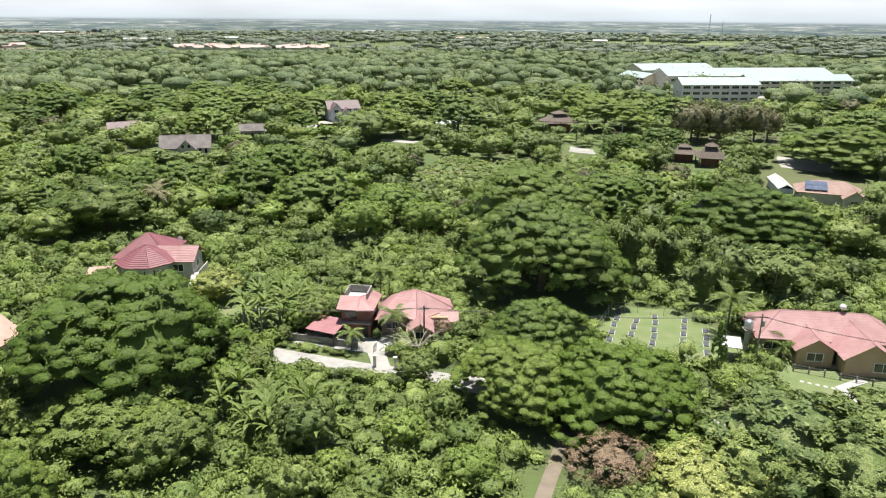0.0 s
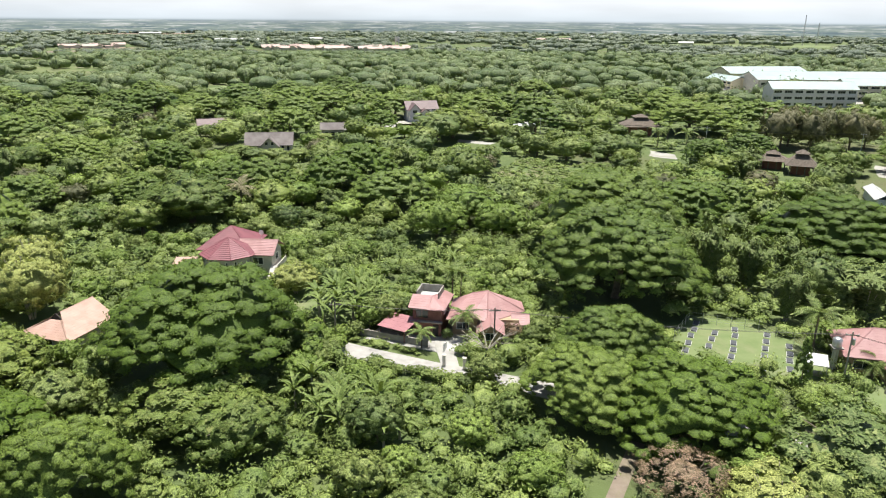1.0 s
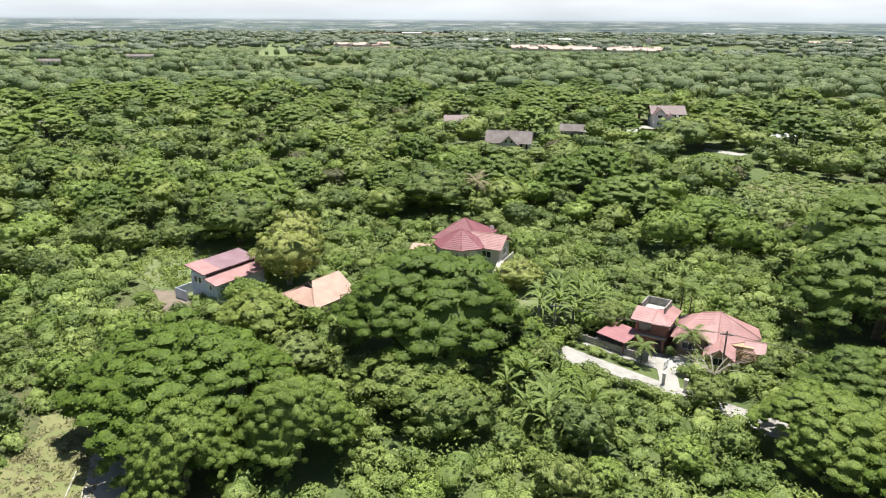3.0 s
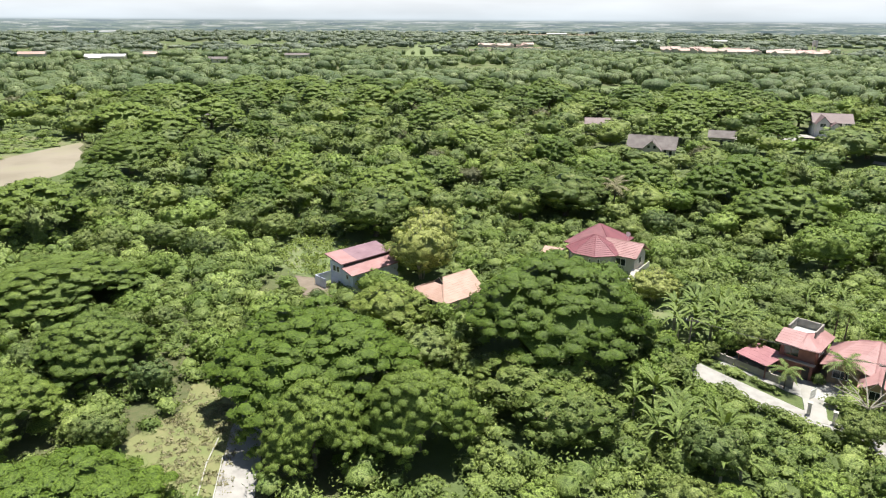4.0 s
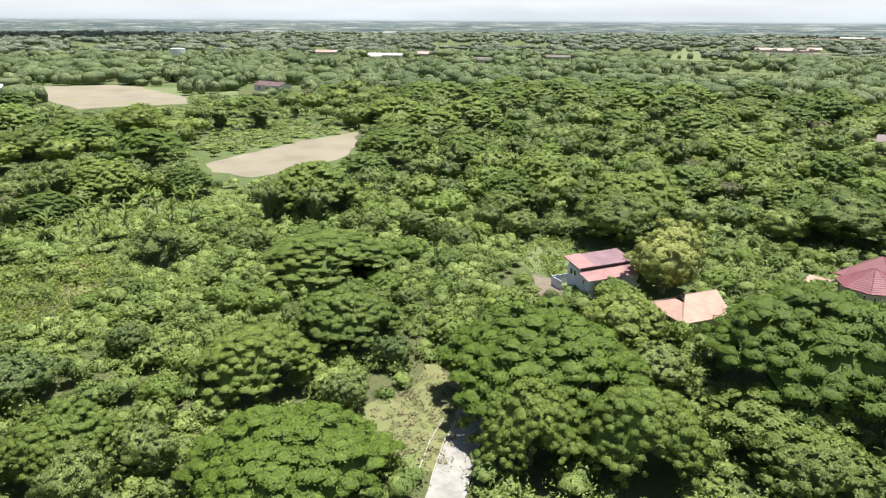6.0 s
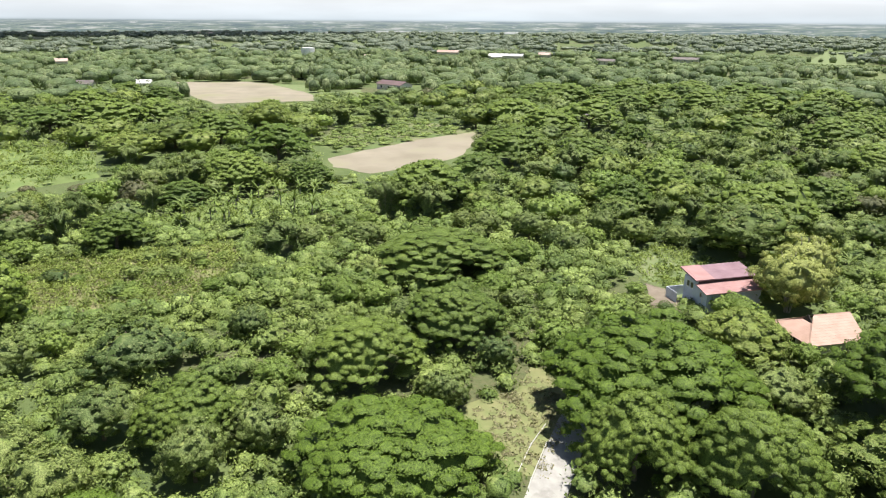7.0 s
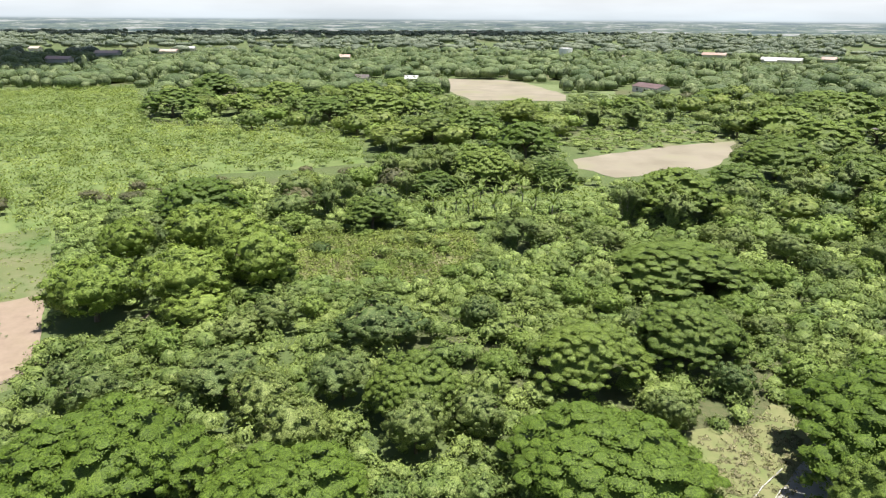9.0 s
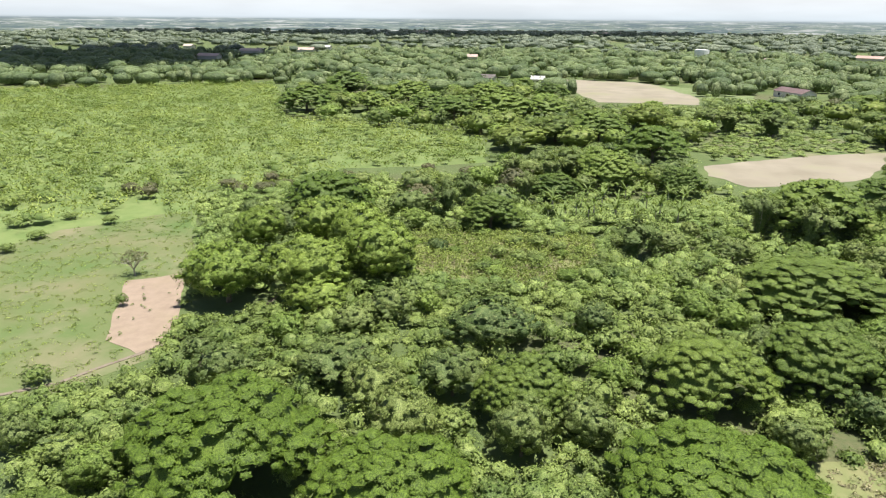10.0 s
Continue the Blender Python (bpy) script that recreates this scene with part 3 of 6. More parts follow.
def umbrella_crown(mat, rng, puffs=250, k=58, leaf=0.225, core=0.72):
    """A rain tree's wide crown of leafy layers, 10 m in radius, its top at 9 m."""
    lean = rng.uniform(-0.5, 0.5, 2)
    bumps = [(7.6 * q * math.cos(a), 7.6 * q * math.sin(a), rng.uniform(1.3, 2.6), rng.uniform(0.5, 1.5)) for q, a in ((math.sqrt((i + 0.5) / 20), 2.4 * i + rng.uniform(-0.4, 0.4)) for i in range(20))]
    turn = rng.uniform(0, 6, 2)

    def rim(a):
        return 1 + 0.12 * np.sin(3 * a + turn[0]) + 0.08 * np.sin(7 * a + turn[1])

    def height(x, y):
        r = np.sqrt(x * x + y * y) / 10
        h = 7.9 - 4.4 * r ** 2.3 + 0.05 * (lean[0] * x + lean[1] * y)
        for bx, by, w, q in bumps:
            h = h + q * np.exp(-((x - bx) ** 2 + (y - by) ** 2) / w ** 2)
        return h
    x, y, r = sunflower(puffs, rng, 9.2)
    a = np.arctan2(y, x)
    x, y = x * rim(a) + rng.normal(0, 0.35, puffs), y * rim(a) + rng.normal(0, 0.35, puffs)
    z = height(x, y) + rng.normal(0, 0.26, puffs)
    size = rng.uniform(0.55, 1.45, puffs) * math.sqrt(150 / puffs)
    p, rad = np.stack([x, y, z], 1), np.stack([1.12 * size, 1.12 * size, 0.58 * size], 1)
    e = 0.4
    tilt = unit(np.stack([(height(x - e, y) - height(x + e, y)) / (2 * e), (height(x, y - e) - height(x, y + e)) / (2 * e), np.ones(puffs)], 1))
    low = int(puffs * 0.5)
    a = rng.uniform(0, 2 * np.pi, low)
    q = rng.uniform(7.2, 9.0, low) * rim(a)
    p2 = np.stack([q * np.cos(a), q * np.sin(a), height(q * np.cos(a), q * np.sin(a)) - rng.uniform(0.5, 2.6, low)], 1)
    s2 = rng.uniform(0.6, 1.25, low) * math.sqrt(170 / puffs)
    rad2 = np.stack([0.9 * s2, 0.9 * s2, 0.5 * s2], 1)
    out = np.stack([np.cos(a), np.sin(a), np.zeros(low)], 1)
    rows = []
    for q, drop in ((0, 1.0), (0.2, 1.0), (0.4, 1.0), (0.55, 1.0), (0.68, 1.0), (0.78, 1.1), (0.84, 1.4), (0.84, 2.0), (0.7, 2.4), (0.35, 2.6), (0.0, 2.6)):
        b = np.linspace(0, 2 * np.pi, 20, endpoint=False)
        bx, by = 9.2 * q * rim(b) * np.cos(b), 9.2 * q * rim(b) * np.sin(b)
        rows.append(np.stack([bx, by, height(bx, by) - drop * core], 1))
    sets = [core_grid(np.array(rows)), puff_mass(p, rad, rng, tilt, 0.8, 6), puff_leaves(p, rad, k, leaf, leaf * 0.66, rng, 0.1, 0.9, 0.3, axis=tilt, loose=0.32, deep=0.7)]
    sets += [puff_mass(p2, rad2, rng, out, 0.8, 5), puff_leaves(p2, rad2, max(6, int(k * 0.6)), leaf, leaf * 0.66, rng, -0.1, 0.5, 0.3, axis=out, loose=0.3, deep=0.75)]
    return leafy_mesh("crown", mat, sets)


def dome_crown(mat, rng, puffs=85, k=34, leaf=0.62, lumps=14, low=0.16, droop=0.0, width=0.42, core=0.80, mass=0.72):
    """A round dense crown of bulging clumps, 5 m in radius, its top at 8 m."""
    i = np.arange(lumps) + 0.5
    lz, la = 1 - i / lumps * 1.5, i * 2.39996 + rng.uniform(0, 6)
    lobes = unit(np.stack([np.sqrt(1 - lz * lz) * np.cos(la), np.sqrt(1 - lz * lz) * np.sin(la), lz], 1) + rng.normal(0, 0.26, (lumps, 3)))
    gain = rng.uniform(0.25, 1.35, lumps)
    axes = np.array([4.6, 4.6, 3.5])

    def swell(d):
        return 0.72 + 0.31 * np.max(gain * np.exp(-(1 - d @ lobes.T) * 11), axis=-1)

    def facing(d):
        u = unit(np.cross(d, np.array([0.31, 0.2, 0.93])))
        w = np.cross(d, u)
        e = 0.05
        n = d * swell(d)[:, None] - u * ((swell(unit(d + e * u)) - swell(unit(d - e * u))) / (2 * e))[:, None] - w * ((swell(unit(d + e * w)) - swell(unit(d - e * w))) / (2 * e))[:, None]
        return unit(n / axes)
    i = np.arange(puffs) + 0.5
    cz = 1 - i / puffs * (1.8 - low)
    a = i * 2.39996 + rng.uniform(0, 6)
    sr = np.sqrt(1 - cz * cz)
    d = unit(np.stack([sr * np.cos(a), sr * np.sin(a), cz], 1) + rng.normal(0, 0.09, (puffs, 3)))
    p = d * (swell(d) + rng.normal(0, 0.045, puffs))[:, None] * axes + np.array([0, 0, 4.2])
    s = rng.uniform(0.5, 1.4, puffs)
    rad = np.stack([0.62 * s, 0.62 * s, 0.48 * s], 1)
    rows = []
    for q in np.linspace(0, 2.4, 9):
        b = np.linspace(0, 2 * np.pi, 16, endpoint=False)
        e = np.stack([math.sin(q) * np.cos(b), math.sin(q) * np.sin(b), np.full(16, math.cos(q))], 1)
        rows.append(e * (core * swell(e))[:, None] * axes + np.array([0, 0, 4.2]))
    way = facing(d)
    return leafy_mesh("crown", mat, [core_grid(np.array(rows)), puff_mass(p, rad, rng, way, mass, 5), puff_leaves(p, rad, k, leaf, leaf * width, rng, 0.05, 0.5, droop, way, 0.4, 0.62)])


def plume_crown(mat, rng, culms=26, k=26, leaf=0.75):
    """A bamboo's sheaf of arching feathery canes, 4 m in radius, 11 m high."""
    p, rad, way = [], [], []
    for c in range(culms):
        a, out = rng.uniform(0, 2 * np.pi), 3.6 * math.sqrt((c + 0.5) / culms)
        top = rng.uniform(8.8, 11.2) - 0.35 * out
        for q in np.linspace(0.2, 1.0, 8):
            bend = out * q ** 2.2
            p.append((bend * math.cos(a), bend * math.sin(a), top * (q - 0.22 * q ** 4 * out / 3.6)))
            rad.append((0.75, 0.75, 0.85))
            way.append((0.7 * math.cos(a), 0.7 * math.sin(a), 0.9 * q))
    p, rad = np.array(p) + rng.normal(0, 0.25, (len(p), 3)), np.array(rad) * rng.uniform(0.7, 1.25, (len(p), 1))
    return leafy_mesh("crown", mat, [puff_leaves(p, rad, k, leaf, leaf * 0.28, rng, 0.1, 0.6, 0.9, unit(np.array(way)))])


def branches(rng, h, spread_r, limbs=6, r0=0.32, fork=0.38, second=True):
    bm = bmesh.new()
    lean = rng.uniform(-0.05, 0.05, 2) * h
    top = Vector((lean[0], lean[1], h * fork))
    limb(bm, [(0, 0, -0.3), (lean[0] * 0.4, lean[1] * 0.4, h * fork * 0.5), top], [r0 * 1.35, r0, r0 * 0.85], 7)
    for i in range(limbs):
        a = 2 * math.pi * i / limbs + rng.uniform(-0.3, 0.3)
        d = Vector((math.cos(a), math.sin(a), 0))
        q = spread_r * rng.uniform(0.55, 0.85)
        mid, end = top + d * q * 0.45 + Vector((0, 0, h * 0.2)), top + d * q + Vector((0, 0, h * 0.34))
        limb(bm, [top - Vector((0, 0, 0.2)), mid, end], [r0 * 0.5, r0 * 0.33, r0 * 0.12], 5)
        if second:
            for s in (-1, 1):
                e = Vector((math.cos(a + s * 0.7), math.sin(a + s * 0.7), 0))
                limb(bm, [mid, mid + e * q * 0.3 + Vector((0, 0, h * 0.1)), mid + e * q * 0.5 + Vector((0, 0, h * 0.15))], [r0 * 0.26, r0 * 0.16, r0 * 0.07], 4)
    me = bpy.data.meshes.new("trunk")
    bm.to_mesh(me)
    bm.free()
    me.materials.append(BARK)
    return me


def canes(rng):
    bm = bmesh.new()
    for i in range(14):
        a, out = rng.uniform(0, 6.28), rng.uniform(0.3, 2.4)
        limb(bm, [(0.3 * math.cos(a), 0.3 * math.sin(a), -0.2), (0.5 * out * math.cos(a), 0.5 * out * math.sin(a), 4), (out * math.cos(a), out * math.sin(a), 7.5)], [0.06, 0.05, 0.03], 4)
    me = bpy.data.meshes.new("canes")
    bm.to_mesh(me)
    bm.free()
    me.materials.append(PALE_BARK)
    return me


def protos(make, count, seed, radius, height, trunk, stem="trunk"):
    out = []
    for i in range(count):
        rng = np.random.default_rng(seed + i)
        out.append((make(rng), trunk(rng), radius, height, stem))
    return out


# near trees are full, those farther off are lighter
def round_trunk(limbs, r0, second=True):
    return lambda g: branches(g, 7.5, 4.3, limbs, r0, second=second)


def flat_trunk(limbs, second=True):
    return lambda g: branches(g, 8.8, 9, limbs, 0.42, second=second)


KIND = {
    "deep": protos(lambda g: umbrella_crown(LEAF["deep"], g), 3, 40, 9.6, 9.0, flat_trunk(7)),
    "golden": protos(lambda g: dome_crown(LEAF["golden"], g, 150, 56, 0.27, 16, 0.0, width=0.55, core=0.76), 3, 35, 5.0, 7.9, round_trunk(6, 0.26)),
    "rain": protos(lambda g: umbrella_crown(LEAF["rain"], g), 4, 10, 9.6, 9.0, flat_trunk(7)),
    "bright": protos(lambda g: umbrella_crown(LEAF["bright"], g), 3, 20, 9.6, 9.0, flat_trunk(7)),
    "mango": protos(lambda g: dome_crown(LEAF["mango"], g, 150, 56, 0.27, 16, 0.0, width=0.55, core=0.76), 3, 30, 5.0, 7.9, round_trunk(6, 0.26)),
    "broad": protos(lambda g: dome_crown(LEAF["broad"], g, 120, 54, 0.30, 15, 0.1, width=0.6, core=0.74), 4, 50, 5.0, 7.9, round_trunk(6, 0.22)),
    "lime": protos(lambda g: dome_crown(LEAF["lime"], g, 110, 54, 0.31, 16, 0.1, width=0.6, core=0.74), 2, 60, 5.0, 7.9, round_trunk(6, 0.22)),
    "grey": protos(lambda g: dome_crown(LEAF["grey"], g, 80, 40, 0.42, 13, 0.1), 2, 65, 5.0, 7.9, round_trunk(6, 0.22)),
    "dry": protos(lambda g: dome_crown(LEAF["dry"], g, 110, 56, 0.24, 13, 0.1, core=0.4, mass=0.25), 2, 68, 5.0, 7.9, round_trunk(7, 0.16)),
    "bamboo": protos(lambda g: plume_crown(LEAF["bamboo"], g, 28, 34, 0.72), 2, 70, 4.2, 10.8, canes, "canes"),
    "yellow": protos(lambda g: dome_crown(LEAF["yellow"], g, 115, 60, 0.4, 16, 0.0, 0.9, 0.34), 3, 80, 5.0, 7.9, canes, "canes"),
    "shrub": protos(lambda g: dome_crown(LEAF["shrub"], g, 56, 34, 0.44, 12, 0.3, width=0.55, core=0.72), 3, 90, 5.0, 7.9, round_trunk(5, 0.16, False)),
    "rain_mid": protos(lambda g: umbrella_crown(LEAF["rain"], g, 180, 15, 0.42, 0.45), 4, 210, 9.6, 9.0, flat_trunk(4, False)),
    "bright_mid": protos(lambda g: umbrella_crown(LEAF["bright"], g, 180, 15, 0.42, 0.45), 2, 220, 9.6, 9.0, flat_trunk(4, False)),
    "deep_mid": protos(lambda g: umbrella_crown(LEAF["deep"], g, 180, 15, 0.42, 0.45), 2, 225, 9.6, 9.0, flat_trunk(4, False)),
    "mango_mid": protos(lambda g: dome_crown(LEAF["mango"], g, 84, 22, 0.40, 15, 0.0, width=0.55, core=0.88), 3, 230, 5.0, 7.9, round_trunk(3, 0.26, False)),
    "broad_mid": protos(lambda g: dome_crown(LEAF["broad"], g, 84, 22, 0.40, 15, 0.05, width=0.55, core=0.88), 5, 250, 5.0, 7.9, round_trunk(3, 0.22, False)),
    "lime_mid": protos(lambda g: dome_crown(LEAF["lime"], g, 84, 22, 0.40, 15, 0.05, width=0.55, core=0.88), 2, 280, 5.0, 7.9, round_trunk(3, 0.22, False)),
    "rain_far": protos(lambda g: umbrella_crown(LEAF["rain"], g, 130, 9, 0.6, 0.3), 4, 110, 9.6, 9.0, flat_trunk(4, False)),
    "bright_far": protos(lambda g: umbrella_crown(LEAF["bright"], g, 130, 9, 0.6, 0.3), 3, 120, 9.6, 9.0, flat_trunk(4, False)),
    "mango_far": protos(lambda g: dome_crown(LEAF["mango"], g, 56, 13, 0.56, 14, 0.0, width=0.55, core=0.88), 3, 130, 5.0, 7.9, round_trunk(3, 0.26, False)),
    "broad_far": protos(lambda g: dome_crown(LEAF["broad"], g, 56, 13, 0.56, 14, 0.1, width=0.55, core=0.88), 4, 150, 5.0, 7.9, round_trunk(3, 0.22, False)),
    "bamboo_far": protos(lambda g: plume_crown(LEAF["bamboo"], g, 14, 16, 1.0), 2, 170, 4.2, 10.8, canes, "canes"),
    "lime_far": protos(lambda g: dome_crown(LEAF["lime"], g, 56, 13, 0.56, 14, 0.1, width=0.55, core=0.88), 2, 180, 5.0, 7.9, round_trunk(3, 0.22, False)),
    "grey_far": protos(lambda g: dome_crown(LEAF["grey"], g, 50, 22, 0.64, 13, 0.1), 2, 190, 5.0, 7.9, round_trunk(3, 0.22, False)),
}
TREE_NAME = {
    "deep": ("rain_tree", "broad domed rain tree in deep green leaf", "tree", "rain trees"),
    "golden": ("mango_tree", "rounded mango tree in light yellow-green leaf", "tree", "mango trees"),
    "bright": ("rain_tree", "rain tree with a flat bright green layered crown", "tree", "rain trees"),
    "rain": ("rain_tree", "rain tree with a wide layered green crown", "tree", "rain trees"),
    "mango": ("mango_tree", "dense round-crowned mango tree in deep green leaf", "tree", "mango trees"),
    "broad": ("broadleaf_tree", "leafy green broadleaf tree with a rounded crown", "tree", "broadleaf trees"),
    "lime": ("young_tree", "bright lime-green broadleaf tree in fresh leaf", "tree", "lime-green trees"),
    "grey": ("withered_tree", "dull grey-brown tree with thinning leaves", "tree", "dull trees"),
    "dry": ("dry_bush", "rust-brown withered bush with dry leaves", "bush", "dry bushes"),
    "bamboo": ("bamboo_clump", "tall feathery green bamboo clump", "bamboo", "bamboo clumps"),
    "yellow": ("bamboo_clump", "feathery yellow-green bamboo clump", "bamboo", "yellow bamboo clumps"),
    "shrub": ("shrub", "light green leafy shrub in undergrowth", "shrub", "shrubs"),
}
TAKEN, CELL = {}, 12.0


def free_spot(x, y, r, gap):
    i, j = int(x // CELL), int(y // CELL)
    for a in range(i - 3, i + 4):
        for b in range(j - 3, j + 4):
            for px, py, pr in TAKEN.get((a, b), ()):
                if (px - x) ** 2 + (py - y) ** 2 < (gap * (r + pr)) ** 2:
                    return False
    return True


def plant(kind, x, y, r, h, far="", label=""):
    """A tree of its own at x, y with that crown radius and height."""
    crown, trunk, r0, h0, stem = random.choice(KIND[kind + far if kind + far in KIND else kind])
    name, text, cat, grp = TREE_NAME[kind]
    ob = thing(name, label or text, cat, 0, 0, group=grp)
    ob.matrix_world = pose(x, y, 0, 0, 0, random.uniform(0, 360)) @ Matrix.Diagonal((r / r0, r / r0, h / h0, 1))
    held(stem, trunk, ob)
    held("crown", crown, ob)
    TAKEN.setdefault((int(x // CELL), int(y // CELL)), []).append((x, y, r))
    return ob

# ---- buildings ----
RED_ROOF = plain_material("faded_red_roof", (0.345, 0.180, 0.172), (0.410, 0.240, 0.230), 0.5, 0.6, stain=(0.270, 0.135, 0.130), stain_scale=0.3)
DARK_RED_ROOF = plain_material("crimson_roof", (0.205, 0.068, 0.080), (0.255, 0.092, 0.105), 0.4, 0.55, stain=(0.160, 0.055, 0.065), stain_scale=0.25)
SHED_ROOF = plain_material("painted_red_sheet_roof", (0.300, 0.125, 0.138), (0.360, 0.165, 0.175), 0.5, 0.55, stain=(0.240, 0.100, 0.110), stain_scale=0.4)
DULL_ROOF = plain_material("dull_purple_roof", (0.215, 0.125, 0.150), (0.285, 0.180, 0.200), 0.5, 0.6, stain=(0.180, 0.105, 0.120), stain_scale=0.3)
PEACH_ROOF = plain_material("peach_tile_roof", (0.430, 0.275, 0.215), (0.500, 0.335, 0.270), 0.5, 0.7, stain=(0.36, 0.22, 0.17), stain_scale=0.3)
ORANGE_ROOF = plain_material("weathered_orange_roof", (0.290, 0.185, 0.150), (0.355, 0.240, 0.195), 0.5, 0.7, stain=(0.220, 0.145, 0.120), stain_scale=0.3)
GREY_ROOF = plain_material("weathered_grey_roof", (0.120, 0.099, 0.093), (0.198, 0.174, 0.162), 0.3, 0.75, stain=(0.072, 0.060, 0.057), stain_scale=0.2)
BROWN_ROOF = plain_material("brown_roof", (0.135, 0.088, 0.086), (0.170, 0.115, 0.112), 0.3, 0.6)
THATCH = plain_material("nipa_thatch", (0.110, 0.088, 0.070), (0.190, 0.155, 0.125), 1.5, 0.95, 0.6, 4.0)
MINT_ROOF = plain_material("pale_mint_metal_roof", (0.330, 0.410, 0.390), (0.390, 0.465, 0.445), 0.1, 0.5)
WHITE_ROOF = plain_material("bleached_metal_roof", (0.46, 0.46, 0.45), (0.56, 0.56, 0.54), 0.4, 0.5, stain=(0.36, 0.35, 0.32))
TAN_WALL = plain_material("tan_painted_wall", (0.400, 0.288, 0.180), (0.456, 0.336, 0.224), 0.7, 0.85, stain=(0.336, 0.248, 0.160))
CREAM_WALL = plain_material("cream_wall", (0.528, 0.496, 0.432), (0.592, 0.560, 0.496), 0.6, 0.85, stain=(0.416, 0.384, 0.336))
BLUE_WALL = plain_material("blue_grey_wall", (0.600, 0.630, 0.720), (0.660, 0.690, 0.770), 0.6, 0.85, stain=(0.37, 0.42, 0.47))
RED_WALL = plain_material("dark_red_timber_wall", (0.200, 0.085, 0.070), (0.280, 0.130, 0.100), 1.0, 0.8)
GREY_WALL = plain_material("old_block_wall", (0.270, 0.250, 0.220), (0.380, 0.355, 0.320), 0.9, 0.95, 0.3, 6.0, stain=(0.160, 0.150, 0.120))
LILAC_WALL = plain_material("lilac_grey_wall", (0.640, 0.600, 0.615), (0.720, 0.680, 0.690), 0.2, 0.85)
YELLOW_WALL = plain_material("pale_yellow_wall", (0.680, 0.600, 0.420), (0.750, 0.680, 0.500), 0.2, 0.85)
WHITE = plain_material("white_paint", (0.740, 0.740, 0.720), (0.810, 0.810, 0.790), 1.0, 0.6)
# stands for the shade inside openings, put into the colour
DARK = plain_material("dark_interior", (0.035, 0.030, 0.028), (0.060, 0.050, 0.045), 1.0, 0.9)
STONE = plain_material("grave_slab_stone", (0.050, 0.054, 0.062), (0.095, 0.100, 0.110), 1.5, 0.55)
PALE_STONE = plain_material("pale_slab_border", (0.420, 0.430, 0.400), (0.500, 0.500, 0.470), 1.5, 0.85)
METAL = plain_material("galvanised_metal", (0.450, 0.460, 0.470), (0.550, 0.560, 0.570), 1.0, 0.4, metal=0.7)
WOOD_POLE = plain_material("grey_timber_pole", (0.160, 0.140, 0.120), (0.240, 0.210, 0.180), 2.0, 0.9)
WIRE = plain_material("black_cable", (0.020, 0.020, 0.020), (0.030, 0.030, 0.030), 1.0, 0.6)
PANEL = plain_material("blue_solar_glass", (0.100, 0.130, 0.200), (0.140, 0.170, 0.240), 0.5, 0.12)
GLASS, gn, gl, gb = nodes_of("window_glass")
gb.inputs["Base Color"].default_value = (0.03, 0.035, 0.04, 1)
gb.inputs["Roughness"].default_value, gb.inputs["Specular IOR Level"].default_value = 0.08, 0.8


def gable_walls(w, d, h, peak, axis="x", x0=0.0, y0=0.0):
    """A block w by d, h high to the eaves, with gables up to peak; the ridge runs along axis."""
    bm = bmesh.new()
    a, b, c, e = x0 - w / 2, x0 + w / 2, y0 - d / 2, y0 + d / 2
    if axis == "x":
        solid(bm, [(a, c, -0.2), (a, e, -0.2), (a, e, h), (a, y0, peak), (a, c, h)], [(b, c, -0.2), (b, e, -0.2), (b, e, h), (b, y0, peak), (b, c, h)])
    else:
        solid(bm, [(a, c, -0.2), (b, c, -0.2), (b, c, h), (x0, c, peak), (a, c, h)], [(a, e, -0.2), (b, e, -0.2), (b, e, h), (x0, e, peak), (a, e, h)])
    bmesh.ops.recalc_face_normals(bm, faces=bm.faces)
    return bm


def gable_roof(w, d, h, peak, over=0.6, axis="x", x0=0.0, y0=0.0, courses=9):
    bm = bmesh.new()
    k = (peak - h) / ((d if axis == "x" else w) / 2)
    z = h - over * k + 0.1
    t = peak + 0.1
    if axis == "x":
        a, b, c, e = x0 - w / 2 - over, x0 + w / 2 + over, y0 - d / 2 - over, y0 + d / 2 + over
        roof_plane(bm, (a, c, z), (b, c, z), (b, y0, t), (a, y0, t), courses)
        roof_plane(bm, (b, e, z), (a, e, z), (a, y0, t), (b, y0, t), courses)
        cap(bm, (a, y0, t), (b, y0, t))
    else:
        a, b, c, e = x0 - w / 2 - over, x0 + w / 2 + over, y0 - d / 2 - over, y0 + d / 2 + over
        roof_plane(bm, (a, e, z), (a, c, z), (x0, c, t), (x0, e, t), courses)
        roof_plane(bm, (b, c, z), (b, e, z), (x0, e, t), (x0, c, t), courses)
        cap(bm, (x0, c, t), (x0, e, t))
    return bm


def hip_roof(w, d, h, peak, over=0.6, ridge=None, x0=0.0, y0=0.0, courses=9):
    """A hip roof with its ridge along x; ridge is the ridge's length."""
    ridge = max(w - d, 0.1) if ridge is None else ridge
    bm = bmesh.new()
    a, b, c, e = x0 - w / 2 - over, x0 + w / 2 + over, y0 - d / 2 - over, y0 + d / 2 + over
    p, q = (x0 - ridge / 2, y0, peak), (x0 + ridge / 2, y0, peak)
    z = h - 0.05
    roof_plane(bm, (a, c, z), (b, c, z), q, p, courses)
    roof_plane(bm, (b, e, z), (a, e, z), p, q, courses)
    roof_plane(bm, (a, e, z), (a, c, z), p, p, courses)
    roof_plane(bm, (b, c, z), (b, e, z), q, q, courses)
    for s, t in ((p, q), (p, (a, c, z)), (p, (a, e, z)), (q, (b, c, z)), (q, (b, e, z))):
        cap(bm, s, t)
    return bm


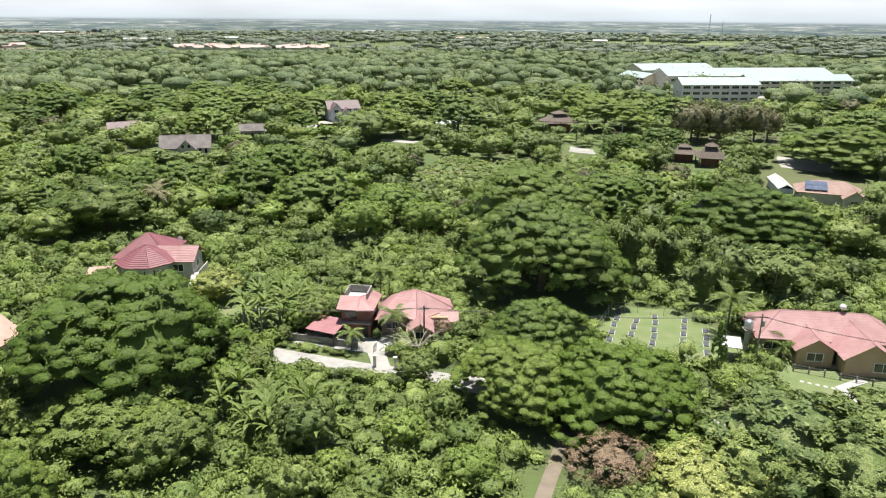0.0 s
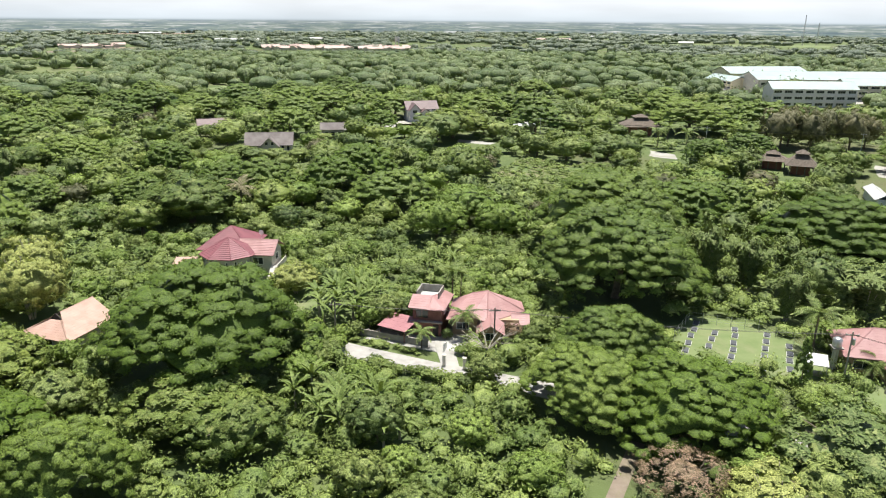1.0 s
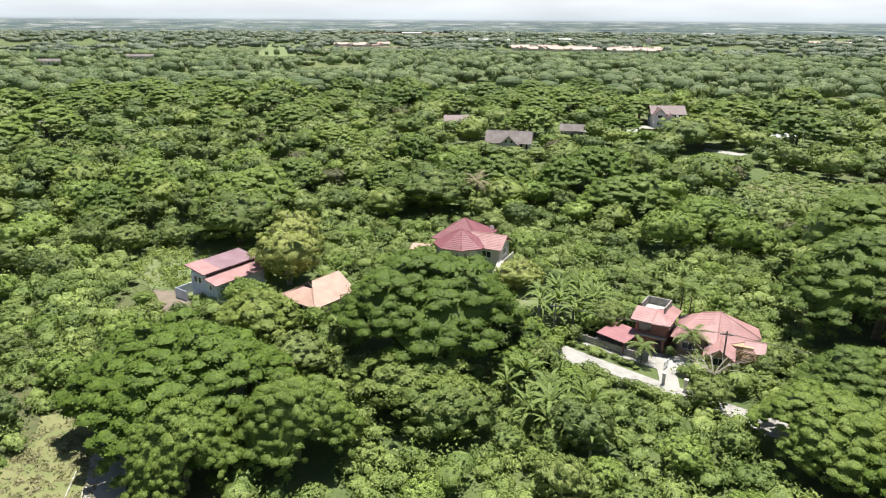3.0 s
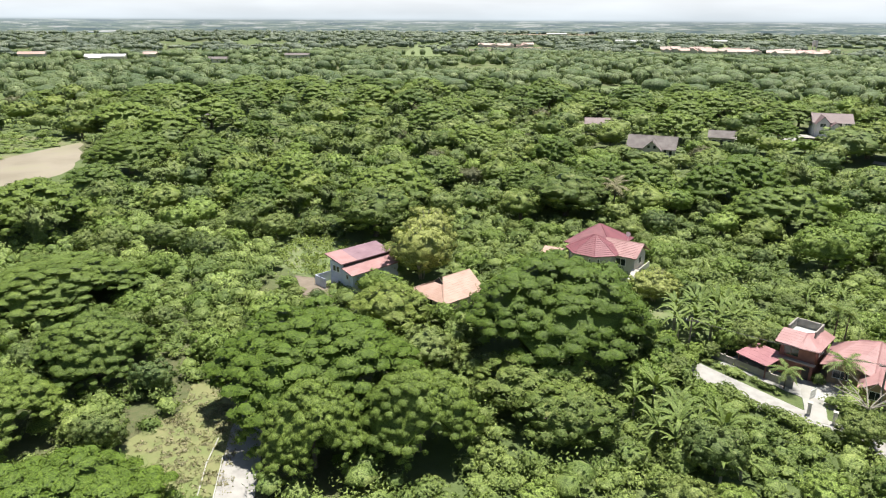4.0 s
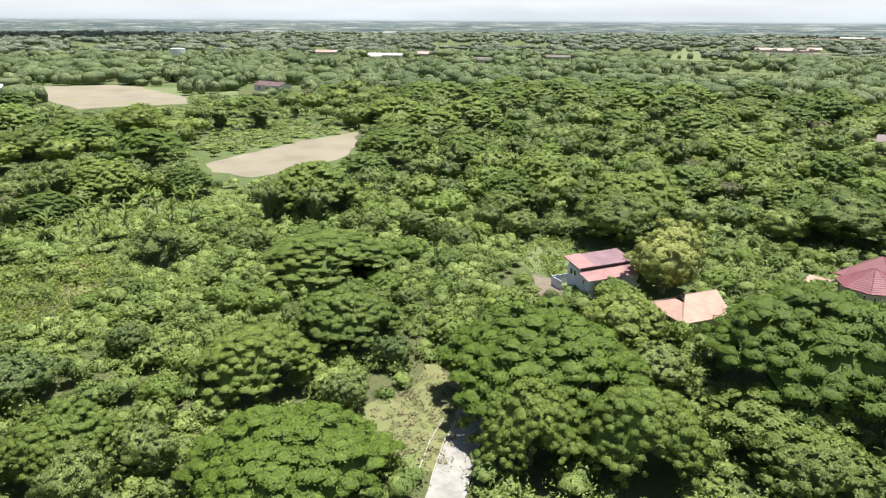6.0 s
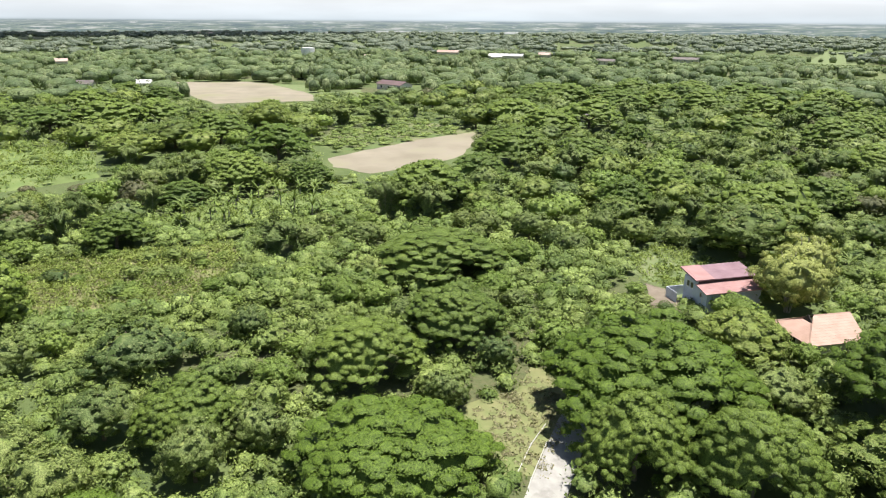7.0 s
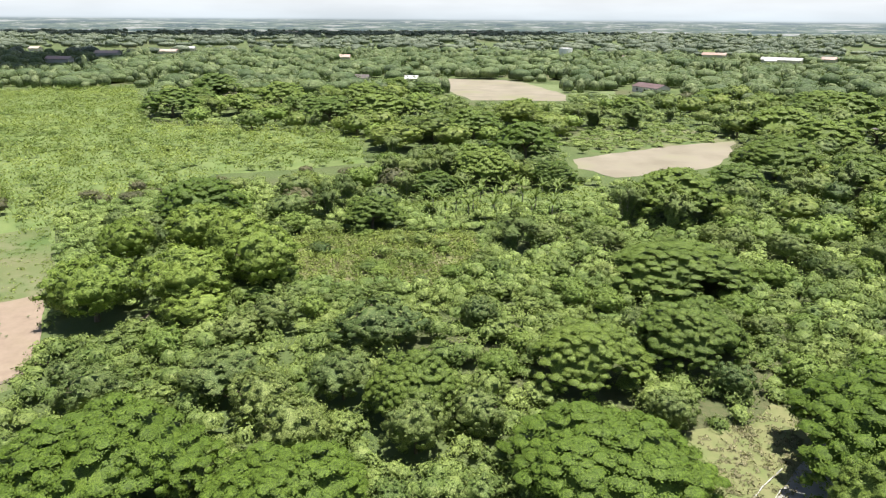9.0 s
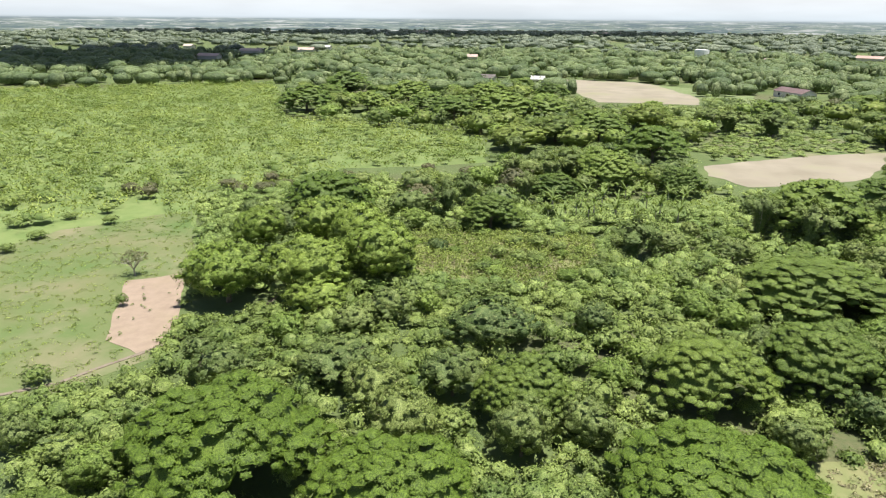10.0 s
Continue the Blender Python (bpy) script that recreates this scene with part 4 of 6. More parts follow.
def occupy(x, y, r):
    HOUSES.append((x, y, r))


# tan bungalow with a red tile roof, beside the memorial garden
def bungalow():
    h = thing("house", "tan bungalow with a faded red tiled roof", "house", 53.2, 92.3, 0, -9)
    part("wall", box(-9.6, 10.5, -2.6, 5.0, -0.2, 3.0), TAN_WALL, h)
    roofing("roof", hip_roof(20.1, 7.6, 3.0, 5.9, 0.8, 12.5, 0.45, 1.2, 11), RED_ROOF, h)
    for gx, gw, gd, peak in ((-2.7, 5.0, 3.4, 4.5), (3.9, 6.6, 5.6, 5.1)):
        y0 = -2.6 - gd / 2
        wing = part("gable_wing", gable_walls(gw, gd, 2.9, peak, "y", gx, y0), TAN_WALL, h)
        part("gable_roof", gable_roof(gw, gd + 3.4, 2.9, peak, 0.55, "y", gx, y0 + 1.7, 8), RED_ROOF, wing)
        part("fascia", solid(bmesh.new(), [(gx - gw / 2 - 0.55, y0 - gd / 2 - 0.58, 2.5), (gx, y0 - gd / 2 - 0.58, peak - 0.12), (gx, y0 - gd / 2 - 0.58, peak + 0.1), (gx - gw / 2 - 0.55, y0 - gd / 2 - 0.58, 2.72)], [(gx - gw / 2 - 0.55, y0 - gd / 2 - 0.5, 2.5), (gx, y0 - gd / 2 - 0.5, peak - 0.12), (gx, y0 - gd / 2 - 0.5, peak + 0.1), (gx - gw / 2 - 0.55, y0 - gd / 2 - 0.5, 2.72)]), TAN_WALL, wing)
    window(h, -2.7, -6.0, 1.0, 2.2, 2.2, panes=2)
    window(h, 5.7, -8.2, 0.9, 2.2, 2.4, panes=2)
    window(h, -7.6, -2.6, 1.0, 2.3, 2.4, panes=2)
    # a solid dark block takes the place of the shade in the porch
    door = part("porch", box(-0.1, 2.6, -5.05, -2.55, 0, 2.6), DARK, h, "porch opening filled with a dark block for shade")
    part("door", box(1.0, 1.9, -5.1, -5.05, 0, 2.1), RED_WALL, door)
    part("step", box(-0.3, 2.8, -6.2, -5.06, 0, 0.16), KERB, h)
    occupy(55.1, 88.1, 12.5)
    dish = thing("satellite_dish", "white satellite dish on a roof ridge", "satellite dish", 56.6, 93.3, 5.7, -9)
    part("mast", post(0, 0, -0.2, 0.7, 0.04, 0.04), METAL, dish)
    bm = bmesh.new()
    bmesh.ops.create_uvsphere(bm, u_segments=14, v_segments=8, radius=0.55)
    bmesh.ops.delete(bm, geom=[v for v in bm.verts if v.co.z > -0.18], context="VERTS")
    bmesh.ops.solidify(bm, geom=list(bm.faces), thickness=0.03)
    bmesh.ops.rotate(bm, verts=bm.verts, matrix=Matrix.Rotation(radians(-125), 3, "X"))
    bmesh.ops.translate(bm, verts=bm.verts, vec=(0, 0, 1.0))
    part("reflector", bm, WHITE, dish, smooth=True)


def village_house():
    """The red-roofed house behind the gate, its two-storey neighbour and the shed."""
    h = thing("house", "low house with a faded red roof and front gables", "house", -8.9, 101.6, 0, 0)
    part("wall", box(-5.2, 5.4, -2.4, 4.4, -0.2, 2.8), TAN_WALL, h)
    bm = bmesh.new()
    top = (0.3, 2.2, 5.9)
    roof_plane(bm, (-6.3, -3.4, 2.9), (-2.3, -3.6, 3.6), top, (-2.4, 2.6, 5.2), 10)
    roof_plane(bm, (-2.3, -3.6, 3.6), (0.4, -3.8, 2.9), top, top, 10)
    roof_plane(bm, (0.4, -3.8, 2.9), (6.4, 1.2, 2.9), top, top, 10)
    roof_plane(bm, (6.4, 1.2, 2.9), (6.0, 5.2, 2.9), top, top, 8)
    roof_plane(bm, (6.0, 5.2, 2.9), (-5.6, 5.4, 2.9), (-2.4, 2.6, 5.2), top, 8)
    roof_plane(bm, (-5.6, 5.4, 2.9), (-6.3, -3.4, 2.9), (-2.4, 2.6, 5.2), (-2.4, 2.6, 5.2), 8)
    cap(bm, (-2.4, 2.6, 5.25), top), cap(bm, top, (0.4, -3.8, 3.0)), cap(bm, top, (6.4, 1.2, 3.0))
    roofing("roof", bm, RED_ROOF, h)
    wing = part("gable_wing", gable_walls(3.4, 4.2, 2.5, 3.5, "y", 0.9, -4.2), TAN_WALL, h)
    part("gable_roof", gable_roof(3.4, 5.4, 2.5, 3.6, 0.5, "y", 0.9, -3.8, 6), RED_ROOF, wing)
    window(h, 0.9, -6.3, 1.0, 2.1, 1.4)
    window(h, -3.6, -2.4, 1.0, 2.1, 1.8)
    wing2 = part("gable_wing", gable_walls(2.2, 3.0, 2.3, 3.2, "x", 5.6, -0.9), CREAM_WALL, h)
    part("gable_roof", gable_roof(2.2, 3.0, 2.3, 3.2, 0.4, "x", 5.6, -0.9, 5), RED_ROOF, wing2)
    part("ramp", solid(bmesh.new(), [(-6.2, -8.6, 0.0), (-3.0, -8.6, 0), (-2.8, -3.0, 0), (-5.4, -3.0, 0)], [(-6.2, -8.6, 0.14), (-3.0, -8.6, 0.14), (-2.8, -3.0, 0.16), (-5.4, -3.0, 0.16)]), KERB, h)
    occupy(-8.6, 101.4, 8.2)
    t = thing("house", "narrow two-storey house in dark red timber with a flat deck", "house", -17.6, 101, 0, -8)
    part("wall", box(-2.4, 2.2, -3.0, 3.2, -0.2, 5.0), RED_WALL, t)
    bm = bmesh.new()
    roof_plane(bm, (-3.0, -3.8, 5.0), (0.2, -3.9, 5.0), (0.2, -0.6, 6.1), (-3.0, -0.6, 6.1), 6)
    roof_plane(bm, (0.2, -3.9, 4.9), (2.9, -3.6, 4.9), (1.4, 2.4, 5.6), (0.2, -0.6, 6.1), 7)
    roof_plane(bm, (2.9, -3.6, 4.9), (2.9, 3.6, 4.9), (1.4, 3.4, 5.6), (1.4, 2.4, 5.6), 6)
    roofing("roof", bm, RED_ROOF, t)
    part("deck", box(-2.4, 1.2, -0.5, 3.2, 5.02, 5.25), PALE_STONE, t)
    bm = bmesh.new()
    for x0, x1, y0, y1 in ((-2.5, -2.3, -0.5, 3.3), (1.1, 1.3, -0.5, 3.3), (-2.3, 1.1, 3.1, 3.3)):
        box(x0, x1, y0, y1, 5.0, 6.5, bm)
    part("parapet", bm, GREY_WALL, t)
    window(t, -0.9, -3.0, 3.2, 4.4, 2.0, frame_mat=RED_WALL)
    part("door", box(0.9, 1.8, -3.08, -3.0, 0, 2.1), DARK, t)
    side_window(t, 2.2, 0.2, 3.2, 4.3, 2.2, 1)
    part("ledge", box(-2.7, 2.5, -3.7, -3.0, 2.6, 2.75), GREY_WALL, t)
    occupy(-17.8, 101.7, 4.6)
    s = thing("shed", "open shed under a sloping red sheet roof", "shed", -22.6, 97.5, 0, -24)
    bm = bmesh.new()
    roof_plane(bm, (-2.7, -2.0, 2.15), (2.5, -2.1, 2.15), (2.6, 2.2, 2.9), (-2.5, 2.2, 2.9), 4)
    roofing("roof", bm, SHED_ROOF, s)
    for x, y, z in ((-2.3, -1.7, 2.1), (2.1, -1.7, 2.1), (-2.2, 1.9, 2.8), (2.2, 1.9, 2.8)):
        part("post", box(x - 0.07, x + 0.07, y - 0.07, y + 0.07, -0.1, z), RED_WALL, s)
    part("back_wall", box(-2.1, 2.1, 1.85, 1.95, 0, 2.6), DARK, s)
    occupy(-22.6, 97.6, 3.6)
    wall = thing("garden_wall", "old grey block garden wall along the road", "wall", -22.6, 95.6, 0, -17)
    for i in range(7):
        part("wall_panel", box(-6.6 + i * 1.72, -5.02 + i * 1.72, -0.09, 0.09, -0.1, 1.15), GREY_WALL, wall)
        part("pier", box(-6.74 + i * 1.72, -6.6 + i * 1.72, -0.13, 0.13, -0.1, 1.35), GREY_WALL, wall)
    for i, x in enumerate((-14.6, -11.6)):
        g = thing("gate_post", "square pale concrete gate post", "gate post", x, 88.0 - 0.7 * i, group="gate posts")
        part("shaft", box(-0.22, 0.22, -0.22, 0.22, -0.1, 1.8), CREAM_WALL, g)
        part("cap", box(-0.29, 0.29, -0.29, 0.29, 1.8, 1.92), CREAM_WALL, g)
    gate = thing("gate", "low white metal gate standing half open", "gate", -15.1, 92.2, 0.1, 70)
    part("gate_rail", box(0, 1.5, -0.03, 0.03, 0.1, 0.18), WHITE, gate)
    part("gate_rail", box(0, 1.5, -0.03, 0.03, 1.3, 1.38), WHITE, gate)
    for i in range(9):
        part("bar", box(0.05 + i * 0.17, 0.09 + i * 0.17, -0.02, 0.02, 0.18, 1.3), WHITE, gate)


def octagon_house():
    h = thing("house", "cream house with an eight-sided crimson ribbed roof", "house", -58.5, 120.8, 0, 0)
    def ring(r, z):
        return [(r * math.cos(a), r * math.sin(a), z) for a in (math.pi / 8 + k * math.pi / 4 for k in range(8))]
    part("wall", solid(bmesh.new(), ring(4.7, -0.2), ring(4.7, 5.4)), CREAM_WALL, h)
    bm = bmesh.new()
    low, top = ring(5.7, 5.4), (0, 0, 8.3)
    for i in range(8):
        a, b = low[i], low[(i + 1) % 8]
        roof_plane(bm, a, b, top, top, 12, lap=0.06)
        cap(bm, top, a, 0.13, 0.1)
    roofing("roof", bm, DARK_RED_ROOF, h, "crimson ribbed octagonal roof")
    part("main_wall", box(-5.9, 2.9, 1.0, 10.0, -0.2, 5.4), CREAM_WALL, h)
    roofing("main_roof", hip_roof(8.8, 9.0, 5.5, 8.9, 0.9, 0.3, -1.5, 5.6, 12), DARK_RED_ROOF, h, "crimson ribbed hip roof")
    wing = part("wing", box(2.6, 8.3, -0.4, 5.4, -0.2, 5.0), CREAM_WALL, h)
    bm = bmesh.new()
    roof_plane(bm, (2.4, -1.2, 5.2), (8.9, -1.2, 5.2), (8.9, 2.6, 7.2), (1.2, 2.6, 7.2), 10, lap=0.05)
    roof_plane(bm, (8.9, 6.2, 5.2), (1.8, 6.2, 5.2), (1.2, 2.6, 7.2), (8.9, 2.6, 7.2), 10, lap=0.05)
    cap(bm, (1.2, 2.6, 7.25), (8.9, 2.6, 7.25))
    part("wing_roof", bm, RED_ROOF, wing)
    part("gable", solid(bmesh.new(), [(8.1, -0.4, 5.0), (8.1, 5.4, 5.0), (8.1, 2.6, 6.9)], [(8.3, -0.4, 5.0), (8.3, 5.4, 5.0), (8.3, 2.6, 6.9)]), CREAM_WALL, wing)
    window(h, 5.6, -0.4, 3.2, 4.5, 1.9)
    side_window(h, 8.3, 2.6, 3.4, 4.6, 1.4, 1)
    for a in (-112.5, -67.5, -157.5):
        q = new("window_bay")
        q.parent, q.matrix_local = h, pose(0, 0, 0, 0, 0, a + 90)
        me = box(-0.95, 0.95, -4.42, -4.36, 3.3, 4.6)
        part("pane", me, GLASS, q)
        fr = bmesh.new()
        for u, v, c, e in ((-1.05, 1.05, 4.6, 4.7), (-1.05, 1.05, 3.2, 3.3), (-1.05, -0.95, 3.3, 4.6), (0.95, 1.05, 3.3, 4.6), (-0.04, 0.04, 3.3, 4.6)):
            box(u, v, -4.46, -4.34, c, e, fr)
        part("window_frame", fr, WHITE, q)
    stair = part("balcony", box(8.3, 9.6, -1.0, 4.6, 2.3, 2.5), CREAM_WALL, h)
    part("parapet", box(9.45, 9.6, -1.0, 4.6, 2.5, 3.4), CREAM_WALL, stair)
    part("stair_flight", solid(bmesh.new(), [(8.3, -5.4, 0.0), (9.6, -5.4, 0.0), (9.6, -1.0, 2.3), (8.3, -1.0, 2.3)], [(8.3, -5.4, 0.9), (9.6, -5.4, 0.9), (9.6, -1.0, 3.2), (8.3, -1.0, 3.2)]), CREAM_WALL, h)
    c = thing("carport", "low carport under a pale sheet roof", "carport", -66.8, 119.3, 0, 10)
    bm = bmesh.new()
    roof_plane(bm, (-2.2, -2.0, 3.4), (2.0, -2.0, 3.4), (2.0, 2.0, 3.9), (-2.2, 2.0, 3.9), 3)
    roofing("roof", bm, PEACH_ROOF, c)
    for x, y in ((-1.9, -1.7), (1.7, -1.7), (-1.9, 1.7), (1.7, 1.7)):
        part("post", box(x - 0.08, x + 0.08, y - 0.08, y + 0.08, -0.1, 3.5), CREAM_WALL, c)
    occupy(-56.6, 121.2, 9)
    d = thing("satellite_dish", "small white satellite dish behind a roof", "satellite dish", -53.8, 125.9, 7.0)
    part("mast", post(0, 0, -0.8, 0.7, 0.04, 0.04), METAL, d)
    part("reflector", solid(bmesh.new(), [(0.5 * math.cos(k), -0.1, 0.9 + 0.5 * math.sin(k)) for k in (i * 0.628 for i in range(10))], [(0.42 * math.cos(k), 0.0, 0.9 + 0.42 * math.sin(k)) for k in (i * 0.628 for i in range(10))]), WHITE, d)


def blue_house():
    """Two lean-to red roofs over blue-grey walls; local x runs along the ridge."""
    h = thing("house", "blue-grey two-storey house with stepped red sheet roofs", "house", -94.8, 85.9, 0, 80)
    part("wall", box(0, 11, -2.2, 1.9, -0.2, 4.9), BLUE_WALL, h)
    part("lower_wall", box(0.02, 11, -4.9, -2.2, -0.2, 3.7), BLUE_WALL, h)
    bm = bmesh.new()
    roof_plane(bm, (-0.7, -2.5, 5.2), (11.6, -2.5, 5.2), (11.6, 2.5, 6.1), (-0.7, 2.5, 6.1), 2, 0.14)
    roofing("upper_roof", bm, DULL_ROOF, h, "dull purplish sheet roof")
    part("roof_sheet", solid(bmesh.new(), [(-0.75, -2.55, 5.24), (3.0, -2.55, 5.24), (3.0, 2.5, 6.15), (-0.75, 2.5, 6.15)], [(-0.75, -2.55, 5.29), (3.0, -2.55, 5.29), (3.0, 2.5, 6.20), (-0.75, 2.5, 6.20)]), RED_ROOF, h, "newer pink roof sheets")
    bm = bmesh.new()
    roof_plane(bm, (-0.6, -5.5, 3.75), (11.6, -5.5, 3.75), (11.6, -2.25, 4.55), (-0.6, -2.25, 4.55), 2, 0.12)
    roofing("lower_roof", bm, RED_ROOF, h)
    bm = box(0, 11, -2.32, -2.2, 4.55, 5.1)
    part("clerestory", bm, DARK, h)
    for y in (0.6, -0.5):
        side_window(h, 0, y, 3.1, 4.2, 0.8, -1, 1)
    side_window(h, 0, -3.3, 2.4, 3.3, 0.6, -1, 1)
    part("downpipe", box(-0.12, 0.0, -3.85, -3.75, 0, 3.8), WHITE, h)
    window(h, 2.2, -4.9, 1.6, 2.8, 1.3)
    w = thing("boundary_wall", "plain grey concrete boundary wall", "wall", -96.5, 87.2, 0, 80)
    part("wall_panel", box(-3.0, 0.9, 2.0, 2.15, -0.1, 1.9), BLUE_WALL, w)
    part("wall_panel", box(-3.1, -3.0, -1.2, 2.15, -0.1, 1.9), BLUE_WALL, w)
    occupy(-91.1, 90.7, 6.5)


def peach_house():
    h = thing("house", "house with a peach tiled hip roof and gablet", "house", -73.3, 91.3, 0, -13)
    part("wall", box(-3.9, 3.9, -4.2, 4.2, -0.2, 2.7), CREAM_WALL, h)
    bm = bmesh.new()
    a, b = (-0.2, -1.0, 5.2), (-0.2, 5.6, 5.2)
    roof_plane(bm, (4.7, -5.0, 2.6), (4.7, 5.0, 2.6), b, a, 11)
    roof_plane(bm, (-4.7, 5.0, 2.6), (-4.7, -5.0, 2.6), a, b, 11)
    roof_plane(bm, (-4.7, -5.0, 2.6), (4.7, -5.0, 2.6), (0.7, -1.9, 4.3), (-1.5, -1.9, 4.3), 8)
    cap(bm, a, b), cap(bm, (0.7, -1.9, 4.35), (4.7, -5.0, 2.7)), cap(bm, (-1.5, -1.9, 4.35), (-4.7, -5.0, 2.7))
    roofing("roof", bm, PEACH_ROOF, h)
    part("gablet", solid(bmesh.new(), [(-1.6, -1.75, 4.2), (0.8, -1.75, 4.2), (-0.4, -1.75, 5.3)], [(-1.6, -1.6, 4.2), (0.8, -1.6, 4.2), (-0.4, -1.6, 5.3)]), DARK, h)
    window(h, 0, -4.2, 1.0, 2.1, 1.6)
    occupy(-72.1, 90.7, 5.4)


def far_houses():
    g = thing("house", "old house with a weathered grey roof and gable", "house", -92.4, 251.8, 0, 12)
    part("wall", box(-8, 8, -4.5, 4.5, -0.2, 4.2), CREAM_WALL, g)
    roofing("roof", gable_roof(16, 9, 4.2, 7.6, 0.9, "x", courses=7), GREY_ROOF, g)
    wing = part("gable_wing", gable_walls(6, 3, 3.9, 6.6, "y", 0.5, -5.2), CREAM_WALL, g)
    part("gable_roof", gable_roof(6, 6, 3.9, 6.7, 0.7, "y", 0.5, -4.0, 5), GREY_ROOF, wing)
    for x in (-0.6, 1.5):
        window(g, x, -6.7, 4.0, 5.1, 1.0, panes=1)
    for x in (5.0, 7.0):
        window(g, x, -4.5, 1.6, 3.4, 1.0, panes=1)
    occupy(-92.4, 251.2, 12)

    f = thing("house", "two-storey house with a brown roof and porch", "house", -46.6, 350.5, 0, 20)
    part("wall", box(-7.5, 7.5, -4.5, 4.5, -0.2, 6.2), LILAC_WALL, f)
    roofing("roof", gable_roof(15, 9, 6.2, 9.2, 0.9, "x", courses=6), BROWN_ROOF, f)
    wing = part("gable_wing", gable_walls(5, 4, 6.0, 8.6, "y", -4.6, -6.0), LILAC_WALL, f)
    part("gable_roof", gable_roof(5, 6.5, 6.0, 8.6, 0.7, "y", -4.6, -5.0, 4), BROWN_ROOF, wing)
    porch = part("porch", box(-1.5, 7.4, -8.6, -4.5, 3.2, 3.5), WHITE, f)
    for x in (-1.3, 1.5, 4.3, 7.2):
        part("column", box(x - 0.2, x + 0.2, -8.5, -8.1, -0.1, 3.2), WHITE, porch)
    part("dormer_roof", gable_roof(3.4, 3.6, 4.8, 6.2, 0.4, "y", 0.6, -6.6, 3), BROWN_ROOF, f)
    part("dormer", gable_walls(3.4, 3.4, 4.8, 6.1, "y", 0.6, -6.3), LILAC_WALL, f)
    for x, z in ((-4.6, 1.2), (-4.6, 4.2)):
        window(f, x, -8.0, z, z + 1.4, 2.2)
    for x in (2.8, 5.8):
        window(f, x, -4.5, 4.2, 5.6, 1.8)
        window(f, x, -4.5, 1.0, 2.6, 1.8)
    occupy(-47.2, 346.9, 11)

    s = thing("pavilion", "small open pavilion under a pale hip roof", "pavilion", 4.4, 316.4, 0, 4)
    roofing("roof", hip_roof(9.5, 6, 3.0, 4.3, 0.5, courses=4), WHITE_ROOF, s)
    part("wall", box(-3.8, 4.2, -0.5, 2.6, -0.2, 2.9), CREAM_WALL, s)
    for x in (-4.4, -1.5, 1.5, 4.4):
        part("post", box(x - 0.15, x + 0.15, -2.7, -2.4, -0.1, 2.9), RED_WALL, s)
    occupy(4.3, 314.6, 7)

    for x, y, w, d, eave, top, turn in ((54.9, 313, 13.6, 10.9, 4.4, 9.2, 6), (92.9, 234, 7.9, 6.8, 3.4, 8.2, -18), (87, 243, 8.5, 6.3, 3.2, 6.4, -18)):
        n = thing("nipa_hut", "open nipa hut with a brown thatched roof", "hut", x, y, 0, turn, "thatched huts")
        roofing("roof", hip_roof(w, d, eave, top - 0.9, 1.0, w * 0.25, courses=5), THATCH, n)
        roofing("upper_roof", hip_roof(w * 0.42, d * 0.42, top - 1.1, top, 0.5, w * 0.1, courses=3), THATCH, n)
        part("room", box(-w * 0.36, w * 0.36, -d * 0.2, d * 0.4, 0, eave - 0.1), RED_WALL, n)
        for px in (-0.45, -0.15, 0.15, 0.45):
            part("post", box(px * w - 0.15, px * w + 0.15, -d * 0.45, -d * 0.45 + 0.3, -0.1, eave), WOOD_POLE, n)
        occupy(x, y, w * 0.7)

    r = thing("house", "house with weathered orange hip roofs and solar panels", "house", 105.9, 185, 0, -22)
    part("wall", box(-7, 9, -4.5, 4.5, -0.2, 3.2), CREAM_WALL, r)
    roofing("roof", hip_roof(16, 9, 3.2, 5.9, 0.8, 7, 1.0, 0, 8), ORANGE_ROOF, r)
    wing = part("gable_wing", gable_walls(5, 4, 3.1, 4.9, "y", 6.3, -6.0), CREAM_WALL, r)
    part("gable_roof", gable_roof(5, 6.8, 3.1, 4.9, 0.6, "y", 6.3, -4.7, 5), ORANGE_ROOF, wing)
    for i in range(3):
        for j in range(2):
            a, y0 = -5.6 + i * 1.9, -4.6 + j * 1.75
            z0, z1 = 3.62 + (y0 + 5.3) * 0.51, 3.62 + (y0 + 6.95) * 0.51
            part("solar_panel", solid(bmesh.new(), [(a, y0, z0), (a + 1.8, y0, z0), (a + 1.8, y0 + 1.65, z1), (a, y0 + 1.65, z1)], [(a, y0, z0 + 0.06), (a + 1.8, y0, z0 + 0.06), (a + 1.8, y0 + 1.65, z1 + 0.06), (a, y0 + 1.65, z1 + 0.06)]), PANEL, r)
    window(r, 6.3, -8.0, 1.0, 2.2, 1.6)
    occupy(105.9, 184.4, 11)
    c = thing("greenhouse", "long white sheet-roofed shelter", "shelter", 98.5, 195.5, 0, 75)
    roofing("roof", gable_roof(16, 4, 2.8, 3.9, 0.3, "x", courses=3), WHITE_ROOF, c)
    part("wall", box(-7.8, 7.8, -1.8, 1.8, -0.1, 2.8), BLUE_WALL, c)
    occupy(99.9, 197.9, 6)

